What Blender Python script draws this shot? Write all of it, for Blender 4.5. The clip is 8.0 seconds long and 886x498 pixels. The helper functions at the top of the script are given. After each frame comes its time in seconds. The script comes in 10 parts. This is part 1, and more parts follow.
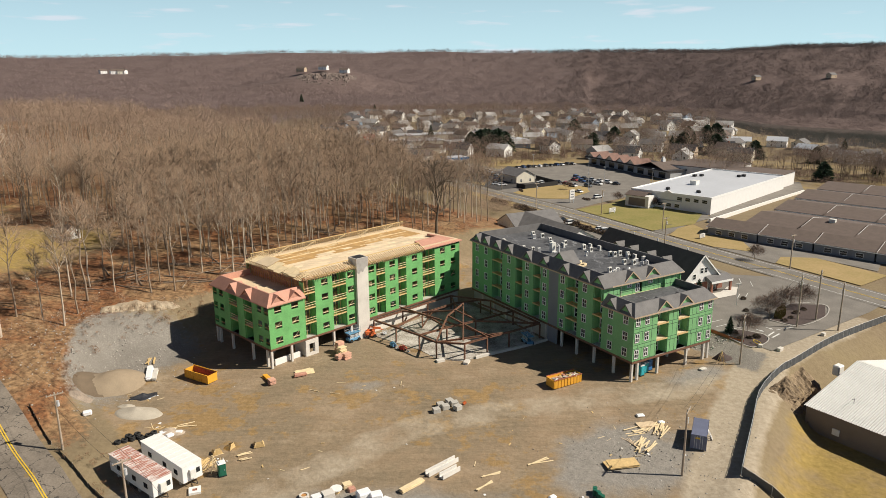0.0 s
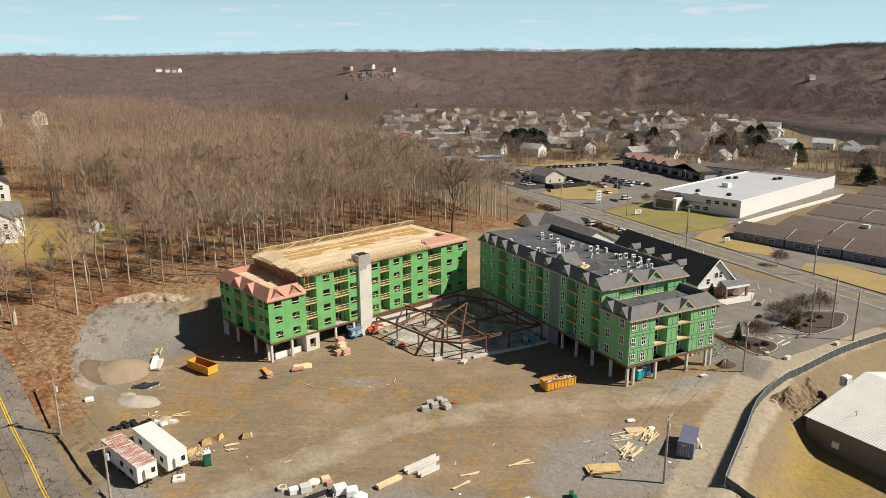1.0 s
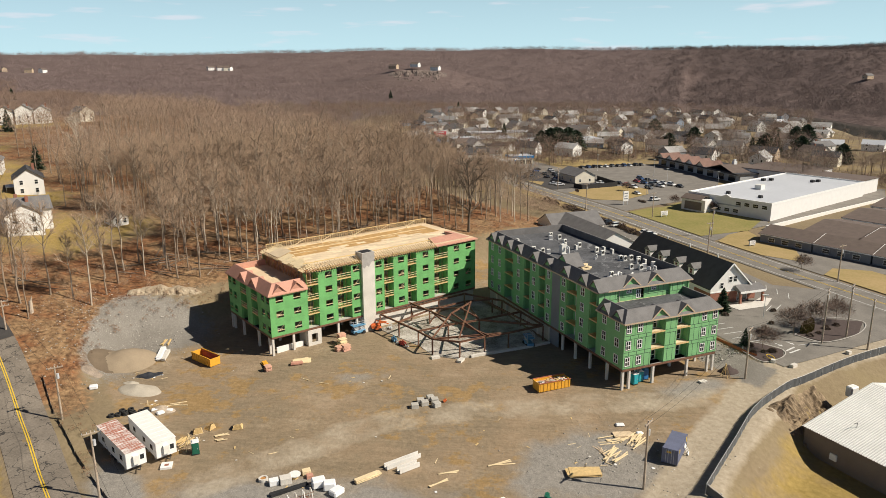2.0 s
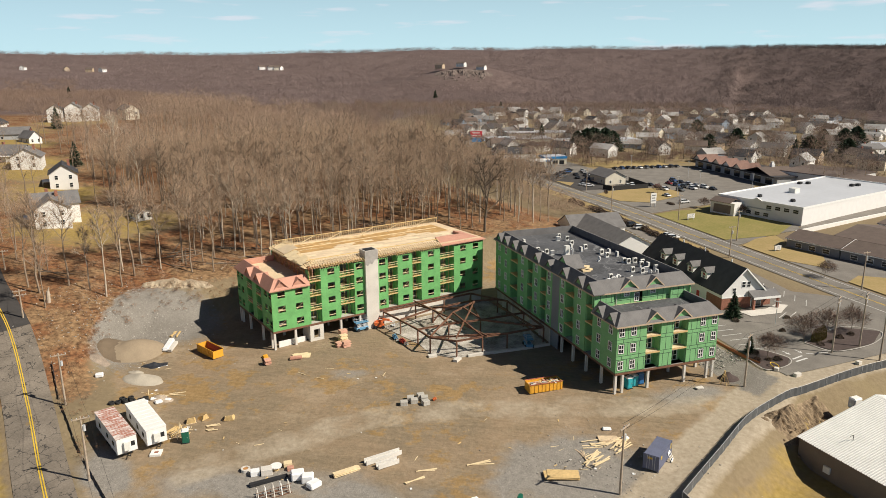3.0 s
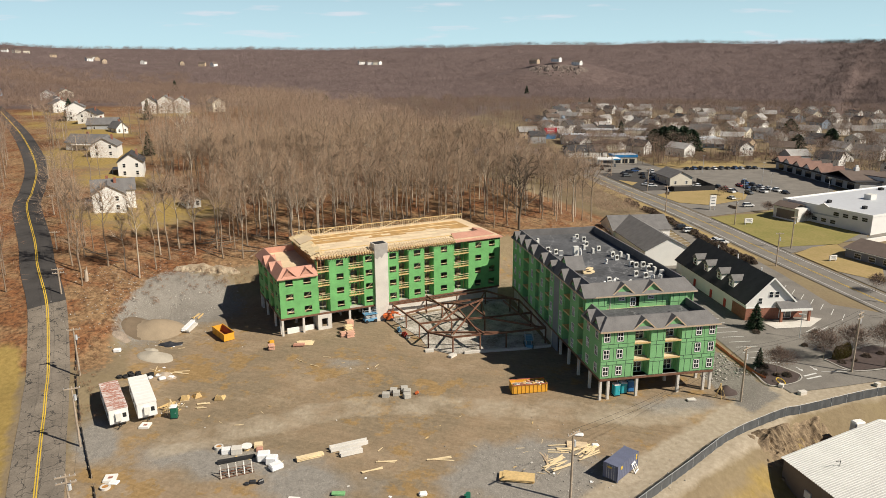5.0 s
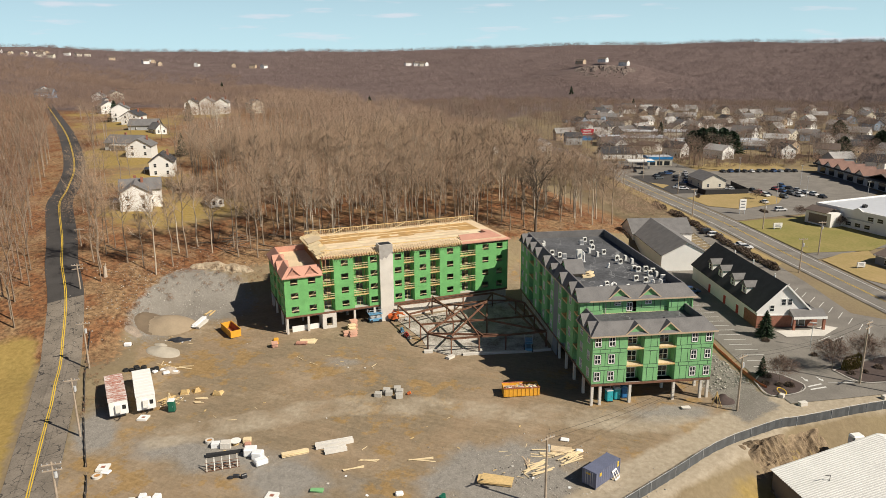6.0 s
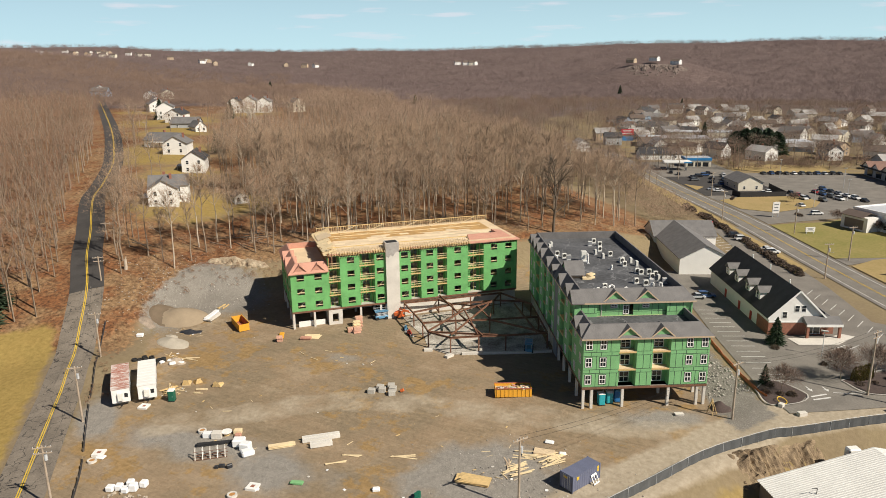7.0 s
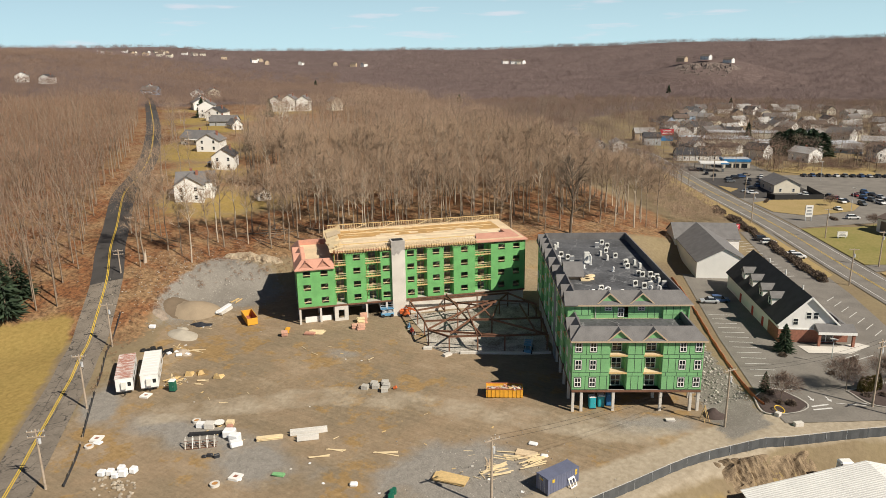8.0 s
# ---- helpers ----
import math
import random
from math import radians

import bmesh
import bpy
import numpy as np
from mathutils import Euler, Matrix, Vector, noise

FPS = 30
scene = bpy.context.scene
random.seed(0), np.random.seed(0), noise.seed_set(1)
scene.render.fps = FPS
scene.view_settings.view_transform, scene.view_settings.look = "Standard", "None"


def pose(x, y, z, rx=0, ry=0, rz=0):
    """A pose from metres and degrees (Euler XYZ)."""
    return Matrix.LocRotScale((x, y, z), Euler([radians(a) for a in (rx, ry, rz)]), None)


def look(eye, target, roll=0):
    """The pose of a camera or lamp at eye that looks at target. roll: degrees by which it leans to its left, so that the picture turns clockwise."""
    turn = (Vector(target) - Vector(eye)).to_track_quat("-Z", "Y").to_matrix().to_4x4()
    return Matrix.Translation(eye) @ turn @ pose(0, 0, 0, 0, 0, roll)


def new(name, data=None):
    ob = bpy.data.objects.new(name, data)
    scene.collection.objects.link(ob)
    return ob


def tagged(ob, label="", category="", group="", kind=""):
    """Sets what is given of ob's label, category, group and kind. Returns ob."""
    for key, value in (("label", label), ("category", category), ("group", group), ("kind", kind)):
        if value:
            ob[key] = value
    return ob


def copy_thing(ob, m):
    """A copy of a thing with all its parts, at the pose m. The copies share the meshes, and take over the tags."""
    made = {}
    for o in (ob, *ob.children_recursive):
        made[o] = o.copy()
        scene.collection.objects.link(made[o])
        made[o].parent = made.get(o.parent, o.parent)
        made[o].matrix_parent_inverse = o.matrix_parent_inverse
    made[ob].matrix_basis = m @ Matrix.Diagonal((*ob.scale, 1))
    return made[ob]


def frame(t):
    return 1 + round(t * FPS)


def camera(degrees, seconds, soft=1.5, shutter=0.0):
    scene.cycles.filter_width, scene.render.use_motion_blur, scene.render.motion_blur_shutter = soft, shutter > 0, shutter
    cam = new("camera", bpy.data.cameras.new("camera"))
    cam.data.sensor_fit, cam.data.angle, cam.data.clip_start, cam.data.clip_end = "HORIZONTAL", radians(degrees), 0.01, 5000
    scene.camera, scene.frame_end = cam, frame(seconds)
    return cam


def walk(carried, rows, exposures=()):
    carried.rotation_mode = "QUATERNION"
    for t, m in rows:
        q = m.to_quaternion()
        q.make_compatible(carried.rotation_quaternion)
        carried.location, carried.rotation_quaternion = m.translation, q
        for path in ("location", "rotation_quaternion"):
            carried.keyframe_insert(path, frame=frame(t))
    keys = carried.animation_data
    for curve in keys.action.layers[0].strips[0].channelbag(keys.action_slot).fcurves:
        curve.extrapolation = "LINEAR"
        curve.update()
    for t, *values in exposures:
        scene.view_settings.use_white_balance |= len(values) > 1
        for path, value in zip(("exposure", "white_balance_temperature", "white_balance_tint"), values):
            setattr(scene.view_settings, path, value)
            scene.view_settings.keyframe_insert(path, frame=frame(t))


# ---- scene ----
cam = camera(64.2, 8.0, 0.45)
PATH = [
    (0, (-3.744, -2.798, 58.334), (-3.769, -0.861, 57.836), -0.4),
    (0.5, (1.088, -2.787, 58.319), (0.997, -0.852, 57.821), -0.3),
    (1, (5.972, -2.631, 58.34), (5.815, -0.701, 57.84), -0.3),
    (1.5, (10.802, -2.326, 58.404), (10.58, -0.403, 57.902), -0.3),
    (2.8, (23.691, -0.966, 58.458), (23.295, 0.928, 57.954), -0.3),
    (3, (25.708, -0.677, 58.476), (25.286, 1.212, 57.972), -0.3),
    (3.5, (30.69, 0.243, 58.574), (30.201, 2.116, 58.069), -0.4),
    (4, (35.606, 1.329, 58.681), (35.051, 3.183, 58.175), -0.4),
    (4.5, (40.426, 2.672, 58.75), (39.806, 4.505, 58.243), -0.4),
    (4.7, (42.318, 3.29, 58.77), (41.672, 5.113, 58.26), -0.3),
    (5.8, (52.581, 6.959, 59.012), (51.797, 8.725, 58.493), -0.4),
    (6, (54.449, 7.695, 59.027), (53.64, 9.451, 58.514), -0.5),
    (6.5, (59.118, 9.728, 59.032), (58.246, 11.453, 58.518), -0.6),
    (7, (63.688, 11.969, 58.982), (62.753, 13.661, 58.468), -0.6),
    (7.5, (68.135, 14.327, 58.923), (67.141, 15.985, 58.409), -0.7),
    (8, (72.443, 16.787, 58.915), (71.391, 18.408, 58.4), -0.7),
]
walk(cam, [(t, look(eye, target, roll)) for t, eye, target, roll in PATH], [(0, 0.36), (8, 0.32)])

# ---- world and sun ----
SUN_AZ, SUN_EL = -5.0, 43.0
world = bpy.data.worlds.new("sky")
scene.world = world
world.use_nodes = True
wn = world.node_tree
sky = wn.nodes.new("ShaderNodeTexSky")
sky.sky_type, sky.sun_disc = "NISHITA", False
sky.sun_elevation, sky.sun_rotation = radians(SUN_EL), radians(90 - SUN_AZ)
sky.altitude, sky.air_density, sky.dust_density, sky.ozone_density = 0, 0.25, 0.1, 0.4
# thin streaks of fair-weather cloud all over the sky
wc, wmap, wno, wr, wx = (wn.nodes.new(k) for k in ("ShaderNodeTexCoord", "ShaderNodeMapping", "ShaderNodeTexNoise", "ShaderNodeValToRGB", "ShaderNodeMix"))
wmap.inputs["Scale"].default_value = (9, 9, 75)
wn.links.new(wc.outputs["Generated"], wmap.inputs["Vector"])
wn.links.new(wmap.outputs[0], wno.inputs["Vector"])
wno.inputs["Scale"].default_value, wno.inputs["Detail"].default_value = 1.0, 5
wr.color_ramp.elements[0].position, wr.color_ramp.elements[0].color = 0.60, (0, 0, 0, 1)
wr.color_ramp.elements[1].position, wr.color_ramp.elements[1].color = 0.70, (0.5, 0.5, 0.5, 1)
wn.links.new(wno.outputs["Fac"], wr.inputs[0])
wx.data_type = "RGBA"
wn.links.new(wr.outputs[0], wx.inputs[0])
# pale haze that thickens towards the horizon all round
wsep, whr, whaze = (wn.nodes.new(k) for k in ("ShaderNodeSeparateXYZ", "ShaderNodeValToRGB", "ShaderNodeMix"))
wn.links.new(wc.outputs["Generated"], wsep.inputs[0])
wn.links.new(wsep.outputs["Z"], whr.inputs[0])
whr.color_ramp.elements.new(0.09), whr.color_ramp.elements.new(0.3)
for e, (p, v) in zip(whr.color_ramp.elements, ((0.0, 0.95), (0.09, 0.7), (0.2, 0.08), (0.4, 0.0))):
    e.position, e.color = p, (v, v, v, 1)
whaze.data_type = "RGBA"
wn.links.new(whr.outputs[0], whaze.inputs[0])
wn.links.new(sky.outputs[0], [i for i in whaze.inputs if i.type == "RGBA"][0])
[i for i in whaze.inputs if i.type == "RGBA"][1].default_value = (6.1, 8.7, 9.3, 1)
wn.links.new([o for o in whaze.outputs if o.type == "RGBA"][0], [i for i in wx.inputs if i.type == "RGBA"][0])
[i for i in wx.inputs if i.type == "RGBA"][1].default_value = (8.8, 8.4, 9.1, 1)
wn.links.new([o for o in wx.outputs if o.type == "RGBA"][0], wn.nodes["Background"].inputs[0])
wn.nodes["Background"].inputs[1].default_value = 0.075
sun_data = bpy.data.lights.new("sun", "SUN")
sun_data.energy, sun_data.angle, sun_data.color = 4.9, radians(0.53), (1.0, 0.91, 0.77)
sun = new("sun", sun_data)
sd = Vector((math.cos(radians(SUN_AZ)) * math.cos(radians(SUN_EL)), math.sin(radians(SUN_AZ)) * math.cos(radians(SUN_EL)), math.sin(radians(SUN_EL))))
sun.matrix_world = look(sd * 300, (0, 0, 0))


# ---- materials ----
def material(name, color, rough=0.8, var=0.25, scale=1.0, color2=None, bump=0.15, metal=0.0, fine=12.0, island=0.0, random_tint=0.0, coat=0.0):
    """A procedural surface: two scales of noise between two tones, with fine relief."""
    m = bpy.data.materials.new(name)
    m.use_nodes = True
    nt = m.node_tree
    b = nt.nodes["Principled BSDF"]
    b.inputs["Metallic"].default_value = metal
    co = nt.nodes.new("ShaderNodeTexCoord")
    n1, n2 = nt.nodes.new("ShaderNodeTexNoise"), nt.nodes.new("ShaderNodeTexNoise")
    for n, sc in ((n1, scale), (n2, scale * fine)):
        n.inputs["Scale"].default_value, n.inputs["Detail"].default_value = sc, 4
        nt.links.new(co.outputs["Object"], n.inputs["Vector"])
    add = nt.nodes.new("ShaderNodeMath")
    add.operation = "ADD"
    half = nt.nodes.new("ShaderNodeMath")
    half.operation, half.inputs[1].default_value = "MULTIPLY", 0.5
    nt.links.new(n1.outputs["Fac"], add.inputs[0])
    nt.links.new(n2.outputs["Fac"], add.inputs[1])
    nt.links.new(add.outputs[0], half.inputs[0])
    ramp = nt.nodes.new("ShaderNodeValToRGB")
    c2 = color2 or tuple(c * (1 - var) for c in color)
    c1 = color if color2 else tuple(min(1, c * (1 + var)) for c in color)
    ramp.color_ramp.elements[0].position, ramp.color_ramp.elements[0].color = 0.36, (*c2, 1)
    ramp.color_ramp.elements[1].position, ramp.color_ramp.elements[1].color = 0.64, (*c1, 1)
    nt.links.new(half.outputs[0], ramp.inputs[0])
    out = ramp.outputs[0]
    if island or random_tint:
        hsv = nt.nodes.new("ShaderNodeHueSaturation")
        src = nt.nodes.new("ShaderNodeNewGeometry" if island else "ShaderNodeObjectInfo")
        mr = nt.nodes.new("ShaderNodeMapRange")
        amount = island or random_tint
        mr.inputs["To Min"].default_value, mr.inputs["To Max"].default_value = 1 - amount, 1 + amount
        nt.links.new(src.outputs["Random Per Island" if island else "Random"], mr.inputs["Value"])
        nt.links.new(mr.outputs[0], hsv.inputs["Value"])
        nt.links.new(out, hsv.inputs["Color"])
        out = hsv.outputs[0]
    nt.links.new(out, b.inputs["Base Color"])
    rr = nt.nodes.new("ShaderNodeMapRange")
    rr.inputs["To Min"].default_value, rr.inputs["To Max"].default_value = max(0.05, rough - 0.12), min(1, rough + 0.1)
    nt.links.new(n2.outputs["Fac"], rr.inputs["Value"])
    nt.links.new(rr.outputs[0], b.inputs["Roughness"])
    if coat:
        b.inputs["Coat Weight"].default_value = coat
    if bump:
        bp = nt.nodes.new("ShaderNodeBump")
        bp.inputs["Strength"].default_value, bp.inputs["Distance"].default_value = bump, 0.05
        nt.links.new(n2.outputs["Fac"], bp.inputs["Height"])
        nt.links.new(bp.outputs[0], b.inputs["Normal"])
    return m


def glass_material(name, tint):
    m = bpy.data.materials.new(name)
    m.use_nodes = True
    b = m.node_tree.nodes["Principled BSDF"]
    b.inputs["Base Color"].default_value = (*tint, 1)
    b.inputs["Roughness"].default_value = 0.06
    b.inputs["Specular IOR Level"].default_value = 0.6
    return m


M = {}


def paint(name, color, rough, var, scale):
    M[name] = material(name, color, rough, var, scale)


paint("sheath_b", (0.19, 0.425, 0.19), 0.75, 0.14, 0.35)
paint("sheath_a", (0.145, 0.40, 0.135), 0.75, 0.22, 0.45)
paint("tape", (0.02, 0.035, 0.03), 0.6, 0.2, 2.0)
paint("white_trim", (0.80, 0.80, 0.78), 0.5, 0.04, 2.0)
paint("white_paint", (0.78, 0.77, 0.74), 0.6, 0.06, 0.6)
paint("siding_white", (0.76, 0.75, 0.73), 0.6, 0.05, 0.5)
paint("siding_cream", (0.68, 0.63, 0.52), 0.7, 0.08, 0.5)
paint("siding_grey", (0.42, 0.44, 0.46), 0.7, 0.1, 0.5)
paint("siding_blue", (0.26, 0.34, 0.45), 0.7, 0.1, 0.5)
paint("siding_tan", (0.48, 0.37, 0.26), 0.7, 0.1, 0.5)
paint("shingle_grey", (0.155, 0.15, 0.15), 0.9, 0.2, 0.6)
paint("shingle_pale", (0.36, 0.35, 0.34), 0.85, 0.15, 0.6)
paint("shingle_brown", (0.125, 0.095, 0.080), 0.9, 0.16, 0.5)
paint("shingle_red", (0.21, 0.125, 0.10), 0.9, 0.16, 0.5)
paint("shingle_dark", (0.045, 0.045, 0.05), 0.9, 0.25, 0.6)
paint("membrane", (0.085, 0.088, 0.095), 0.75, 0.5, 0.16)
paint("white_roof", (0.50, 0.52, 0.555), 0.55, 0.07, 0.06)
paint("lumber", (0.60, 0.43, 0.20), 0.8, 0.18, 2.0)
paint("lumber_pale", (0.72, 0.58, 0.36), 0.8, 0.15, 1.0)
paint("plywood", (0.64, 0.50, 0.33), 0.85, 0.16, 0.25)
paint("red_sheath", (0.50, 0.26, 0.19), 0.8, 0.14, 0.3)
paint("concrete", (0.44, 0.42, 0.38), 0.85, 0.16, 0.4)
paint("concrete_pale", (0.60, 0.57, 0.52), 0.85, 0.12, 0.4)
paint("grey_wall", (0.21, 0.22, 0.24), 0.85, 0.1, 0.4)
paint("steel_rust", (0.17, 0.082, 0.05), 0.7, 0.35, 1.5)
paint("galvanised", (0.50, 0.52, 0.54), 0.45, 0.12, 1.5)
paint("unit_white", (0.68, 0.68, 0.64), 0.5, 0.08, 2.0)
paint("dark", (0.02, 0.02, 0.022), 0.8, 0.3, 1.0)
paint("rubber", (0.018, 0.018, 0.018), 0.85, 0.2, 3.0)
paint("yellow_paint", (0.72, 0.36, 0.035), 0.55, 0.15, 1.0)
paint("container_blue", (0.13, 0.145, 0.22), 0.6, 0.15, 0.6)
paint("blue_paint", (0.03, 0.17, 0.42), 0.45, 0.12, 1.5)
paint("teal_plastic", (0.03, 0.36, 0.42), 0.45, 0.08, 2.0)
paint("green_plastic", (0.012, 0.12, 0.075), 0.5, 0.1, 2.0)
paint("lift_blue", (0.12, 0.30, 0.48), 0.5, 0.15, 2.0)
paint("lift_orange", (0.60, 0.14, 0.04), 0.5, 0.15, 2.0)
paint("red_paint", (0.42, 0.04, 0.03), 0.5, 0.15, 2.0)
paint("brick", (0.28, 0.12, 0.08), 0.85, 0.25, 2.0)
paint("block_pink", (0.58, 0.34, 0.25), 0.85, 0.15, 2.0)
paint("pole_wood", (0.38, 0.31, 0.24), 0.9, 0.3, 1.5)
paint("bark", (0.27, 0.21, 0.155), 0.95, 0.3, 1.2)
paint("bark_pale", (0.46, 0.39, 0.31), 0.95, 0.25, 1.2)
paint("asphalt", (0.185, 0.170, 0.150), 0.95, 0.22, 0.25)
paint("asphalt_old", (0.185, 0.158, 0.128), 0.95, 0.28, 0.3)
paint("asphalt_dark", (0.052, 0.048, 0.046), 0.95, 0.2, 0.3)
paint("line_white", (0.62, 0.62, 0.60), 0.8, 0.15, 1.5)
paint("line_yellow", (0.62, 0.42, 0.04), 0.8, 0.2, 1.5)
paint("kerb", (0.42, 0.40, 0.37), 0.9, 0.15, 1.0)
paint("orange_mesh", (0.46, 0.13, 0.055), 0.85, 0.25, 1.0)
paint("fence_cloth", (0.085, 0.09, 0.095), 0.8, 0.2, 0.8)
paint("mulch", (0.07, 0.05, 0.045), 0.95, 0.25, 2.0)
paint("shrub_brown", (0.10, 0.065, 0.05), 0.95, 0.3, 1.5)
paint("conifer", (0.028, 0.048, 0.024), 0.9, 0.3, 1.0)
paint("roof_metal", (0.62, 0.62, 0.60), 0.5, 0.08, 0.3)
paint("wall_taupe", (0.20, 0.165, 0.14), 0.85, 0.1, 0.5)
paint("rock", (0.26, 0.21, 0.165), 0.95, 0.35, 0.7)
paint("stone", (0.33, 0.31, 0.29), 0.95, 0.3, 1.5)
paint("sand", (0.27, 0.212, 0.145), 0.95, 0.12, 0.5)
paint("sand_dark", (0.15, 0.112, 0.075), 0.95, 0.15, 0.5)
paint("sand_pale", (0.39, 0.35, 0.285), 0.95, 0.12, 0.5)
paint("rust_roof", (0.78, 0.76, 0.72), 0.7, 0.1, 0.8)
paint("plastic_wrap", (0.80, 0.81, 0.82), 0.35, 0.06, 1.5)
paint("black_wrap", (0.03, 0.032, 0.038), 0.4, 0.4, 2.0)
paint("car_white", (0.72, 0.73, 0.74), 0.3, 0.03, 1.0)
paint("car_black", (0.02, 0.02, 0.025), 0.3, 0.1, 1.0)
paint("car_silver", (0.40, 0.42, 0.45), 0.3, 0.05, 1.0)
paint("car_blue", (0.04, 0.09, 0.22), 0.3, 0.1, 1.0)
paint("car_red", (0.30, 0.03, 0.03), 0.3, 0.1, 1.0)
paint("car_grey", (0.13, 0.14, 0.15), 0.3, 0.1, 1.0)
paint("sign_red", (0.55, 0.04, 0.06), 0.5, 0.05, 1.0)
paint("sign_blue", (0.03, 0.22, 0.50), 0.5, 0.05, 1.0)
M["rust_roof"] = material("rusty_white_roof", (0.75, 0.73, 0.70), 0.75, 0.1, 0.9, color2=(0.30, 0.09, 0.05), fine=4)


def banded(m, stretch):
    """Stretches a material's noise into bands."""
    nt = m.node_tree
    mp = nt.nodes.new("ShaderNodeMapping")
    mp.inputs["Scale"].default_value = stretch
    co = [n for n in nt.nodes if n.type == "TEX_COORD"][0]
    nt.links.new(co.outputs["Object"], mp.inputs["Vector"])
    for n in nt.nodes:
        if n.type == "TEX_NOISE":
            nt.links.new(mp.outputs[0], n.inputs["Vector"])


banded(M["rust_roof"], (2.6, 0.35, 1))
M["shrub_brown"] = material("bare_shrub", (0.15, 0.112, 0.085), 0.95, 0.3, 1.5, island=0.35)
M["osb"] = material("ochre_decking", (0.45, 0.275, 0.105), 0.85, 0.25, 0.5)
M["rust"] = material("rust_patch", (0.36, 0.12, 0.07), 0.9, 0.3, 2.0)
M["tower_render"] = material("cement_coat", (0.36, 0.34, 0.32), 0.9, 0.2, 0.9)
M["stud_orange"] = material("framing_timber", (0.52, 0.29, 0.12), 0.85, 0.2, 1.0)
M["ply_sheet"] = material("plywood_sheet", (0.70, 0.56, 0.38), 0.85, 0.12, 0.5, random_tint=0.16)
M["bark_dark"] = material("dark_bark", (0.13, 0.10, 0.075), 0.95, 0.3, 1.2)
M["conifer"] = material("conifer_needles", (0.035, 0.060, 0.030), 0.9, 0.3, 1.0, island=0.4)
M["litter_twig"] = material("twigs", (0.375, 0.27, 0.182), 0.95, 0.22, 0.035, color2=(0.25, 0.163, 0.106), island=0.35, bump=0)
# the haze of distance is mixed into this base colour as purple
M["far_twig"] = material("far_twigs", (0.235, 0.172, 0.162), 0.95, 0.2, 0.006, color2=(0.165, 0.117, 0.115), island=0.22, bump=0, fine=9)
M["town_twig"] = material("town_twigs", (0.24, 0.18, 0.138), 0.95, 0.2, 0.02, color2=(0.155, 0.098, 0.074), island=0.25, bump=0, fine=5)


def soften(m, keep):
    """Shades fine twigs as one soft mass, mostly by their upward side."""
    nt = m.node_tree
    ge = nt.nodes.new("ShaderNodeNewGeometry")
    vm = nt.nodes.new("ShaderNodeVectorMath")
    vm.operation = "MULTIPLY_ADD"
    vm.inputs[1].default_value, vm.inputs[2].default_value = (keep, keep, keep), (0.25, 0, 1)
    nrm = nt.nodes.new("ShaderNodeVectorMath")
    nrm.operation = "NORMALIZE"
    nt.links.new(ge.outputs["Normal"], vm.inputs[0])
    nt.links.new(vm.outputs[0], nrm.inputs[0])
    nt.links.new(nrm.outputs[0], nt.nodes["Principled BSDF"].inputs["Normal"])


M["brush"] = material("red_brush", (0.27, 0.145, 0.075), 0.95, 0.2, 0.05, color2=(0.17, 0.085, 0.048), island=0.35, bump=0)
M["red_twig"] = material("reddish_twigs", (0.25, 0.160, 0.106), 0.95, 0.22, 0.035, color2=(0.17, 0.097, 0.062), island=0.35, bump=0)
M["stone_tan"] = material("broken_stone", (0.36, 0.31, 0.245), 0.95, 0.25, 1.0, random_tint=0.25)
M["crown_brown"] = material("brown_crown", (0.15, 0.10, 0.076), 0.95, 0.3, 1.5, island=0.35, bump=0)
M["olive"] = material("olive_needles", (0.16, 0.13, 0.035), 0.9, 0.3, 1.0, island=0.4)
M["bank_stone"] = material("bank_stone", (0.36, 0.335, 0.30), 0.95, 0.25, 0.8, island=0.45, bump=0)
M["ledge"] = material("ledge_rock", (0.34, 0.255, 0.16), 0.95, 0.2, 0.7, color2=(0.10, 0.068, 0.042), bump=0.8)
soften(M["crown_brown"], 0.7)
M["thicket"] = material("thicket_twigs", (0.22, 0.14, 0.098), 0.95, 0.2, 0.03, color2=(0.15, 0.088, 0.06), island=0.3, bump=0)
soften(M["thicket"], 0.5)
M["mixed_twig"] = material("mixed_twigs", (0.33, 0.236, 0.167), 0.95, 0.22, 0.03, color2=(0.215, 0.137, 0.093), island=0.35, bump=0)
M["bark_white"] = material("sycamore_bark", (0.62, 0.55, 0.45), 0.9, 0.2, 1.2)
soften(M["mixed_twig"], 0.6)
# darker brown with the same purple haze tint in its colour
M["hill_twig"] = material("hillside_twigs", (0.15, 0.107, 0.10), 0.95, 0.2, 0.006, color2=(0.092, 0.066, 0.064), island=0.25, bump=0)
soften(M["hill_twig"], 0.2)
M["ridge_twig"] = material("ridge_twigs", (0.235, 0.158, 0.117), 0.95, 0.2, 0.012, color2=(0.165, 0.108, 0.082), island=0.22, bump=0, fine=7)
soften(M["ridge_twig"], 0.3)
soften(M["red_twig"], 0.6)
soften(M["far_twig"], 0.2)
soften(M["town_twig"], 0.35)
soften(M["litter_twig"], 0.6)
M["glass"] = glass_material("window_glass", (0.02, 0.025, 0.03))
M["glass_blue"] = glass_material("solar_glass", (0.02, 0.05, 0.14))
M["lawn"] = material("dry_lawn", (0.28, 0.215, 0.08), 0.95, 0.2, 0.12, color2=(0.37, 0.265, 0.12), bump=0.4)
M["lawn_green"] = material("winter_lawn", (0.185, 0.175, 0.042), 0.95, 0.2, 0.1, color2=(0.27, 0.22, 0.075), bump=0.4)


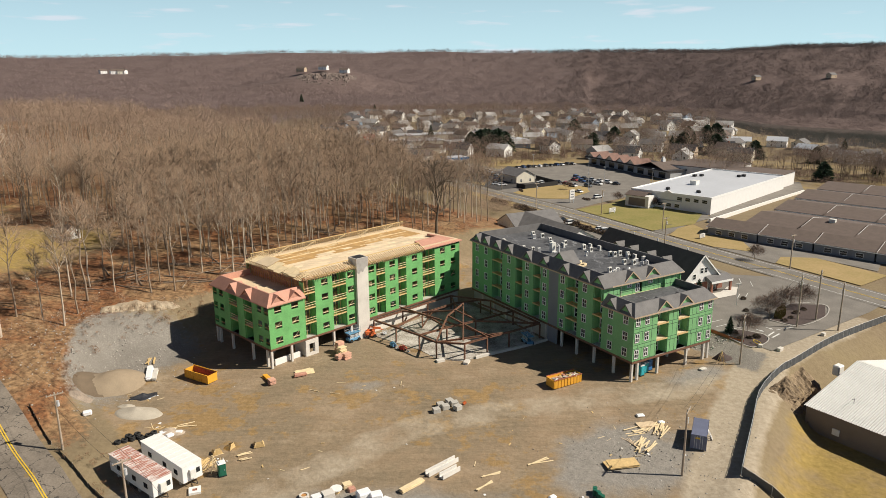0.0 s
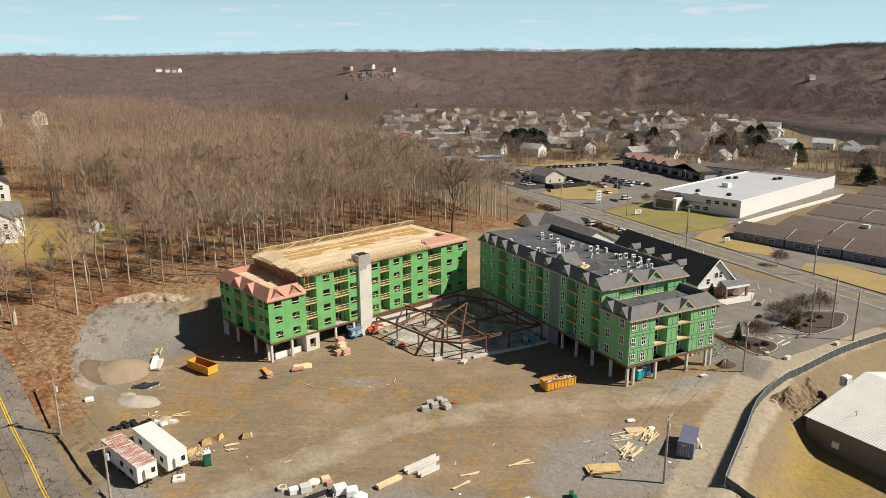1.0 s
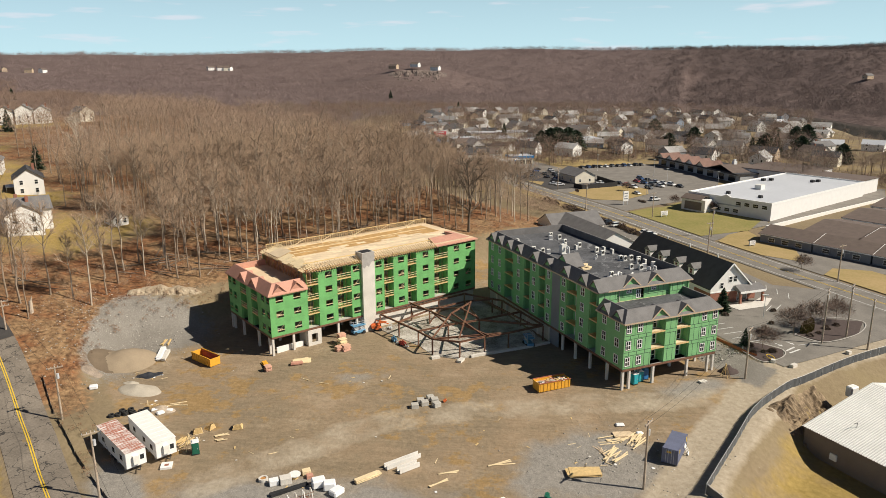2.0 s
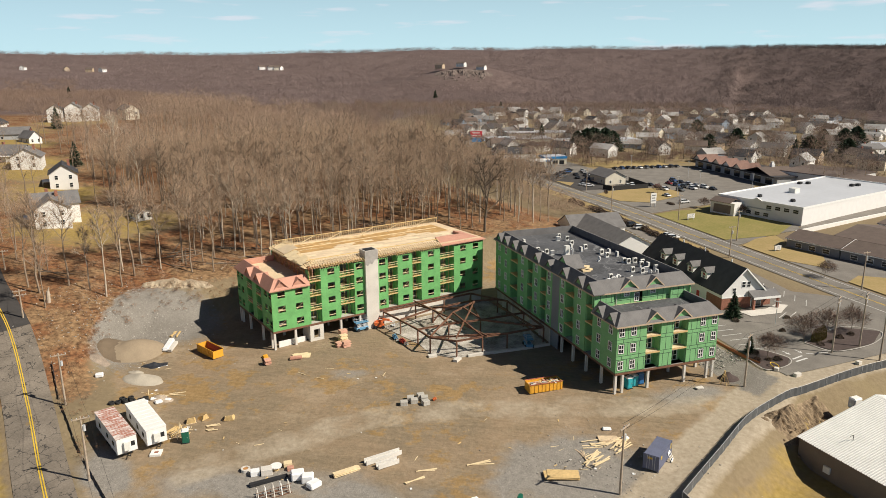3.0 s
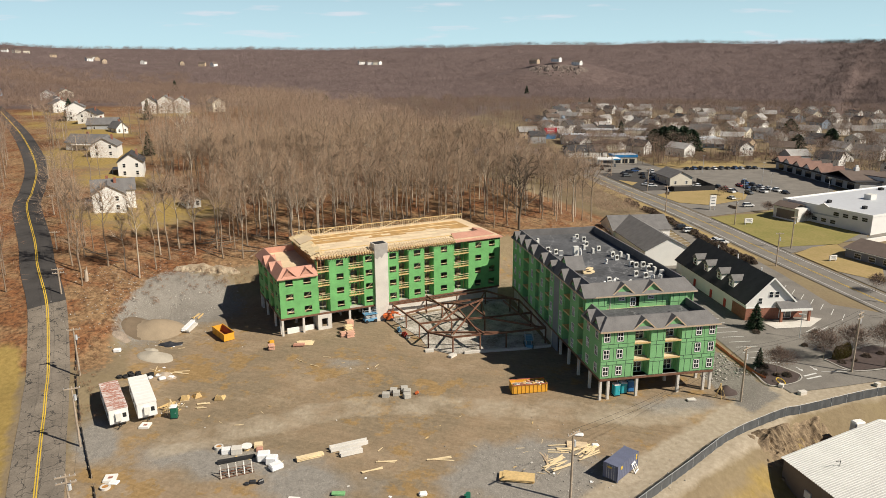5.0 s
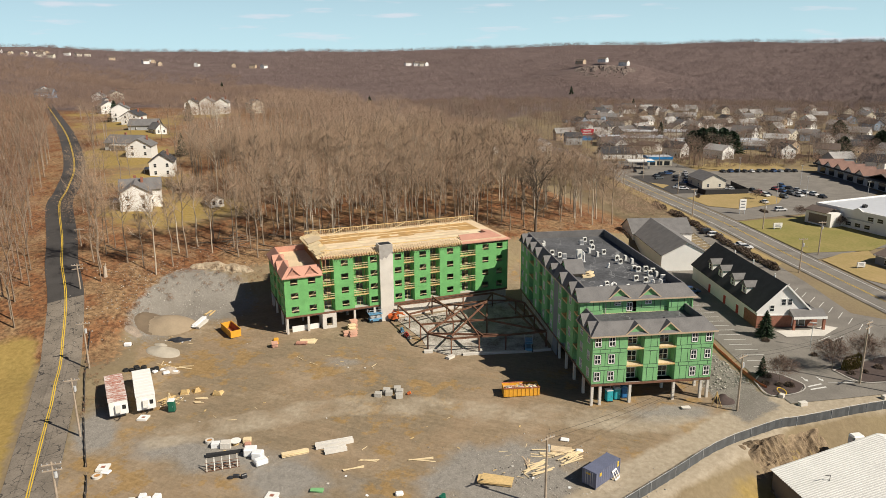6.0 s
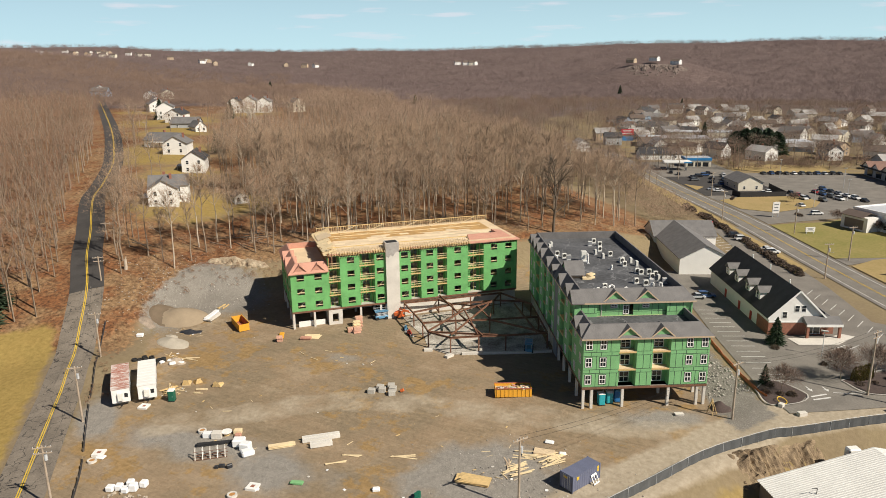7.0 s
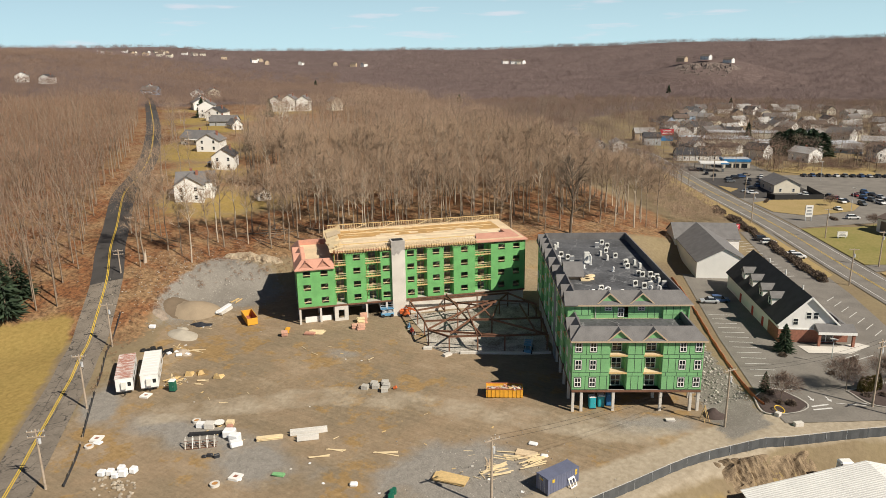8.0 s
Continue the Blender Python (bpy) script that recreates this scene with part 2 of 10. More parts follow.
def cracked(m, scale, width, dark):
    """Adds dark sealed cracks between irregular cells to a paving material."""
    nt = m.node_tree
    b = nt.nodes["Principled BSDF"]
    base = b.inputs["Base Color"].links[0].from_socket
    co = nt.nodes.new("ShaderNodeTexCoord")
    wob = nt.nodes.new("ShaderNodeTexNoise")
    wob.inputs["Scale"].default_value, wob.inputs["Detail"].default_value = 0.5, 7
    nt.links.new(co.outputs["Object"], wob.inputs["Vector"])
    sc = nt.nodes.new("ShaderNodeVectorMath")
    sc.operation = "MULTIPLY_ADD"
    sc.inputs[1].default_value = (4.5, 4.5, 0)
    nt.links.new(wob.outputs["Color"], sc.inputs[0])
    nt.links.new(co.outputs["Object"], sc.inputs[2])
    vor = nt.nodes.new("ShaderNodeTexVoronoi")
    vor.feature = "DISTANCE_TO_EDGE"
    vor.inputs["Scale"].default_value = scale
    nt.links.new(sc.outputs[0], vor.inputs["Vector"])
    mr = nt.nodes.new("ShaderNodeMapRange")
    mr.inputs["From Min"].default_value, mr.inputs["From Max"].default_value = width * 0.5, width
    nt.links.new(vor.outputs["Distance"], mr.inputs["Value"])
    mx = nt.nodes.new("ShaderNodeMix")
    mx.data_type = "RGBA"
    ins = [i for i in mx.inputs if i.type == "RGBA"]
    ins[0].default_value = (*dark, 1)
    nt.links.new(base, ins[1])
    nt.links.new(mr.outputs[0], mx.inputs[0])
    nt.links.new([o for o in mx.outputs if o.type == "RGBA"][0], b.inputs["Base Color"])


cracked(M["membrane"], 0.13, 0.012, (0.19, 0.195, 0.205))
cracked(M["asphalt_old"], 0.30, 0.020, (0.045, 0.04, 0.036))


# ---- building helpers ----
def box(bm, x0, x1, y0, y1, z0, z1):
    vs = [bm.verts.new((x, y, z)) for z in (z0, z1) for x, y in ((x0, y0), (x1, y0), (x1, y1), (x0, y1))]
    for f in ((3, 2, 1, 0), (4, 5, 6, 7), (0, 1, 5, 4), (1, 2, 6, 5), (2, 3, 7, 6), (3, 0, 4, 7)):
        bm.faces.new([vs[i] for i in f])
    return vs


def beam(bm, a, b, w, h=None):
    """A squared bar from a to b."""
    a, b = Vector(a), Vector(b)
    h = h or w
    d = (b - a).normalized()
    side = d.cross(Vector((0, 0, 1)))
    side = Vector((1, 0, 0)) if side.length < 1e-4 else side.normalized()
    up = side.cross(d).normalized()
    vs = [bm.verts.new(p + side * sx * w / 2 + up * sz * h / 2) for p in (a, b) for sx, sz in ((-1, -1), (1, -1), (1, 1), (-1, 1))]
    for f in ((3, 2, 1, 0), (4, 5, 6, 7), (0, 1, 5, 4), (1, 2, 6, 5), (2, 3, 7, 6), (3, 0, 4, 7)):
        bm.faces.new([vs[i] for i in f])


def rod(bm, a, b, r0, r1=None, n=8):
    """A tapered round bar from a to b."""
    a, b = Vector(a), Vector(b)
    r1 = r0 if r1 is None else r1
    d = (b - a).normalized()
    side = d.orthogonal().normalized()
    up = d.cross(side)
    rings = [[bm.verts.new(p + (side * math.cos(k * 2 * math.pi / n) + up * math.sin(k * 2 * math.pi / n)) * r) for k in range(n)] for p, r in ((a, r0), (b, r1))]
    for k in range(n):
        bm.faces.new((rings[0][k], rings[0][(k + 1) % n], rings[1][(k + 1) % n], rings[1][k]))
    bm.faces.new(rings[0][::-1])
    bm.faces.new(rings[1])


def prism(bm, pts, z0, z1):
    """An upright prism over a plan of points; z1 may be a list, one for each point."""
    n = len(pts)
    tops = z1 if isinstance(z1, (list, tuple)) else [z1] * n
    lo = [bm.verts.new((p[0], p[1], z0)) for p in pts]
    hi = [bm.verts.new((p[0], p[1], t)) for p, t in zip(pts, tops)]
    bm.faces.new(lo[::-1])
    bm.faces.new(hi)
    for k in range(n):
        bm.faces.new((lo[k], lo[(k + 1) % n], hi[(k + 1) % n], hi[k]))


def quad(bm, *pts):
    bm.faces.new([bm.verts.new(p) for p in pts])


def mesh_of(name, bm, mat, bevel=0.0):
    if bevel:
        bmesh.ops.bevel(bm, geom=list(bm.edges), offset=bevel, segments=1, affect="EDGES")
    bmesh.ops.recalc_face_normals(bm, faces=bm.faces)
    me = bpy.data.meshes.new(name)
    bm.to_mesh(me)
    bm.free()
    me.materials.append(mat)
    return me


def part(name, bm, mat, parent, label="", bevel=0.0, m=None):
    """One mesh object under a thing or a part, built in the parent's own axes."""
    data = bm if isinstance(bm, bpy.types.Mesh) else mesh_of(name, bm, mat, bevel)
    ob = new(name, data)
    ob.parent = parent
    if m is not None:
        ob.matrix_local = m
    return tagged(ob, label)


def thing(name, m, label, category, group="", kind=""):
    ob = new(name)
    ob.matrix_world = m
    return tagged(ob, label, category, group, kind)


def single(name, bm, mat, m, label, category, group="", kind="", bevel=0.0):
    """A thing that is one mesh."""
    ob = new(name, mesh_of(name, bm, mat, bevel))
    ob.matrix_world = m
    return tagged(ob, label, category, group, kind)


def B():
    return bmesh.new()


# ---- ground ----
def sst(a, b, x):
    t = np.clip((np.asarray(x, float) - a) / (b - a), 0, 1)
    return t * t * (3 - 2 * t)


def fence_side(x, y):
    return np.minimum((x - 60) * 0.857 - (y - 129.3) * 0.515, (x - 60) * 0.567 - (y - 129.3) * 0.823)


def river_edges(th):
    """Distances of the river's two banks in a direction, in degrees from north."""
    deg = [11, 15, 19, 23, 26, 31, 38, 45]
    return np.interp(th, deg, [930, 905, 850, 700, 640, 600, 580, 560]), np.interp(th, deg, [1050, 1030, 975, 850, 815, 790, 780, 770])


def gz(x, y):
    """Height of the ground."""
    x, y = np.asarray(x, float), np.asarray(y, float)
    u, w = (y - x) * 0.70711, (x + y) * 0.70711
    east = sst(23, 30, (x - 30.3) * 0.853 + (y - 121.8) * 0.522)
    beyond = fence_side(x, y)
    low = sst(1.5, 11, beyond)
    z = -0.052 * np.clip(125 - y, 0, 62) * (1 - sst(-4, 8, beyond))
    z = z + 0.9 * east * (1 - low) - 5.6 * low * (1 - sst(150, 200, y))
    z = z - 0.8 * np.exp(-((x + 55) / 14) ** 2 - ((y - 122) / 13) ** 2)
    z = z + 1.2 * sst(103, 112, u) * (1 - sst(26, 40, w)) * sst(0, 20, w)
    start = 114 + 27 * sst(20, 42, w)
    hill = 26 * (1 - np.exp(-np.clip(u - 118, 0, None) / 110)) * sst(0, 14, u - start)
    z = z + hill * (1 - sst(150, 205, w)) * (1 - sst(750, 1700, np.hypot(x, y)))
    r, th = np.hypot(x, y), np.degrees(np.arctan2(x, y))
    right = sst(0, 22, th)
    bank0, bank1 = river_edges(th)
    rise = sst(np.maximum(1000 - 260 * right, (bank1 + 12) * sst(9, 11, th)), 2900 - 1350 * right, r)
    crest = np.interp(th, [-75, -52, -45, -36, -25, -17, -9, 0, 6, 11, 15, 20, 25, 31], [118, 118, 101, 99, 104, 109, 113, 116, 108, 96, 91, 86, 93, 91])
    z = z + crest * rise
    z = z + rise * (3.5 * np.sin(x / 210 + 1.3) * np.cos(y / 260) + 2 * np.sin(x / 95 + y / 130))
    # the wooded hill that the lane climbs
    z = z + 58 * (1 - sst(-60, -41, th)) * sst(430, 1350, r) * (1 - sst(1500, 2400, r)) * sst(-100, 60, y)
    z = z + 40 * np.exp(-((x + 248) / 125) ** 2 - ((y - 1445) / 70) ** 2)
    z = z - 6 * sst(bank0 - 22, bank0 + 4, r) * (1 - sst(bank1, bank1 + 26, r)) * sst(9.5, 12, th)
    z = z + 0.7 * sst(230, 300, y) * (1 - sst(-60, 40, -x - 0.3 * y)) * (1 - sst(560, 620, r))
    return z


def g(x, y):
    return float(gz(x, y))


def spread(lo, a, b, hi, step, grow):
    """Coordinates, even from a to b and wider and wider beyond."""
    mid = list(np.arange(a, b + step / 2, step))
    left, right, s = [], [], step
    while (left[-1] if left else a) > lo:
        s *= grow
        left.append((left[-1] if left else a) - s)
    s = step
    while (right[-1] if right else b) < hi:
        s *= grow
        right.append((right[-1] if right else b) + s)
    return np.array(left[::-1] + mid + right)


gxs, gys = spread(-4300, -115, 100, 4300, 1.9, 1.05), spread(-900, 55, 225, 4300, 1.9, 1.05)
GX, GY = np.meshgrid(gxs, gys)
GZ = gz(GX, GY)
near = np.exp(-((GX) / 160) ** 2 - ((GY - 130) / 130) ** 2) * (1 - sst(22, 30, (GX - 30.3) * 0.853 + (GY - 121.8) * 0.522))
ripple = np.array([noise.noise((px * 0.16, py * 0.16, 0)) * 0.16 + noise.noise((px * 0.5, py * 0.5, 5)) * 0.05 for px, py in zip(GX.ravel(), GY.ravel())]).reshape(GX.shape)
GZ = GZ + ripple * near
nx, ny = len(gxs), len(gys)
idx = np.arange(nx * ny).reshape(ny, nx)
faces = np.stack([idx[:-1, :-1], idx[:-1, 1:], idx[1:, 1:], idx[1:, :-1]], -1).reshape(-1, 4)
ground_mesh = bpy.data.meshes.new("ground")
ground_mesh.from_pydata(np.stack([GX, GY, GZ], -1).reshape(-1, 3).tolist(), [], faces.tolist())
for p in ground_mesh.polygons:
    p.use_smooth = True
UU, WW = (GY - GX) * 0.70711, (GX + GY) * 0.70711
local_b = (GX - 30.3) * 0.853 + (GY - 121.8) * 0.522
side = fence_side(GX, GY)
start_line = 114 + 27 * sst(20, 42, WW)
lane_w = np.interp(UU, [46, 68, 79, 97, 121, 145, 165, 183, 218, 238, 275], [18.4, 17.8, 17.5, 17.0, 16.6, 15.4, 12.4, 10.6, 5.9, 6.0, 4.3])
left_of_lane = 1 - sst(-7, -3, WW - lane_w)
right_of_lane = sst(3, 7, WW - lane_w)


def blob(x, y, rx, ry, rot=0):
    c, sn = math.cos(radians(rot)), math.sin(radians(rot))
    px, py = (GX - x) * c + (GY - y) * sn, -(GX - x) * sn + (GY - y) * c
    return np.exp(-((px / rx) ** 2 + (py / ry) ** 2))


def near_line(pts, width):
    """Nearness to a bent line."""
    best = np.full(GX.shape, 1e9)
    for (xa, ya), (xb, yb) in zip(pts, pts[1:]):
        t = np.clip(((GX - xa) * (xb - xa) + (GY - ya) * (yb - ya)) / ((xb - xa) ** 2 + (yb - ya) ** 2), 0, 1)
        best = np.minimum(best, np.hypot(GX - xa - t * (xb - xa), GY - ya - t * (yb - ya)))
    return 1 - sst(width * 0.5, width * 1.3, best)


site_edge = start_line + 6 * sst(30, 50, WW)
zones = {
    "dirt": (1 - sst(-6, 4, UU - site_edge)) * (1 - sst(-0.5, 1.5, side)) * (1 - sst(24, 28, local_b)) * sst(30, 50, GY) * sst(1, 6, WW - lane_w - 5 * sst(84, 100, UU) - 6 * sst(100, 118, UU)),
    "gravel": np.maximum(np.clip(blob(-78, 129, 15, 10, 40) * 1.25 + blob(-66, 137, 9, 8) * 0.8 + blob(-70, 115, 9, 8) * 0.55, 0, 1) * sst(23, 31, WW) * (1 - sst(2, 8, UU - site_edge - 8)),
                         sst(22.5, 24, local_b) * (1 - sst(30.5, 32.5, local_b)) * (1 - sst(-3, 0, side)) * (1 - sst(165, 185, GY))),
    "grey": np.clip(blob(24, 97, 14, 10, 25) * 1.1 + blob(43, 124, 10, 4, 30) * 0.9 + blob(-24, 84, 22, 6, 10) * 0.7 + blob(-48, 84, 9, 4, -40) * 0.8 + blob(-6, 82, 10, 6) * 0.5 + blob(-19.3, 121, 6, 3, 15) * 0.62, 0, 1),
    "track": np.maximum(near_line([(88, 152), (66, 136.5), (58.5, 130), (51, 117), (41, 101), (33, 84), (28, 70)], 5.5), 0.5 * near_line([(50, 122), (27, 117), (3, 111), (-10, 106.5), (-22, 96), (-34, 85)], 4.5)),
    "grass": np.maximum(left_of_lane * (1 - sst(126, 138, UU)) * sst(20, 40, GY), 0.64 * sst(2, 8, side) * (1 - sst(120, 135, GY))),
    "woods": np.maximum(sst(0, 8, UU - site_edge - 3), sst(112, 122, UU) * (1 - sst(24, 32, WW)) * right_of_lane) * (1 - sst(185, 205, WW)) + left_of_lane * sst(126, 138, UU),
    "far": np.maximum(sst(480, 640, np.hypot(GX, GY) - 320 * sst(-22, -10, np.degrees(np.arctan2(GX, GY)))), sst(9, 11, np.degrees(np.arctan2(GX, GY))) * sst(-60, -20, np.hypot(GX, GY) - river_edges(np.degrees(np.arctan2(GX, GY)))[1])),
}
zones["grass"] = np.maximum(zones["grass"], 0.36 * sst(185, 215, WW) * sst(290, 330, GY) * (1 - sst(-70, -30, np.hypot(GX, GY) - np.minimum(river_edges(np.degrees(np.arctan2(GX, GY)))[0], 800))))
for hx, hy, hr in ((-118, 170, 19), (-106, 181, 11), (-200, 230, 24), (-184, 216, 20), (-295, 316, 34), (-296, 384, 24), (-150, 196, 16), (-246, 276, 24), (-370, 362, 24)):
    zones["grass"] = np.maximum(zones["grass"], 0.95 * blob(hx, hy, hr, hr))
    zones["woods"] = zones["woods"] * (1 - blob(hx, hy, hr, hr))
for zone, values in zones.items():
    at = ground_mesh.attributes.new(zone, "FLOAT", "POINT")
    at.data.foreach_set("value", np.clip(values, 0, 1).ravel().astype(np.float32))


def ground_material():
    m = bpy.data.materials.new("earth")
    m.use_nodes = True
    nt = m.node_tree
    b = nt.nodes["Principled BSDF"]
    b.inputs["Roughness"].default_value = 0.95
    b.inputs["Specular IOR Level"].default_value = 0.2
    co = nt.nodes.new("ShaderNodeTexCoord")

    def noise_at(scale, detail=5, rough=0.6):
        n = nt.nodes.new("ShaderNodeTexNoise")
        n.inputs["Scale"].default_value, n.inputs["Detail"].default_value, n.inputs["Roughness"].default_value = scale, detail, rough
        nt.links.new(co.outputs["Object"], n.inputs["Vector"])
        return n.outputs["Fac"]

    def ramp(fac, *stops):
        r = nt.nodes.new("ShaderNodeValToRGB")
        while len(r.color_ramp.elements) < len(stops):
            r.color_ramp.elements.new(0.5)
        for e, (p, c) in zip(r.color_ramp.elements, stops):
            e.position, e.color = p, (*c, 1)
        nt.links.new(fac, r.inputs[0])
        return r.outputs[0]

    def mix(fac, c1, c2, blend="MIX"):
        x = nt.nodes.new("ShaderNodeMix")
        x.data_type, x.blend_type = "RGBA", blend
        for s, v in (("Factor", fac), ("A", c1), ("B", c2)):
            sock = [i for i in x.inputs if i.name == s and i.type in ("VALUE", "RGBA") and (s == "Factor") == (i.type == "VALUE")][0]
            if isinstance(v, (int, float)):
                sock.default_value = v
            else:
                nt.links.new(v, sock)
        return [o for o in x.outputs if o.type == "RGBA"][0]

    def zone_of(name, n, soft=0.35):
        a = nt.nodes.new("ShaderNodeAttribute")
        a.attribute_name = name
        ad = nt.nodes.new("ShaderNodeMath")
        ad.operation = "ADD"
        sub = nt.nodes.new("ShaderNodeMath")
        sub.operation, sub.inputs[1].default_value = "SUBTRACT", 0.5
        nt.links.new(n, sub.inputs[0])
        nt.links.new(a.outputs["Fac"], ad.inputs[0])
        nt.links.new(sub.outputs[0], ad.inputs[1])
        mr = nt.nodes.new("ShaderNodeMapRange")
        mr.inputs["From Min"].default_value, mr.inputs["From Max"].default_value = 0.5 - soft / 2, 0.5 + soft / 2
        nt.links.new(ad.outputs[0], mr.inputs["Value"])
        return mr.outputs[0]

    big, mid, small, tiny = noise_at(0.035), noise_at(0.16), noise_at(1.1, 6), noise_at(6.0, 3)
    waste = mix(mid, ramp(small, (0.3, (0.17, 0.13, 0.085)), (0.7, (0.26, 0.205, 0.135))), ramp(big, (0.4, (0.20, 0.15, 0.09)), (0.65, (0.27, 0.22, 0.12))))
    patch, blotch = noise_at(0.05, 6, 0.68), noise_at(0.13, 6, 0.72)
    dirt = ramp(patch, (0.36, (0.155, 0.138, 0.105)), (0.46, (0.215, 0.178, 0.128)), (0.54, (0.265, 0.205, 0.142)), (0.64, (0.345, 0.285, 0.215)))
    dirt = mix(ramp(blotch, (0.42, (0, 0, 0)), (0.60, (0.55, 0.55, 0.55))), dirt, ramp(small, (0.3, (0.15, 0.13, 0.092)), (0.7, (0.245, 0.205, 0.145))))
    # ochre clay stains and pale dried crust
    ochre = nt.nodes.new("ShaderNodeMath")
    ochre.operation = "MULTIPLY"
    nt.links.new(noise_at(0.21, 6, 0.7), ochre.inputs[0])
    nt.links.new(noise_at(0.033, 3), ochre.inputs[1])
    dirt = mix(ramp(ochre.outputs[0], (0.280, (0, 0, 0)), (0.318, (0.9, 0.9, 0.9))), dirt, ramp(small, (0.3, (0.245, 0.155, 0.045)), (0.7, (0.35, 0.225, 0.075))))
    dirt = mix(ramp(noise_at(0.085, 6, 0.75), (0.57, (0, 0, 0)), (0.66, (0.6, 0.6, 0.6))), dirt, ramp(small, (0.3, (0.30, 0.26, 0.20)), (0.7, (0.44, 0.385, 0.30))))
    # wheel ruts: stretched streaks
    wave = nt.nodes.new("ShaderNodeTexNoise")
    mp = nt.nodes.new("ShaderNodeMapping")
    mp.inputs["Rotation"].default_value, mp.inputs["Scale"].default_value = (0, 0, radians(-18)), (0.07, 0.55, 1)
    nt.links.new(co.outputs["Object"], mp.inputs["Vector"])
    nt.links.new(mp.outputs[0], wave.inputs["Vector"])
    wave.inputs["Scale"].default_value, wave.inputs["Detail"].default_value, wave.inputs["Distortion"].default_value = 1.0, 5, 2.5
    dirt = mix(0.15, dirt, ramp(wave.outputs["Fac"], (0.38, (0.14, 0.112, 0.078)), (0.62, (0.40, 0.33, 0.245))))
    dirt = mix(0.15, dirt, ramp(small, (0.34, (0.12, 0.098, 0.068)), (0.66, (0.35, 0.285, 0.20))))
    dirt = mix(0.09, dirt, ramp(tiny, (0.36, (0.10, 0.078, 0.054)), (0.64, (0.42, 0.34, 0.245))))
    # finer crossing streaks left by wheels and blades
    for turn, stretch, amount in ((40, (0.35, 1.5, 1), 0.05), (-28, (0.2, 1.0, 1), 0.04)):
        sm = nt.nodes.new("ShaderNodeMapping")
        sm.inputs["Rotation"].default_value, sm.inputs["Scale"].default_value = (0, 0, radians(turn)), stretch
        nt.links.new(co.outputs["Object"], sm.inputs["Vector"])
        st = nt.nodes.new("ShaderNodeTexNoise")
        nt.links.new(sm.outputs[0], st.inputs["Vector"])
        st.inputs["Scale"].default_value, st.inputs["Detail"].default_value, st.inputs["Distortion"].default_value = 1.0, 6, 3.0
        dirt = mix(amount, dirt, ramp(st.outputs["Fac"], (0.42, (0.11, 0.088, 0.062)), (0.58, (0.46, 0.38, 0.28))))
    warm = nt.nodes.new("ShaderNodeRGB")
    warm.outputs[0].default_value = (1.03, 0.965, 0.885, 1)
    dirt = mix(1.0, dirt, warm.outputs[0], "MULTIPLY")
    grey = mix(0.55, ramp(tiny, (0.36, (0.14, 0.13, 0.115)), (0.6, (0.29, 0.27, 0.24)), (0.70, (0.46, 0.43, 0.39))), ramp(small, (0.3, (0.20, 0.185, 0.165)), (0.7, (0.33, 0.305, 0.27))))
    track = ramp(small, (0.3, (0.31, 0.26, 0.19)), (0.7, (0.43, 0.37, 0.285)))
    gravel = ramp(tiny, (0.34, (0.135, 0.125, 0.11)), (0.5, (0.205, 0.19, 0.168)), (0.62, (0.27, 0.25, 0.225)), (0.70, (0.50, 0.475, 0.44)))
    gravel = mix(0.35, gravel, ramp(mid, (0.38, (0.15, 0.135, 0.115)), (0.62, (0.265, 0.245, 0.215))))
    grass = mix(mid, ramp(small, (0.3, (0.25, 0.17, 0.055)), (0.7, (0.37, 0.25, 0.085))), ramp(small, (0.3, (0.22, 0.165, 0.05)), (0.7, (0.31, 0.235, 0.08))))
    litter = mix(ramp(noise_at(0.09, 5, 0.7), (0.42, (0, 0, 0)), (0.58, (1, 1, 1))), ramp(small, (0.34, (0.075, 0.036, 0.02)), (0.66, (0.28, 0.125, 0.055))), ramp(small, (0.34, (0.11, 0.066, 0.036)), (0.66, (0.35, 0.225, 0.12))))
    # far ground: purple-grey distance haze is part of the colour
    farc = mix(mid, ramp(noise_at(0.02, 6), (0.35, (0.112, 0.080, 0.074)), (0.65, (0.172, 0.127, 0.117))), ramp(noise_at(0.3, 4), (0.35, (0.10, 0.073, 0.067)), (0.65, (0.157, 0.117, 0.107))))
    c = waste
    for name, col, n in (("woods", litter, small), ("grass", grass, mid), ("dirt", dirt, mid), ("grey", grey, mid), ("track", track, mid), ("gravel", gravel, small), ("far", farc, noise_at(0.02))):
        c = mix(zone_of(name, n), c, col)
    nt.links.new(c, b.inputs["Base Color"])
    bp = nt.nodes.new("ShaderNodeBump")
    bp.inputs["Strength"].default_value, bp.inputs["Distance"].default_value = 0.6, 0.25
    nt.links.new(small, bp.inputs["Height"])
    canopy = nt.nodes.new("ShaderNodeBump")
    canopy.inputs["Distance"].default_value = 9.0
    nt.links.new(noise_at(0.075, 3, 0.65), canopy.inputs["Height"])
    fa = nt.nodes.new("ShaderNodeAttribute")
    fa.attribute_name = "far"
    weak = nt.nodes.new("ShaderNodeMath")
    weak.operation, weak.inputs[1].default_value = "MULTIPLY", 0.3
    nt.links.new(fa.outputs["Fac"], weak.inputs[0])
    nt.links.new(weak.outputs[0], canopy.inputs["Strength"])
    nt.links.new(canopy.outputs[0], bp.inputs["Normal"])
    nt.links.new(bp.outputs[0], b.inputs["Normal"])
    return m


ground_mesh.materials.append(ground_material())
ground = tagged(new("ground", ground_mesh), "bare dirt building site among leaf-strewn woods and town", "ground", kind="structure")


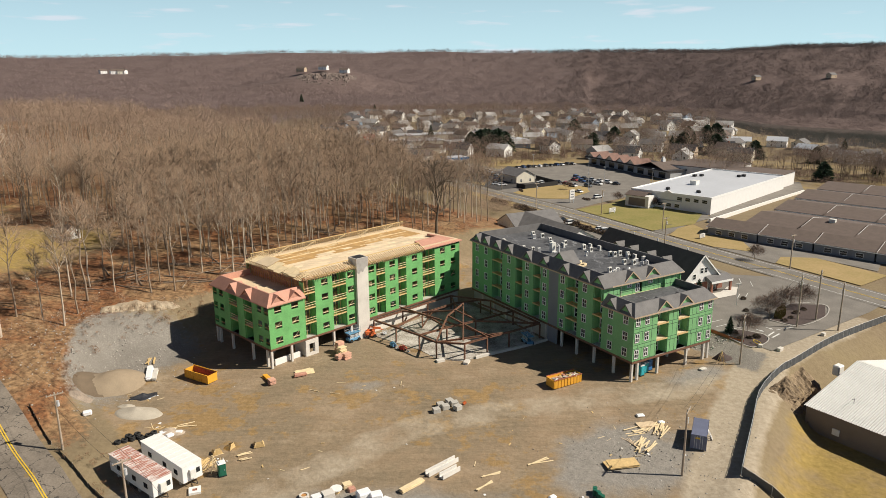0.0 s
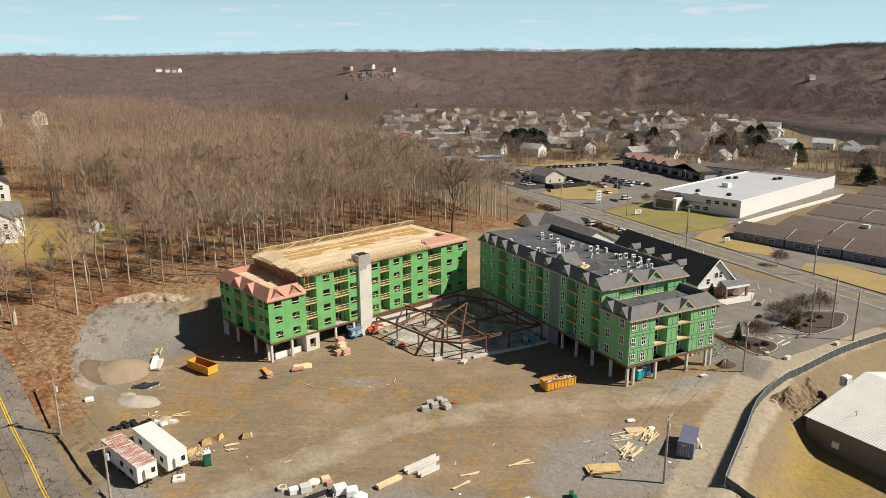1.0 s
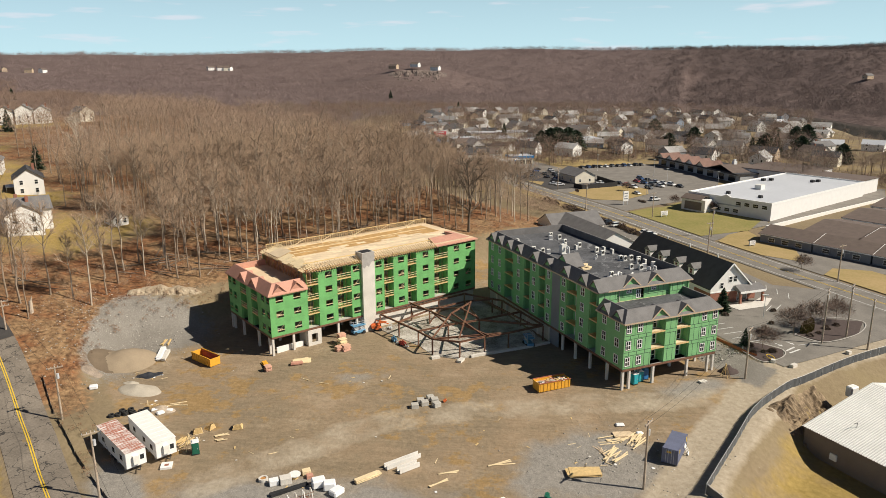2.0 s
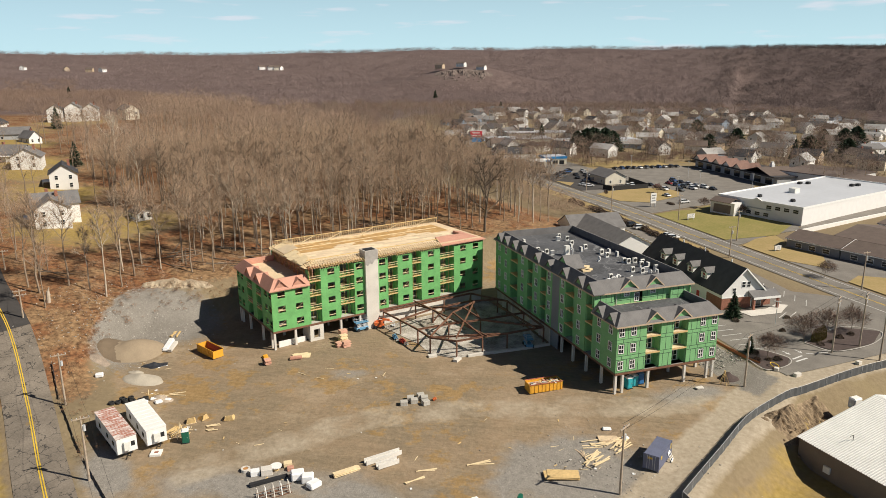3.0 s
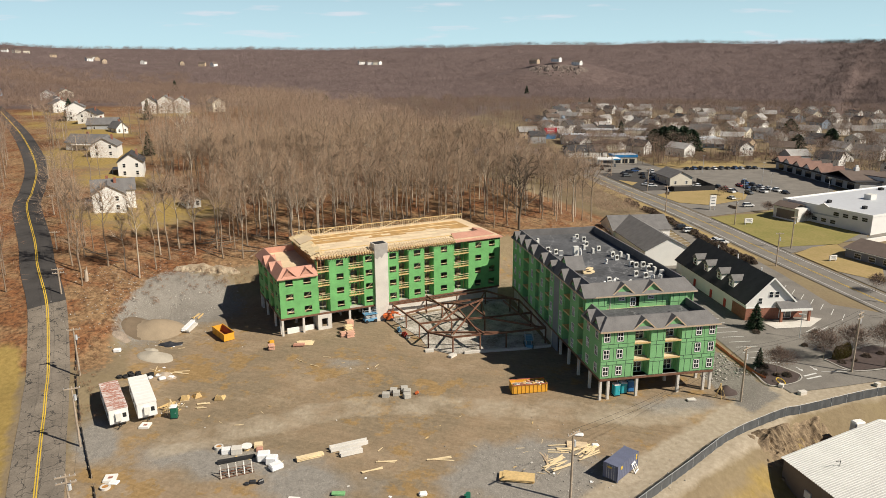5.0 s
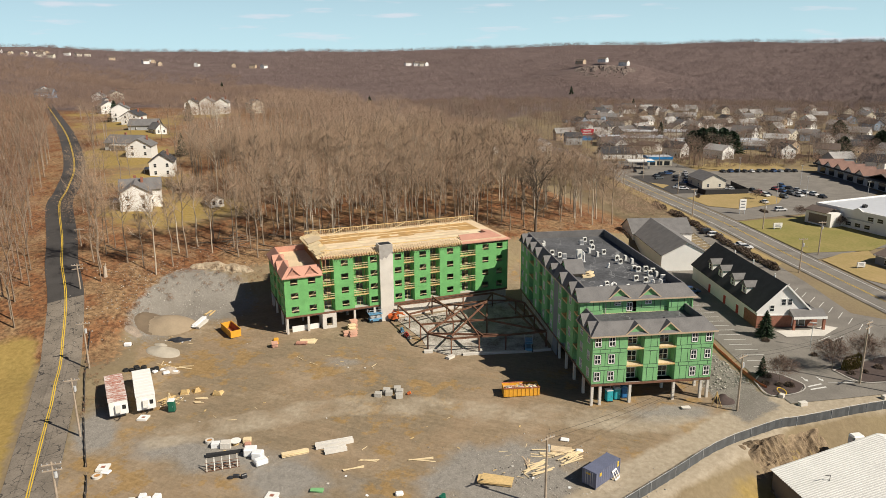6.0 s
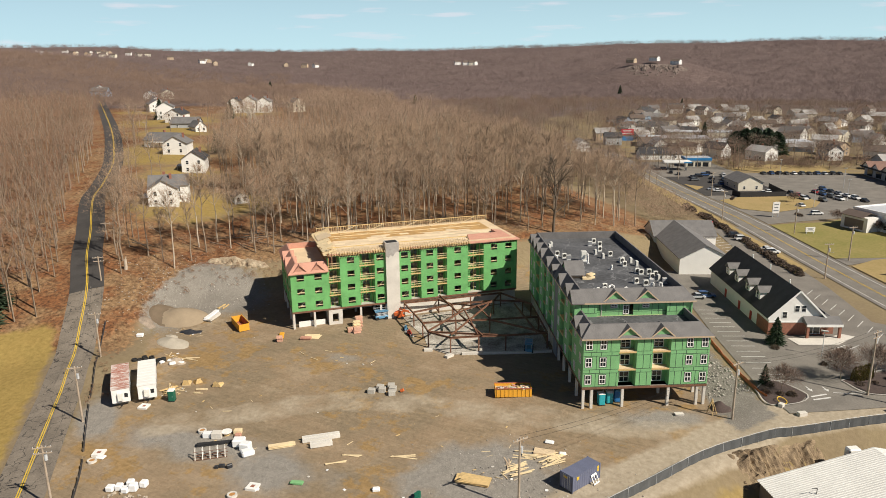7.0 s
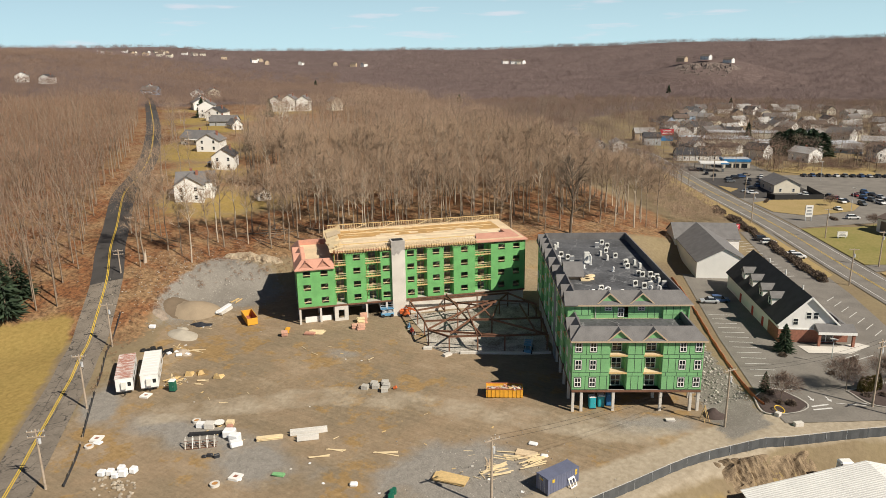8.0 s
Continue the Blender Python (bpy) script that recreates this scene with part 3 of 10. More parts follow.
def drape(name, pts, mat, lift, label="", category="", kind="structure", step=6.0, parent=None):
    """A flat sheet over a plan of points, laid on the ground."""
    bm = B()
    bm.faces.new([bm.verts.new((p[0], p[1], 0)) for p in pts])
    xs, ys = [p[0] for p in pts], [p[1] for p in pts]
    for axis, lo, hi in ((0, min(xs), max(xs)), (1, min(ys), max(ys))):
        c = lo + step
        while c < hi:
            co = (c, 0, 0) if axis == 0 else (0, c, 0)
            no = (1, 0, 0) if axis == 0 else (0, 1, 0)
            bmesh.ops.bisect_plane(bm, geom=list(bm.verts) + list(bm.edges) + list(bm.faces), plane_co=co, plane_no=no)
            c += step
    for v in bm.verts:
        v.co.z = g(v.co.x, v.co.y) + lift
    ob = new(name, mesh_of(name, bm, mat))
    if parent:
        ob.parent = parent
        return tagged(ob, label)
    return tagged(ob, label, category, kind=kind)


def smooth_path(pts, step):
    """Points every few metres along a smooth curve through pts."""
    out = []
    P = [Vector(p) for p in pts]
    P = [P[0] * 2 - P[1]] + P + [P[-1] * 2 - P[-2]]
    for i in range(1, len(P) - 2):
        n = max(2, int((P[i + 1] - P[i]).length / step))
        for k in range(n):
            t = k / n
            out.append(0.5 * ((2 * P[i]) + (-P[i - 1] + P[i + 1]) * t + (2 * P[i - 1] - 5 * P[i] + 4 * P[i + 1] - P[i + 2]) * t * t + (-P[i - 1] + 3 * P[i] - 3 * P[i + 1] + P[i + 2]) * t ** 3))
    out.append(P[-2])
    return out


def ribbon(name, pts, offs, mat, lift, label="", category="", parent=None, kind="structure", dash=None):
    """A strip on the ground along a path, between two offsets to its left."""
    bm = B()
    last, run = None, 0.0
    for i, p in enumerate(pts):
        d = (pts[min(i + 1, len(pts) - 1)] - pts[max(i - 1, 0)]).normalized()
        nrm = Vector((-d.y, d.x))
        row = []
        k = 1 if abs(offs[1] - offs[0]) < 1 else max(1, int(abs(offs[1] - offs[0]) / 2.5))
        for j in range(k + 1):
            q = Vector((p.x, p.y)) + nrm * (offs[0] + (offs[1] - offs[0]) * j / k)
            row.append(bm.verts.new((q.x, q.y, g(q.x, q.y) + lift)))
        if last and not (dash and i % dash[0] >= dash[1]):
            for j in range(k):
                bm.faces.new((last[j], last[j + 1], row[j + 1], row[j]))
        last = row
    ob = new(name, mesh_of(name, bm, mat))
    if parent:
        ob.parent = parent
        return tagged(ob, label)
    return tagged(ob, label, category, kind=kind)


# ---- roads and paved lots ----
ROAD_DIR = Vector((math.cos(radians(119)), math.sin(radians(119))))
road_pts = [Vector((33.4, 287.3)) + ROAD_DIR * s + Vector((0.875, 0.485)) * (3.6 - 4.4 * float(sst(-30, 90, s))) for s in np.arange(-190, 175, 4.0)]
end = road_pts[-1]
road_pts += [end + Vector((math.cos(radians(119 + k * 1.2)), math.sin(radians(119 + k * 1.2)))) * (k + 1) * 5 for k in range(22)]
main_road = ribbon("road", road_pts, (-5.6, 5.6), M["asphalt"], 0.14, "grey asphalt main road with white and yellow lines", "road")
for o in (-4.3, 4.3):
    ribbon("edge_line", road_pts, (o - 0.09, o + 0.09), M["line_white"], 0.165, parent=main_road)
for o in (-0.2, 0.2):
    ribbon("centre_line", road_pts, (o - 0.07, o + 0.07), M["line_yellow"], 0.165, parent=main_road)
hill_road_pts = smooth_path([(40, -12), (6, 21), (-20, 46), (-35.4, 60.6), (-43.8, 68.5), (-57, 81), (-73.8, 97.3), (-91.5, 113.3), (-108, 125.6), (-122, 137), (-150, 158.4), (-164, 172.5), (-191.6, 197.7), (-238, 233.4), (-306, 282.6), (-440, 375.7), (-510, 422), (-545, 436), (-590, 430)], 3.0)
new_lane = [p for p in hill_road_pts if p.x < -90]
hill_road = ribbon("hill_road", [p for p in hill_road_pts if p.x > -93.5], (-3.9, 3.9), M["asphalt_old"], 0.09, "cracked grey asphalt lane with a double yellow line", "road")
for o in (-0.17, 0.17):
    ribbon("centre_line", hill_road_pts, (o - 0.09, o + 0.09), M["line_yellow"], 0.125, parent=hill_road)

upper_road = ribbon("upper_road", new_lane, (-3.9, 3.9), M["asphalt_dark"], 0.10, "dark newer asphalt lane climbing into the woods", "road")

lot = drape("parking_lot", [(26, 210), (45, 167), (56.5, 143.5), (62.5, 134.5), (72, 141), (81, 147.5), (96, 158), (104, 165), (93, 186), (76, 190), (67, 213), (38, 275), (30, 268), (50, 222), (36, 214)], M["asphalt"], 0.10, "grey asphalt parking lot with painted stalls", "parking lot")


# ---- the two apartment wings ----
S, F0 = 3.22, 3.97                       # storey height, underside of the first floor
L, W, NB, FB = 55.3, 22.0, 8.6, 46.5     # length, width, end of the low block, start of the far block
SECTIONS = [  # along the courtyard face: start, end, recessed, window places
    (0.0, 8.6, False, (2.2, 6.2)), (8.6, 11.3, True, ()), (11.3, 15.8, False, (13.8,)), (15.8, 19.4, True, ()),
    (19.4, 22.0, False, (20.7,)), (25.2, 28.0, False, (26.6,)), (28.0, 30.6, True, ()), (30.6, 34.6, False, (32.8,)),
    (34.6, 37.1, True, ()), (37.1, 42.4, False, (39.8,)), (42.4, 46.5, True, ()), (46.5, 55.3, False, (49.2, 53.0)),
]
END = [  # along the end face
    (0.0, 6.2, False, (0.95, 3.45)), (6.2, 9.3, True, ()), (9.3, 12.0, False, ()), (12.0, 15.2, True, ()), (15.2, 22.0, False, (18.5, 21.1)),
]
RECESS = 1.7


class Face:
    """Places on one face of a wing: s runs along it, d goes into the wing."""

    def __init__(self, flip, end):
        self.flip, self.end = flip, end      # flip: the wing's own x is its width

    def xy(self, s, d):
        X, Y = (d, s) if self.end else (s, d)
        return (Y, X) if self.flip else (X, Y)

    def box(self, bm, s0, s1, d0, d1, z0, z1):
        (xa, ya), (xb, yb) = self.xy(s0, d0), self.xy(s1, d1)
        box(bm, min(xa, xb), max(xa, xb), min(ya, yb), max(ya, yb), z0, z1)

    def pt(self, s, d, z):
        return (*self.xy(s, d), z)

    def set_at(self, s, d, z):
        x, y = self.xy(s, d)
        along = self.pt(1, 0, 0)
        into = self.pt(0, 1, 0)
        m = Matrix(((along[0], into[0], 0, x), (along[1], into[1], 0, y), (0, 0, 1, z), (0, 0, 0, 1)))
        return m


def cells(bm, put, ss, zs, solid):
    """A slab of joined cells: put(s, z, back) gives a corner, solid(s, z) tells whether the cell there is filled."""
    ss, zs = sorted(set(round(v, 4) for v in ss)), sorted(set(round(v, 4) for v in zs))
    fill = [[solid((a + b) / 2, (c + d) / 2) for c, d in zip(zs, zs[1:])] for a, b in zip(ss, ss[1:])]
    vs = {}

    def v(i, j, k):
        if (i, j, k) not in vs:
            vs[i, j, k] = bm.verts.new(put(ss[i], zs[j], k))
        return vs[i, j, k]
    ni, nj = len(ss) - 1, len(zs) - 1
    for i in range(ni):
        for j in range(nj):
            if not fill[i][j]:
                continue
            for k in (0, 1):
                bm.faces.new((v(i, j, k), v(i + 1, j, k), v(i + 1, j + 1, k), v(i, j + 1, k)))
            for di, dj, p, q in ((-1, 0, (0, 0), (0, 1)), (1, 0, (1, 0), (1, 1)), (0, -1, (0, 0), (1, 0)), (0, 1, (0, 1), (1, 1))):
                ii, jj = i + di, j + dj
                if not (0 <= ii < ni and 0 <= jj < nj and fill[ii][jj]):
                    bm.faces.new((v(i + p[0], j + p[1], 0), v(i + q[0], j + q[1], 0), v(i + q[0], j + q[1], 1), v(i + p[0], j + p[1], 1)))


def wall_with_holes(bm, face, s0, s1, z0, z1, holes, d0=0.0, thick=0.22):
    """A wall from s0 to s1 with openings (a, b, low, high)."""
    ss = [s0, s1] + [h[i] for h in holes for i in (0, 1)]
    zs = [z0, z1] + [h[i] for h in holes for i in (2, 3)]
    cells(bm, lambda s, z, k: face.pt(s, d0 + k * thick, z), ss, zs, lambda s, z: not any(a < s < b and lo < z < hi for a, b, lo, hi in holes))


def window_meshes(w, h):
    """Sash window: white frame with cross bars, and its pane. The origin is at its middle, y goes into the wall."""
    fr, gl = B(), B()
    t = 0.11
    bars = lambda x, z: abs(x) > w / 2 - t or abs(z) > h / 2 - t or abs(z) < 0.045 or abs(x) < 0.035
    cells(fr, lambda x, z, k: (x, -0.05 + 0.14 * k, z), [-w / 2, -w / 2 + t, -0.035, 0.035, w / 2 - t, w / 2], [-h / 2, -h / 2 + t, -0.045, 0.045, h / 2 - t, h / 2], bars)
    box(gl, -w / 2 + t, w / 2 - t, 0.05, 0.08, -h / 2 + t, h / 2 - t)
    return mesh_of("frame", fr, M["white_trim"]), mesh_of("pane", gl, M["glass"])


WIN = window_meshes(1.12, 1.74)
WIN_WIDE = window_meshes(1.30, 1.80)
WIN_LOW = window_meshes(1.25, 0.75)
DOOR = window_meshes(1.75, 2.05)


def add_window(thing_ob, face, s, d, z, meshes, name="window"):
    w = part(name, meshes[0], None, thing_ob, m=face.set_at(s, d, z))
    part("pane", meshes[1], None, w)


def skirt(bm, path, z0, z1, out, run, closed=False):
    """A steep roof skirt with its inner upstand along a path of plan corners, given with their outward directions."""
    rows = []
    for (x, y), (ox, oy) in path:
        rows.append([bm.verts.new((x + ox * out, y + oy * out, z0)), bm.verts.new((x - ox * run, y - oy * run, z1)), bm.verts.new((x - ox * (run + 0.25), y - oy * (run + 0.25), z1)), bm.verts.new((x - ox * (run + 0.25), y - oy * (run + 0.25), z0 + 0.5)), bm.verts.new((x + ox * out, y + oy * out, z0 - 0.22)), bm.verts.new((x - ox * 0.05, y - oy * 0.05, z0 - 0.22))])
    for a, b in zip(rows, rows[1:]):
        for i, j in ((5, 4), (4, 0), (0, 1), (1, 2), (2, 3)):
            bm.faces.new((a[i], a[j], b[j], b[i]))
    return rows


def gable(bm, bmf, face, s, d, w, z, h, depth):
    """A small gable over a face: two roof slopes in bm, its triangular front in bmf."""
    o = 0.25
    A1, A2, T = face.pt(s - w / 2 - o, d - 0.35, z - 0.12), face.pt(s + w / 2 + o, d - 0.35, z - 0.12), face.pt(s, d - 0.35, z + h)
    A1b, A2b, Tb = face.pt(s - w / 2 - o, d + depth, z - 0.12), face.pt(s + w / 2 + o, d + depth, z - 0.12), face.pt(s, d + depth, z + h)
    for p, q, r, t in ((A1, T, Tb, A1b), (T, A2, A2b, Tb)):
        lo = [Vector(v) for v in (p, q, r, t)]
        vs = [bm.verts.new(v) for v in lo] + [bm.verts.new(v + Vector((0, 0, 0.13))) for v in lo]
        for f in ((0, 1, 2, 3), (7, 6, 5, 4), (0, 4, 5, 1), (1, 5, 6, 2), (2, 6, 7, 3), (3, 7, 4, 0)):
            bm.faces.new([vs[i] for i in f])
    tri = [Vector(face.pt(s - w / 2, d - 0.1, z)), Vector(face.pt(s + w / 2, d - 0.1, z)), Vector(face.pt(s, d - 0.1, z + h - 0.1))]
    tri2 = [Vector(face.pt(s - w / 2, d + 0.08, z)), Vector(face.pt(s + w / 2, d + 0.08, z)), Vector(face.pt(s, d + 0.08, z + h - 0.1))]
    a, b = [bmf.verts.new(v) for v in tri], [bmf.verts.new(v) for v in tri2]
    bmf.faces.new(a)
    bmf.faces.new(b[::-1])
    for i in range(3):
        bmf.faces.new((a[i], a[(i + 1) % 3], b[(i + 1) % 3], b[i]))


def outline(bm, face, s0, s1, z0, z1, d, w):
    """A thin raised border."""
    face.box(bm, s0 - w, s1 + w, d - 0.03, d, z1, z1 + w)
    face.box(bm, s0 - w, s1 + w, d - 0.03, d, z0 - w, z0)
    face.box(bm, s0 - w, s0, d - 0.03, d, z0, z1)
    face.box(bm, s1, s1 + w, d - 0.03, d, z0, z1)


STUD = [None]


def wing(origin, angle, flip, done):
    lx, ly = origin
    m = pose(lx, ly, 0, 0, 0, angle)
    if done:
        tb = thing("apartment_building", m, "green-sheathed apartment wing with grey shingled roof skirt on concrete columns", "building")
        green = M["sheath_b"]
    else:
        tb = thing("apartment_building", m, "half-framed green-sheathed apartment wing with open wooden roof trusses", "building")
        green = M["sheath_a"]
    side, endf = Face(flip, False), Face(flip, True)
    rnd = random.Random(7 if done else 3)
    tops = lambda s: 3 if s < NB - 0.01 else 4

    # floors
    for k in range(5):
        bm = B()
        z = F0 + S * k
        x1 = 0.02 if k <= 3 else NB
        side.box(bm, x1 + 0.25, L - 0.25, RECESS + 0.1, W - 0.25, z - 0.30, z)
        side.box(bm, x1 + (RECESS + 0.1 if k <= 3 else 0.25), L - 0.25, 0.25, RECESS + 0.1, z - 0.29, z - 0.01) if k == 0 else None
        if k == 0:
            side.box(bm, 0.25, 1.9, 0.25, W - 0.25, z - 0.30, z)
        part("floor_deck", bm, M["concrete"] if k == 0 else M["plywood"], tb)
    # steel edge beams under the first floor
    bm = B()
    side.box(bm, -0.02, L, 0.02, 0.34, F0 - 0.48, F0 - 0.31)
    endf.box(bm, 0.36, W, 0.02, 0.34, F0 - 0.48, F0 - 0.31)
    side.box(bm, -0.05, L, -0.04, 0.02, F0 - 0.40, F0)
    endf.box(bm, -0.04, W, -0.05, 0.0, F0 - 0.40, F0)
    part("edge_beam", bm, M["steel_rust"], tb, "rust-brown steel edge beam")

    # courtyard and end faces
    ww, wh = (1.12, 1.74) if done else (1.75, 1.60)
    for face, secs, last, length in ((side, SECTIONS, 4, L), (endf, END, 3, W)):
        for s0, s1, rec, wins in secs:
            levels = tops(s0) if face is side else 3
            zs_of = [F0 + S * k for k in range(levels)]
            ztop = F0 + S * levels - 0.05
            if not done and levels == 4:
                ztop -= 0.85
            if not rec:
                size = ww * (1.16 if (face is side and done) else 1)
                holes = [(c - size / 2 + 0.05, c + size / 2 - 0.05, z + 1.42 - wh / 2 + 0.05, z + 1.42 + wh / 2 - 0.05) for c in wins for z in zs_of]
                bm = B()
                wall_with_holes(bm, face, s0 + (0.23 if face is endf and s0 == 0.0 else 0), s1, F0, ztop, holes)
                part("wall_panel", bm, green, tb)
                if not done and levels == 4:
                    n = int((s1 - s0) / 0.62)
                    for i in range(n + 1):
                        c = s0 + 0.1 + (s1 - s0 - 0.2) * i / n
                        x, y = face.xy(c, 0)
                        if STUD[0] is None:
                            bs = B()
                            face.box(bs, -0.04, 0.04, 0.04, 0.18, 0.0, 0.8)
                            STUD[0] = mesh_of("stud", bs, M["lumber"])
                        part("stud", STUD[0], None, tb, m=pose(x, y, ztop))
                if done:
                    for c in wins:
                        for z in zs_of:
                            add_window(tb, face, c, 0.0, z + 1.42, WIN_WIDE if face is side else WIN)
                continue
            mid = (s0 + s1) / 2
            for a, b in ((s0, s0 + 0.16), (s1 - 0.16, s1)):
                bm = B()
                face.box(bm, a, b, 0.22, RECESS, F0, ztop)
                part("cheek_wall", bm, green, tb)
            bm = B()
            wall_with_holes(bm, face, s0 + 0.16, s1 - 0.16, F0, ztop, [(mid - 0.82, mid + 0.82, z + 0.06, z + 2.1) for z in zs_of], d0=RECESS, thick=0.2)
            part("recess_wall", bm, green, tb)
            if done:
                for z in zs_of:
                    add_window(tb, face, mid, RECESS, z + 1.08, DOOR, "balcony_door")
            jm = None
            for z in zs_of[1:]:
                bb = B()
                face.box(bb, s0 + 0.02, s1 - 0.02, -0.02, 0.06, z - 0.27, z)
                bal = part("balcony", bb, M["lumber"], tb, "yellow timber balcony joists")
                if jm is None:
                    bj = B()
                    face.box(bj, -0.03, 0.03, 0.06, RECESS - 0.01, -0.24, -0.02)
                    jm = mesh_of("joist", bj, M["lumber"])
                for i in range(6):
                    c = s0 + 0.2 + (s1 - s0 - 0.4) * i / 5
                    x, y = face.xy(c, 0)
                    part("joist", jm, None, bal, m=pose(x, y, z))
                if not done:
                    for hgt in (0.5, 1.0):
                        rb = B()
                        face.box(rb, s0 + 0.02, s1 - 0.02, -0.07, -0.02, z + hgt - 0.05, z + hgt + 0.05)
                        part("guard_rail", rb, M["lumber_pale"], bal)

    # unseen inner walls, added to block daylight so the openings look dark
    bm = B()
    side.box(bm, 0.4, L - 0.4, 5.2, 5.35, F0, F0 + S * 3 - 0.3)
    part("partition", bm, M["concrete"], tb)
    bm = B()
    side.box(bm, NB + 0.4, L - 0.4, 5.2, 5.35, F0 + S * 3, F0 + S * 4 - 0.3)
    part("partition", bm, M["concrete"], tb)
    bm = B()
    endf.box(bm, 5.4, W - 0.4, 5.2, 5.35, F0, F0 + S * 3 - 0.3)
    part("partition", bm, M["concrete"], tb)
    # rear and far walls
    bm = B()
    endf.box(bm, 0.0, W, L - 0.22, L, F0, F0 + 4 * S - 0.05)
    side.box(bm, 0.22, NB, W - 0.22, W, F0, F0 + 3 * S - 0.05)
    side.box(bm, NB, L - 0.22, W - 0.22, W, F0, F0 + 4 * S - 0.05)
    part("rear_wall", bm, green, tb)
    # the step in height behind the low block
    bm = B()
    z0, z1 = F0 + 3 * S, F0 + 4 * S
    sec = [(1.0, 4.4, 0.0), (4.4, 17.3, 0.5), (17.3, 20.8, 0.0)]
    if done:
        for a, b, d in sec:
            holes = []
            if d:
                holes = [(6.9, 8.3, z0 + 1.55, z0 + 2.15), (12.8, 14.2, z0 + 1.55, z0 + 2.15), (9.3, 11.2, z0 + 0.1, z0 + 2.15)]
            bm = B()
            wall_with_holes(bm, endf, a, b, z0 - 0.1, z1, holes, d0=NB + d)
            part("wall_panel", bm, green, tb)
        for a in ((0.0, 1.0, NB + 0.3, NB + 0.5, z0 - 0.1, z1), (20.8, W, NB + 0.3, NB + 0.5, z0 - 0.1, z1), (4.3, 4.4, NB + 0.22, NB + 0.5, z0, z1), (17.3, 17.4, NB + 0.22, NB + 0.5, z0, z1)):
            bm = B()
            endf.box(bm, *a)
            part("cheek_wall", bm, green, tb)
        for c in (7.6, 13.5):
            add_window(tb, endf, c, NB + 0.5, z0 + 1.85, WIN_LOW)
        add_window(tb, endf, 9.85, NB + 0.5, z0 + 1.15, WIN)
    else:
        for i in range(28):
            c = 0.2 + i * (W - 0.4) / 27
            endf.box(bm, c - 0.04, c + 0.04, NB + 0.1, NB + 0.24, z0, z1)
        endf.box(bm, 0.1, W - 0.1, NB + 0.1, NB + 0.25, z1 - 0.25, z1)
        endf.box(bm, 0.1, W - 0.1, NB + 0.1, NB + 0.25, z0 + 1.5, z0 + 1.6)
        for i in range(6):
            c = 1.2 + i * 3.5
            beam(bm, endf.pt(c, NB + 0.05, z0 + 0.1), endf.pt(c + 2.4, NB + 0.05, z1 - 0.2), 0.05, 0.12)
        part("stud_wall", bm, M["stud_orange"], tb, "open timber stud wall")
        bm = B()
        endf.box(bm, 0.1, W - 0.1, NB + 0.9, NB + 1.0, z0, z1 - 0.3)
        part("inner_partition", bm, M["red_sheath"], tb, "red-brown sheathed inner wall")

    # stair tower
    bm = B()
    if done:
        side.box(bm, 22.0, 25.2, 0.03, 0.25, 0.0, F0 + 4 * S)
        part("tower", bm, M["grey_wall"], tb, "bare grey stair tower wall")
    else:
        side.box(bm, 22.0, 25.2, -0.6, 2.2, -0.2, F0 + 4 * S + 1.6)
        part("tower", bm, M["concrete_pale"], tb, "pale concrete-block stair tower")
        bm = B()
        side.box(bm, 22.25, 24.95, -0.35, 1.95, F0 + 4 * S + 1.2, F0 + 4 * S + 1.63)
        part("shaft_cap", bm, M["dark"], tb)

    # concrete columns
    spots = [side.xy(s, d) for s in (0.28, 5.0, 10.6, 15.8, 20.6) for d in ((0.28, 7.2, 15.3, 21.7) if s < 6 else (0.3, 7.2))]
    spots += [side.xy(0.28, 1.75), side.xy(0.28, 20.4)]
    if done:
        spots += [side.xy(s, d) for s in (26, 31, 36, 41, 46, 51) for d in (0.4,)]
    cm = None
    for x, y in spots:
        if cm is None:
            bm = B()
            box(bm, -0.24, 0.24, -0.24, 0.24, -0.4, F0 - 0.42)
            cm = mesh_of("column", bm, M["concrete_pale"], 0.03)
        part("column", cm, None, tb, m=pose(x, y, 0))
    # ground-level walls under the wing
    bm = B()
    side.box(bm, 8.8, L - 0.3, 9.0, 9.4, -0.5, F0 - 0.3)
    side.box(bm, 25.3, L - 0.2, 0.45, 0.8, -0.5, F0 - 0.5)
    side.box(bm, 8.8, L, W - 0.6, W - 0.2, -0.5, F0 - 0.3)
    side.box(bm, L - 0.5, L - 0.1, 0.9, W - 0.7, -0.5, F0 - 0.3)
    if not done:
        wall_with_holes(bm, side, 8.2, 11.4, -0.5, F0 - 0.5, [(9.1, 10.5, 0.6, 2.6)], d0=-0.15, thick=0.35)
        side.box(bm, 8.2, 8.5, 0.2, 4.0, -0.5, F0 - 0.5)
    part("foundation_wall", bm, M["concrete_pale"] if not done else M["concrete"], tb, "pale poured concrete ground-level wall")
    if not done:
        bm = B()
        side.box(bm, 1.4, 7.6, 0.9, 1.2, -0.3, 1.15)
        part("wrapped_panel", bm, M["white_paint"], tb, "white wrapped panels stored under the building")

    # roof
    ze_low, ze = F0 + 3 * S - 0.55, F0 + 4 * S - 0.35
    zr_low, zr = ze_low + 2.0, ze + 2.15

    def path(pts):
        return [(side.xy(*p), tuple(c for c in side.pt(*d, 0)[:2])) for p, d in pts]
    low_path = path([((NB, 0), (0, -1)), ((0, 0), (-1, -1)), ((0, W), (-1, 1)), ((NB, W), (0, 1))])
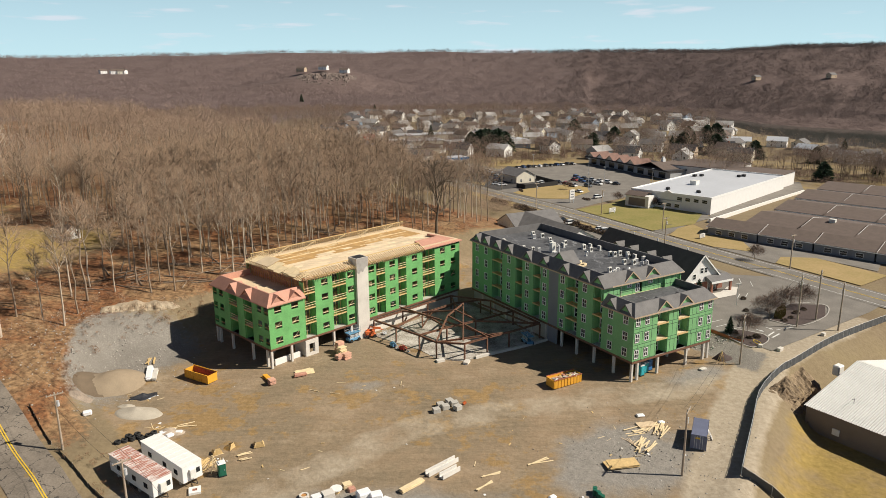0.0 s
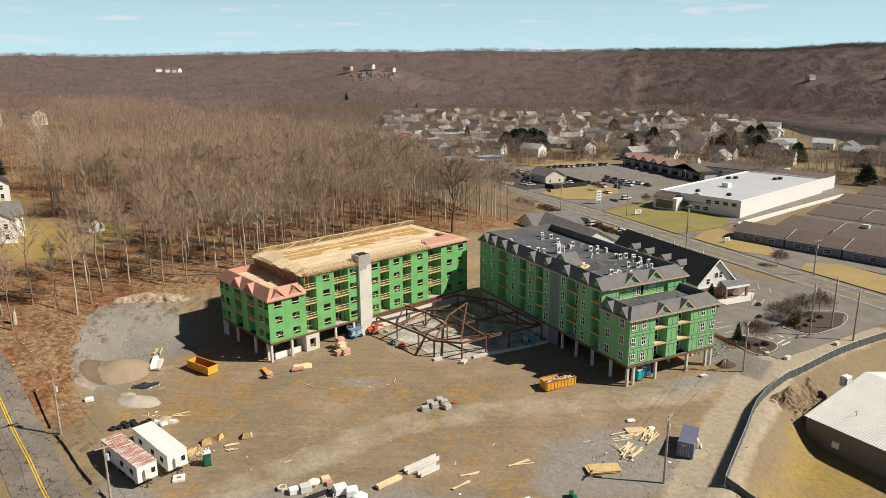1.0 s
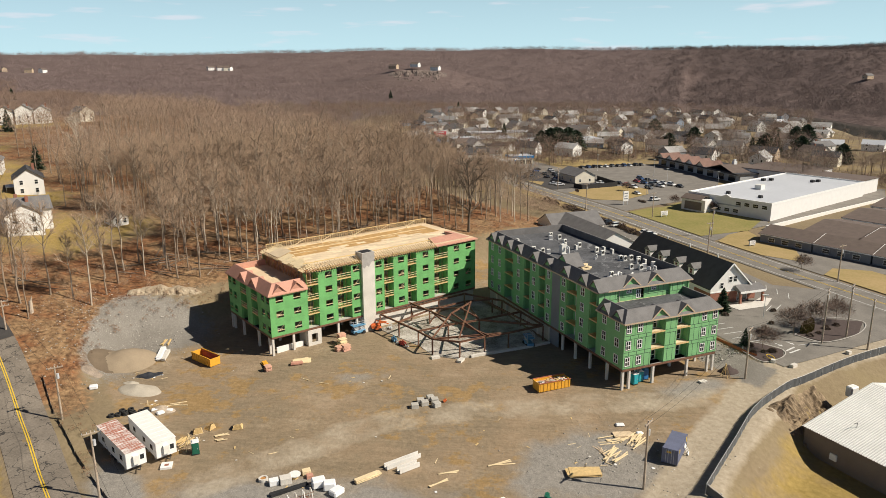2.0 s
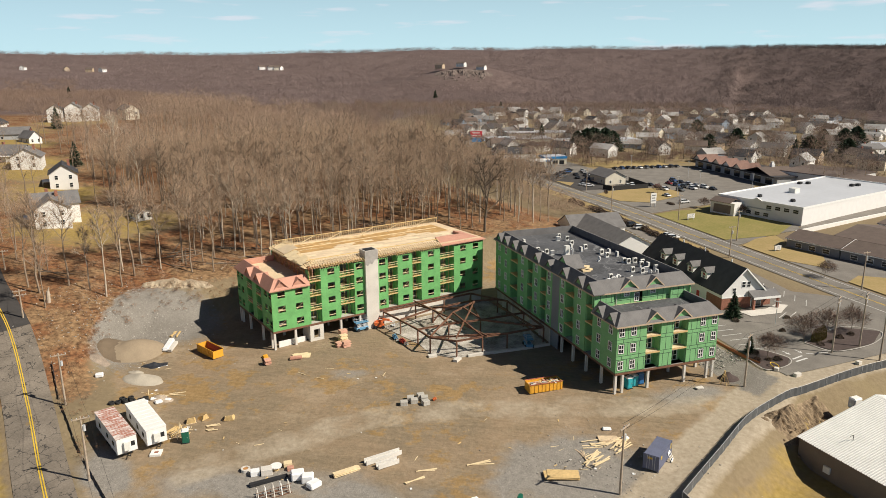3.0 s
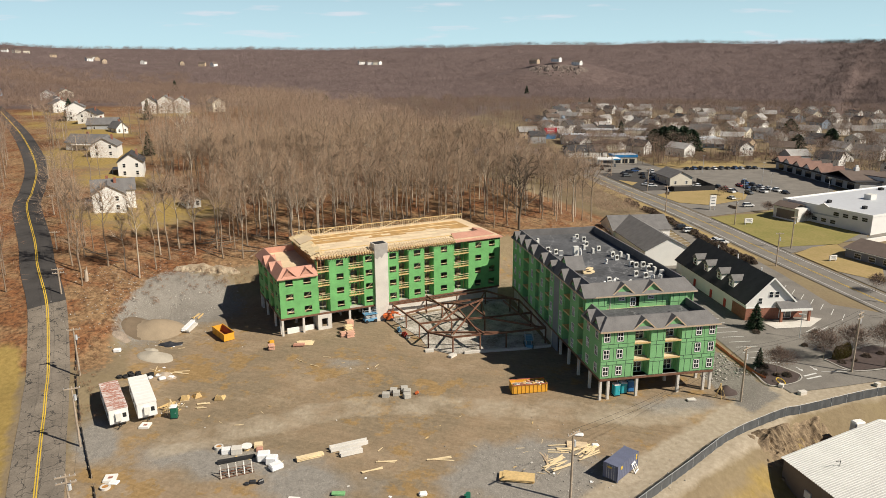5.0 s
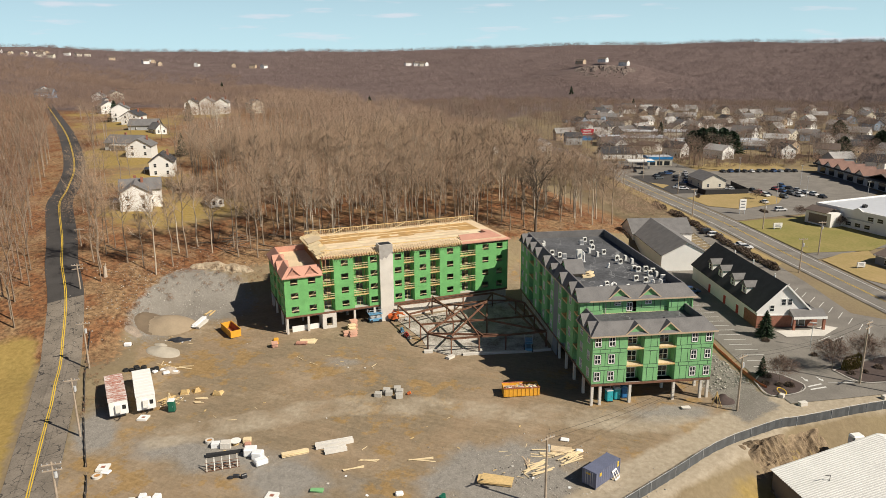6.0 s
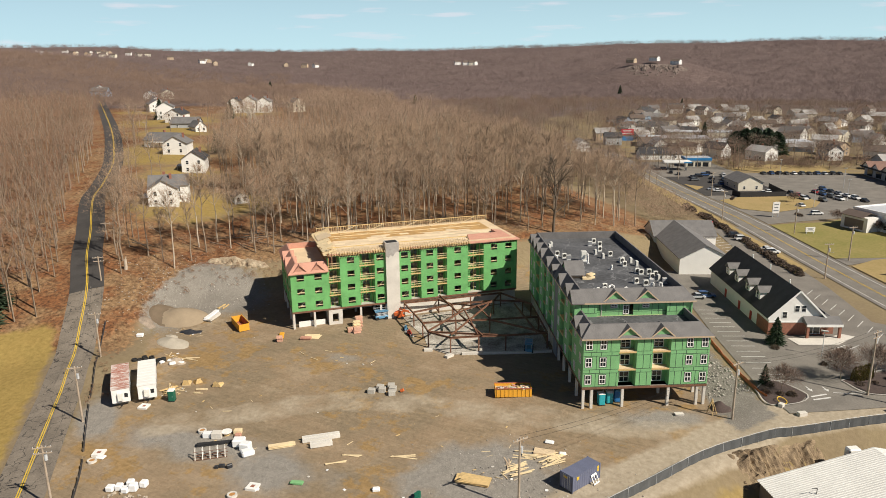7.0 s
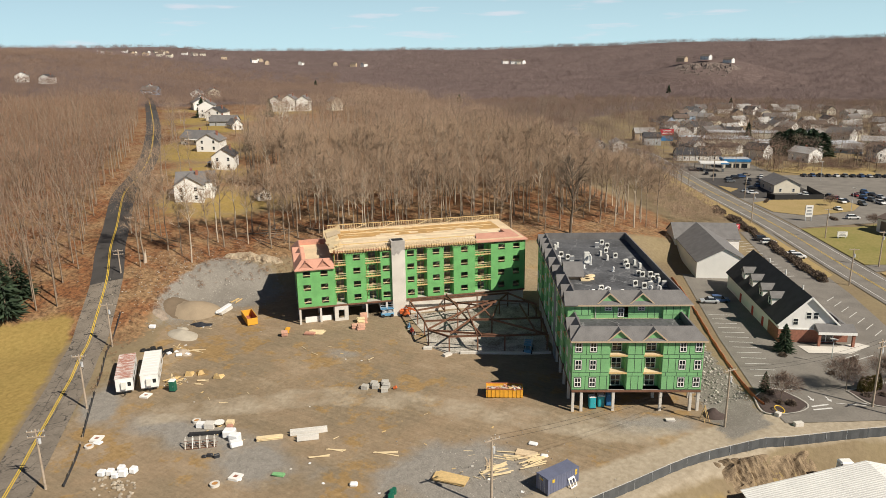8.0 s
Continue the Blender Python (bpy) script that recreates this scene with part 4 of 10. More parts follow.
    main_path = path([((NB, 0), (-1, -1)), ((L, 0), (1, -1)), ((L, W), (1, 1)), ((NB, W), (-1, 1)), ((NB, 0), (-1, -1))])
    deck_low, deck = ze_low + 0.62, ze + 0.55
    bm = B()
    side.box(bm, 0.3, NB + 0.2, 0.3, W - 0.3, deck_low - 0.3, deck_low)
    part("roof_deck", bm, M["membrane"] if done else M["plywood"], tb, "" if done else "bare plywood roof deck")
    bm = B()
    side.box(bm, NB + 0.6, L - 0.3, 0.3, W - 0.3, deck - 0.3, deck)
    part("roof_deck", bm, M["membrane"] if done else M["plywood"], tb, "dark grey membrane flat roof" if done else "bare plywood roof deck")
    roofm = M["shingle_grey"] if done else M["red_sheath"]
    bm = B()
    skirt(bm, low_path, ze_low, zr_low, 0.5, 1.35)
    part("roof_skirt", bm, roofm, tb, "grey shingled roof skirt" if done else "salmon-red sheathed roof skirt")
    gr, gf = B(), B()
    low_gables = [(endf, 7.75, 0, 3.9, ze_low), (endf, 13.6, 0, 3.9, ze_low), (side, 2.2, 0, 3.2, ze_low), (side, 6.2, 0, 3.2, ze_low)]
    hi_gables = []
    if done:
        hi_gables = [(endf, 7.6, NB + 0.1, 4.3, ze), (endf, 13.4, NB + 0.1, 4.3, ze)]
        hi_gables += [(side, c, 0, 3.5, ze) for c in (9.9, 13.9, 20.2, 26.8, 32.7, 39.8, 44.6, 49.2, 53.0)]
        bm = B()
        skirt(bm, main_path, ze, zr, 0.5, 1.35)
        part("roof_skirt", bm, roofm, tb, "grey shingled roof skirt")
    else:
        hi_gables = []
        fp = path([((FB - 3.6, 0), (-0.2, -1)), ((L, 0), (1, -1)), ((L, 9.0), (1, 0.4))])
        bm = B()
        skirt(bm, fp, ze + 0.2, ze + 1.25, 0.5, 3.8)
        part("roof_skirt", bm, roofm, tb, "salmon-red sheathed roof skirt")
    for f, s, d, w, z in low_gables + hi_gables:
        r1, f1 = B(), B()
        hh = w * (0.56 if w < 3.6 else 0.48)
        gable(r1, f1, f, s, d, w, z, hh, 1.9 if w < 3.6 else 2.4)
        gb = part("gable", r1, roofm, tb)
        part("gable_front", f1, green if done else M["red_sheath"], gb)
        if done:
            tr = B()
            zt = z + hh
            for sg in (-1, 1):
                beam(tr, f.pt(s + sg * (w / 2 + 0.2), d - 0.40, z - 0.05), f.pt(s, d - 0.40, zt + 0.02), 0.08, 0.22)
            part("barge_board", tr, M["siding_tan"] if f is endf else M["shingle_grey"], gb)
    # fascia
    if done:
        bm = B()
        endf.box(bm, -0.5, W + 0.5, -0.53, -0.50, ze_low - 0.25, ze_low + 0.03)
        side.box(bm, -0.5, NB - 0.1, -0.53, -0.50, ze_low - 0.25, ze_low + 0.03)
        endf.box(bm, -0.5, W + 0.5, NB - 0.53, NB - 0.50, ze - 0.25, ze + 0.03)
        side.box(bm, NB - 0.5, L + 0.5, -0.53, -0.50, ze - 0.25, ze + 0.03)
        part("fascia", bm, M["siding_tan"], tb)
    return tb, side, endf, ze, deck, deck_low


wing_b, b_side, b_end, ze_b, deck_b, deck_low_b = wing((30.3, 121.8), 31.5, True, True)
wing_a, a_side, a_end, ze_a, deck_a, deck_low_a = wing((-39.92, 128.27), 46.5, False, False)


def at_wing(origin, angle, x, y, z=0, rz=0):
    return pose(*origin, 0, 0, 0, angle) @ pose(x, y, z, 0, 0, rz)


# black seam tape on the finished wing's lit faces
def seam_tape():
    rnd = random.Random(5)
    zt = F0 + 3 * S - 0.6
    for s0, s1, wins in ((0.0, 6.2, (0.95, 3.45)), (9.3, 12.0, ()), (15.2, 22.0, (18.5, 21.1))):
        for k in range(3):
            z0 = F0 + S * k
            bm = B()
            b_end.box(bm, s0 + 0.05, s1 - 0.05, -0.006, 0.0, z0 + 0.02, z0 + 0.11)
            if k < 2:
                b_end.box(bm, s0 + 0.05, s1 - 0.05, -0.006, 0.0, z0 + 2.54, z0 + 2.63)
            c = s0 + 0.7 + rnd.random() * 0.5
            while c < s1 - 0.3:
                if all(abs(c - q) > 0.62 for q in wins):
                    b_end.box(bm, c - 0.045, c + 0.045, -0.007, 0.0, z0 + 0.05, min(z0 + 2.55, zt))
                c += 1.22
            c = s0 + 0.4 + rnd.random()
            while c < s1 - 0.2 and k < 2:
                b_end.box(bm, c - 0.045, c + 0.045, -0.007, 0.0, z0 + 2.6, z0 + S)
                c += 1.8
            for q in wins:
                outline(bm, b_end, q - 0.56, q + 0.56, z0 + 0.55, z0 + 2.29, -0.001, 0.09)
            part("seam_tape", bm, M["tape"], wing_b)
    z0 = F0 + 3 * S
    bm = B()
    for a, b, d in ((1.0, 4.4, NB), (4.4, 17.3, NB + 0.5), (17.3, 20.8, NB)):
        b_end.box(bm, a + 0.05, b - 0.05, d - 0.006, d, z0 + 0.74, z0 + 0.83)
        c = a + 0.5
        while c < b - 0.2:
            if not any(lo < c < hi for lo, hi in ((6.8, 8.4), (12.7, 14.3), (9.2, 11.3))):
                b_end.box(bm, c - 0.045, c + 0.045, d - 0.007, d, z0 + (0.1 if rnd.random() < 0.4 else 0.8), z0 + 2.75)
            c += 1.22
    part("seam_tape", bm, M["tape"], wing_b)


seam_tape()


# timber of the unfinished wing: truss tails, back trusses, studs and guards in the openings
def a_timber():
    ze = ze_a
    tail = B()
    a_side.box(tail, -0.03, 0.03, -0.85, 2.1, 0, 0.18)
    for a, b in (((0, -0.85, 0.0), (0, 1.6, 1.25)),):
        beam(tail, a_side.pt(*a), a_side.pt(*b), 0.06, 0.16)
    tail_mesh = mesh_of("truss_tail", tail, M["lumber_pale"])
    s = NB + 0.5
    while s < FB - 3.6:
        if not 21.9 < s < 25.3:
            part("truss_tail", tail_mesh, None, wing_a, m=pose(s, 0, ze))
        s += 0.6
    back = B()
    a_side.box(back, -0.03, 0.03, W - 3.2, W + 0.7, 0, 0.16)
    beam(back, a_side.pt(0, W + 0.7, 0.05), a_side.pt(0, W - 1.6, 1.9), 0.06, 0.15)
    beam(back, a_side.pt(0, W - 1.6, 0.1), a_side.pt(0, W - 1.6, 1.95), 0.06, 0.12)
    back_mesh = mesh_of("roof_truss", back, M["lumber_pale"])
    s = NB + 0.5
    while s < L:
        part("roof_truss", back_mesh, None, wing_a, m=pose(s, 0, ze))
        s += 0.62
    gab = B()
    a_side.box(gab, -0.8, 1.8, -0.03, 0.03, 0, 0.16)
    beam(gab, a_side.pt(-0.8, 0, 0.35), a_side.pt(2.2, 0, 1.2), 0.06, 0.15)
    beam(gab, a_side.pt(0.4, 0, 0.1), a_side.pt(0.4, 0, 0.7), 0.06, 0.1)
    gab_mesh = mesh_of("truss_tail", gab, M["lumber_pale"])
    for k in range(34):
        part("truss_tail", gab_mesh, None, wing_a, m=pose(NB, 0.4 + k * 0.63, ze))
    boards = [(NB + 0.3, FB - 3.6, d, d + 0.06, zz, zz + 0.2) for zz, d in ((ze + 0.2, 1.9), (ze + 1.30, 1.7))]
    boards += [(NB + 0.3, L - 0.2, d, d + 0.06, ze + z0, ze + z0 + 0.17) for d, z0 in ((W - 1.6, 1.85), (W - 3.1, 0.15))]
    boards += [(NB + 0.3, FB, -0.04, 0.03, ze - 0.1, ze + 0.03)]
    for a in boards:
        bm = B()
        a_side.box(bm, *a)
        part("ridge_board", bm, M["lumber"], wing_a)
    sheet = B()
    a_side.box(sheet, -1.2, 1.2, -0.6, 0.6, 0, 0.03)
    sheet_mesh = mesh_of("plywood_sheet", sheet, M["ply_sheet"])
    rs = random.Random(9)
    for i in range(17):
        for j in range(10):
            if j > 6 and (rs.random() < 0.4 + 0.3 * (j - 7) or i < 3) or i > 14 and j > 5:
                continue
            part("plywood_sheet", sheet_mesh, None, wing_a, m=pose(NB + 4.2 + i * 2.44 + (1.2 if j % 2 else 0), 2.9 + j * 1.22, ze + (0.555 if j < 7 else 0.61) + rs.random() * 0.01, 0, 0, rs.uniform(-0.5, 0.5)))
    bm = B()
    a_side.box(bm, NB + 2.2, L - 3, 10.9, W - 3.0, ze + 0.56, ze + 0.60)
    part("lower_deck", bm, M["osb"], wing_a, "ochre timber decking along the roof edge")
    # battens, loose boards and braces along the back trusses
    for k in range(26):
        c, d, a = rs.uniform(NB + 4, L - 5), rs.uniform(12, W - 3.4), rs.uniform(-0.25, 0.25)
        h = rs.uniform(0.8, 2.4)
        bm = B()
        beam(bm, a_side.pt(c - h, d - a * h, ze + 0.66), a_side.pt(c + h, d + a * h, ze + 0.66), 0.14, 0.05)
        part("loose_board", bm, M["lumber_pale"], wing_a)
    for d in (15.2, 18.6):
        bm = B()
        a_side.box(bm, NB + 3.0, L - 4, d, d + 0.16, ze + 0.60, ze + 0.70)
        part("batten", bm, M["lumber_pale"], wing_a)
    for c in (14.5, 22.0, 31.0, 38.5, 47.0):
        bm = B()
        beam(bm, a_side.pt(c, W - 4.6, ze + 0.62), a_side.pt(c + 0.6, W - 1.7, ze + 1.9), 0.06, 0.14)
        beam(bm, a_side.pt(c + 1.2, W - 1.68, ze + 0.6), a_side.pt(c + 4.4, W - 1.68, ze + 1.8), 0.05, 0.12)
        part("brace", bm, M["lumber_pale"], wing_a)
    # plywood laid in patches over the hip above the low block
    for d, w, lo, hi in ((3.2, 2.4, 0.0, 0.8), (5.7, 2.4, 0.1, 1.0), (8.3, 2.4, -0.1, 0.7), (10.8, 2.4, 0.0, 1.0), (18.6, 1.8, 0.15, 1.0)):
        bm = B()
        beam(bm, a_side.pt(NB - 0.8 + 3.0 * lo, d, ze + 0.45 + 0.85 * lo), a_side.pt(NB - 0.8 + 3.0 * hi, d, ze + 0.45 + 0.85 * hi), w, 0.03)
        part("sheathing_sheet", bm, M["lumber_pale"], wing_a)
    # grey render over the head of the stair tower
    bm = B()
    zt = F0 + 4 * S + 1.58
    edge = [(22.03, 3.1), (22.6, 3.5), (23.1, 2.9), (23.7, 3.3), (24.2, 2.5), (24.7, 2.1), (25.17, 2.4)]
    quadstrip = [(bm.verts.new(a_side.pt(c, -0.604, zt)), bm.verts.new(a_side.pt(c, -0.604, zt - h))) for c, h in edge]
    for (a, b), (c, d) in zip(quadstrip, quadstrip[1:]):
        bm.faces.new((a, b, d, c))
    part("render_coat", bm, M["tower_render"], wing_a, "grey cement coat on the tower's head")
    # header band with open studs below the eave
    bm = B()
    for s0, s1, rec, wins in SECTIONS:
        if s0 < NB - 0.01 or rec:
            continue
        z = F0 + 4 * S - 0.55
        a_side.box(bm, s0, s1, 0.0, 0.12, z + 0.38, z + 0.52)
        a_side.box(bm, s0, s1, 0.0, 0.12, z + 0.0, z + 0.07)
        n = max(2, int((s1 - s0) / 0.55))
        for i in range(n + 1):
            c = s0 + 0.05 + (s1 - s0 - 0.1) * i / n
            a_side.box(bm, c - 0.03, c + 0.03, 0.0, 0.12, z, z + 0.5)
    part("header_band", bm, M["lumber"], wing_a, "timber header band under the eave")
    bm = B()
    a_side.box(bm, NB, L, 0.30, 0.34, F0 + 4 * S - 0.6, F0 + 4 * S - 0.05)
    part("band_backing", bm, M["red_sheath"], wing_a)
    # boards nailed across the window openings
    rail = B()
    a_side.box(rail, -0.83, 0.83, 0.02, 0.08, -0.30, -0.17)
    rail_mesh = mesh_of("opening_board", rail, M["lumber_pale"])
    rail_e = B()
    a_end.box(rail_e, -0.8, 0.8, 0.02, 0.08, -0.28, -0.17)
    rail_e_mesh = mesh_of("opening_board", rail_e, M["lumber"])
    rnd = random.Random(4)
    brace = B()
    beam(brace, a_side.pt(-0.75, 0.15, -0.7), a_side.pt(0.75, 0.15, 0.7), 0.09, 0.05)
    brace_mesh = mesh_of("brace", brace, M["lumber_pale"])
    for s0, s1, rec, wins in SECTIONS:
        for c in wins:
            for k in range(3 if s0 < NB - 0.01 else 4):
                z = F0 + S * k + 1.42
                part("opening_board", rail_mesh, None, wing_a, m=pose(c, 0, z))
                if rnd.random() < 0.35:
                    part("brace", brace_mesh, None, wing_a, m=pose(c, 0, z))
    for s0, s1, rec, wins in END:
        for c in wins:
            for k in range(3):
                x, y = a_end.xy(c, 0)
                part("opening_board", rail_e_mesh, None, wing_a, m=pose(x, y, F0 + S * k + 1.42))
    # studs seen inside
    bm = B()
    a_side.box(bm, -0.03, 0.03, RECESS - 0.12, RECESS - 0.02, F0, F0 + 4 * S - 0.6)
    stud_mesh = mesh_of("stud", bm, M["lumber"])
    for s0, s1, rec, wins in SECTIONS:
        if rec:
            for c in (s0 + 0.5, (s0 + s1) / 2, s1 - 0.5):
                part("stud", stud_mesh, None, wing_a, m=pose(c, 0, 0))
    # gable fan of trusses at the low end
    for k in range(9):
        bm = B()
        beam(bm, a_side.pt(NB + 0.6, 16.5 + k * 0.65, ze + 0.1), a_side.pt(NB + 3.2, 15.4 + k * 0.65, ze + 1.9), 0.06, 0.16)
        part("hip_rafter", bm, M["lumber_pale"], wing_a)
    bm = B()
    beam(bm, a_side.pt(NB - 0.4, 15, ze + 0.60), a_side.pt(NB + 3.0, 15, ze + 1.6), 5.0, 0.03)
    part("sheathing_sheet", bm, M["ply_sheet"], wing_a)


a_timber()


# ---- houses, shops and vehicles round the site ----
def pane_meshes(w, h):
    """A white-framed window with its glass, set on a wall."""
    fr = B()
    t = 0.1
    box(fr, -w / 2, w / 2, -0.06, 0.02, -h / 2, h / 2)
    for z0, z1 in ((-h / 2 + t, -0.04), (0.04, h / 2 - t)):
        vs = [fr.verts.new(p) for p in ((-w / 2 + t, -0.066, z0), (w / 2 - t, -0.066, z0), (w / 2 - t, -0.066, z1), (-w / 2 + t, -0.066, z1))]
        fr.faces.new(vs).material_index = 1
    me = mesh_of("window", fr, M["white_trim"])
    me.materials.append(M["glass"])
    return me


PANE = pane_meshes(1.1, 1.5)
PANE_WIDE = pane_meshes(2.2, 1.5)


def gable_body(bm, w, d, h, rise, z0=-1.0):
    """Walls with gable ends at y=0 and y=d, w wide."""
    sec = [(-w / 2, z0), (w / 2, z0), (w / 2, h), (0, h + rise), (-w / 2, h)]
    a, b = [bm.verts.new((x, 0, z)) for x, z in sec], [bm.verts.new((x, d, z)) for x, z in sec]
    bm.faces.new(a)
    bm.faces.new(b[::-1])
    for i in range(5):
        bm.faces.new((a[i], b[i], b[(i + 1) % 5], a[(i + 1) % 5]))


def gable_roof(bm, w, d, h, rise, over=0.45, thick=0.18):
    k = rise / (w / 2)
    for sg in (-1, 1):
        pts = [(sg * (w / 2 + over), -over, h - over * k), (0, -over, h + rise), (0, d + over, h + rise), (sg * (w / 2 + over), d + over, h - over * k)]
        vs = [bm.verts.new((x, y, z + 0.02)) for x, y, z in pts] + [bm.verts.new((x, y, z + 0.02 + thick)) for x, y, z in pts]
        for f in ((0, 1, 2, 3), (7, 6, 5, 4), (0, 4, 5, 1), (1, 5, 6, 2), (2, 6, 7, 3), (3, 7, 4, 0)):
            bm.faces.new([vs[i] for i in f])


def house(x, y, rot, w, d, h, rise, wall, roof, label, storeys=2, chimney=True, z=None, porch=False, group="", solar=False):
    z = g(x, y) if z is None else z
    t = thing("house", pose(x, y, z, 0, 0, rot), label, "house", group)
    bm = B()
    gable_body(bm, w, d, h, rise)
    part("wall", bm, M[wall], t)
    bm = B()
    gable_roof(bm, w, d, h, rise)
    r = part("roof", bm, M[roof], t)
    if solar:
        bm = B()
        k = rise / (w / 2)
        quad(bm, (w / 2 - 0.3, 0.6, h + 0.3 * k + 0.25), (0.6, 0.6, h + rise - 0.6 * k + 0.25), (0.6, d - 0.6, h + rise - 0.6 * k + 0.25), (w / 2 - 0.3, d - 0.6, h + 0.3 * k + 0.25))
        part("solar_panel", bm, M["glass_blue"], r)
    if chimney:
        bm = B()
        box(bm, w * 0.18, w * 0.18 + 0.8, d * 0.6, d * 0.6 + 0.8, h, h + rise + 0.9)
        part("chimney", bm, M["brick"], r)
    n = max(2, int(d / 5.5))
    seats = [(sg * w / 2, d * (i + 0.5) / n, 90 * sg) for i in range(n) for sg in (-1, 1)] + [(xx, 0, 0) for xx in (-w * 0.25, w * 0.25)] + [(xx, d, 180) for xx in (-w * 0.25, w * 0.25)]
    for xx, yy, turn in seats:
        if math.cos(radians(rot + turn)) < -0.25:       # the walls turned to the north stay blank
            continue
        for k in range(storeys):
            part("window", PANE, None, t, m=pose(xx, yy, 1.5 + 2.7 * k, 0, 0, turn))
    if porch:
        bm = B()
        box(bm, -w / 2 - 2.4, -w / 2, d * 0.25, d * 0.75, 2.5, 2.7)
        for yy in (d * 0.27, d * 0.73):
            box(bm, -w / 2 - 2.3, -w / 2 - 2.15, yy - 0.08, yy + 0.08, -0.3, 2.5)
        part("porch", bm, M["white_trim"], t)
    return t


def make_car(paint, label, kind="sedan"):
    t = thing("car", pose(0, 0, -60), label, "car", "parked cars")
    bm = B()
    prof = {"sedan": [(-2.2, 0.35), (-2.25, 0.75), (-1.5, 0.92), (1.3, 0.90), (2.2, 0.72), (2.25, 0.35)],
            "suv": [(-2.3, 0.4), (-2.35, 0.95), (-2.2, 1.05), (1.2, 1.02), (2.25, 0.9), (2.35, 0.4)]}[kind]
    cab = {"sedan": [(-1.6, 0.9), (-1.0, 1.40), (0.35, 1.42), (1.15, 0.9)], "suv": [(-2.15, 1.04), (-1.9, 1.68), (0.4, 1.70), (1.15, 1.02)]}[kind]
    for ps, hw, up, mat, nm in ((prof, 0.9, 0.9, paint, "body"), (cab, 0.82, 0.66, "glass", "cabin")):
        bm = B()
        a = [bm.verts.new((px, -(hw if pz < 1.1 or nm == "body" else up), pz)) for px, pz in ps]
        b = [bm.verts.new((px, (hw if pz < 1.1 or nm == "body" else up), pz)) for px, pz in ps]
        bm.faces.new(a)
        bm.faces.new(b[::-1])
        n = len(ps)
        for i in range(n):
            bm.faces.new((a[i], b[i], b[(i + 1) % n], a[(i + 1) % n]))
        part(nm, bm, M[mat], t, bevel=0.05)
    zt = cab[1][1]
    bm = B()
    box(bm, cab[1][0] + 0.05, cab[2][0] - 0.05, -0.66, 0.66, zt - 0.02, zt + 0.04)
    part("roof", bm, M[paint], t)
    for xx in (-1.4, 1.4):
        for yy in (-0.82, 0.82):
            bm = B()
            rod(bm, (xx, yy - 0.11, 0.33), (xx, yy + 0.11, 0.33), 0.33, n=10)
            part("wheel", bm, M["rubber"], t)
    return t


CARS = [make_car(p, "%s %s parked on asphalt" % (w, "car" if k == "sedan" else "sport utility vehicle"), k) for p, w, k in (
    ("car_white", "white", "suv"), ("car_black", "black", "sedan"), ("car_silver", "silver", "sedan"), ("car_blue", "dark blue", "suv"),
    ("car_red", "dark red", "sedan"), ("car_grey", "grey", "suv"), ("car_white", "white", "sedan"), ("car_black", "black", "suv"))]
car_used = [False] * len(CARS)


def park(x, y, rot, i, lift=0.12):
    m = pose(x, y, g(x, y) + lift, 0, 0, rot)
    if not car_used[i]:
        car_used[i] = True
        CARS[i].matrix_world = m
    else:
        copy_thing(CARS[i], m)


rnd = random.Random(11)
RD = 119.0
rdv, rdn = Vector((math.cos(radians(RD)), math.sin(radians(RD)))), Vector((math.sin(radians(RD)), -math.cos(radians(RD))))


def along(s, o):
    """A place by the main road: s metres along it, o metres to its far side."""
    p = Vector((33.4, 287.3)) + rdv * s + rdn * o
    return p.x, p.y


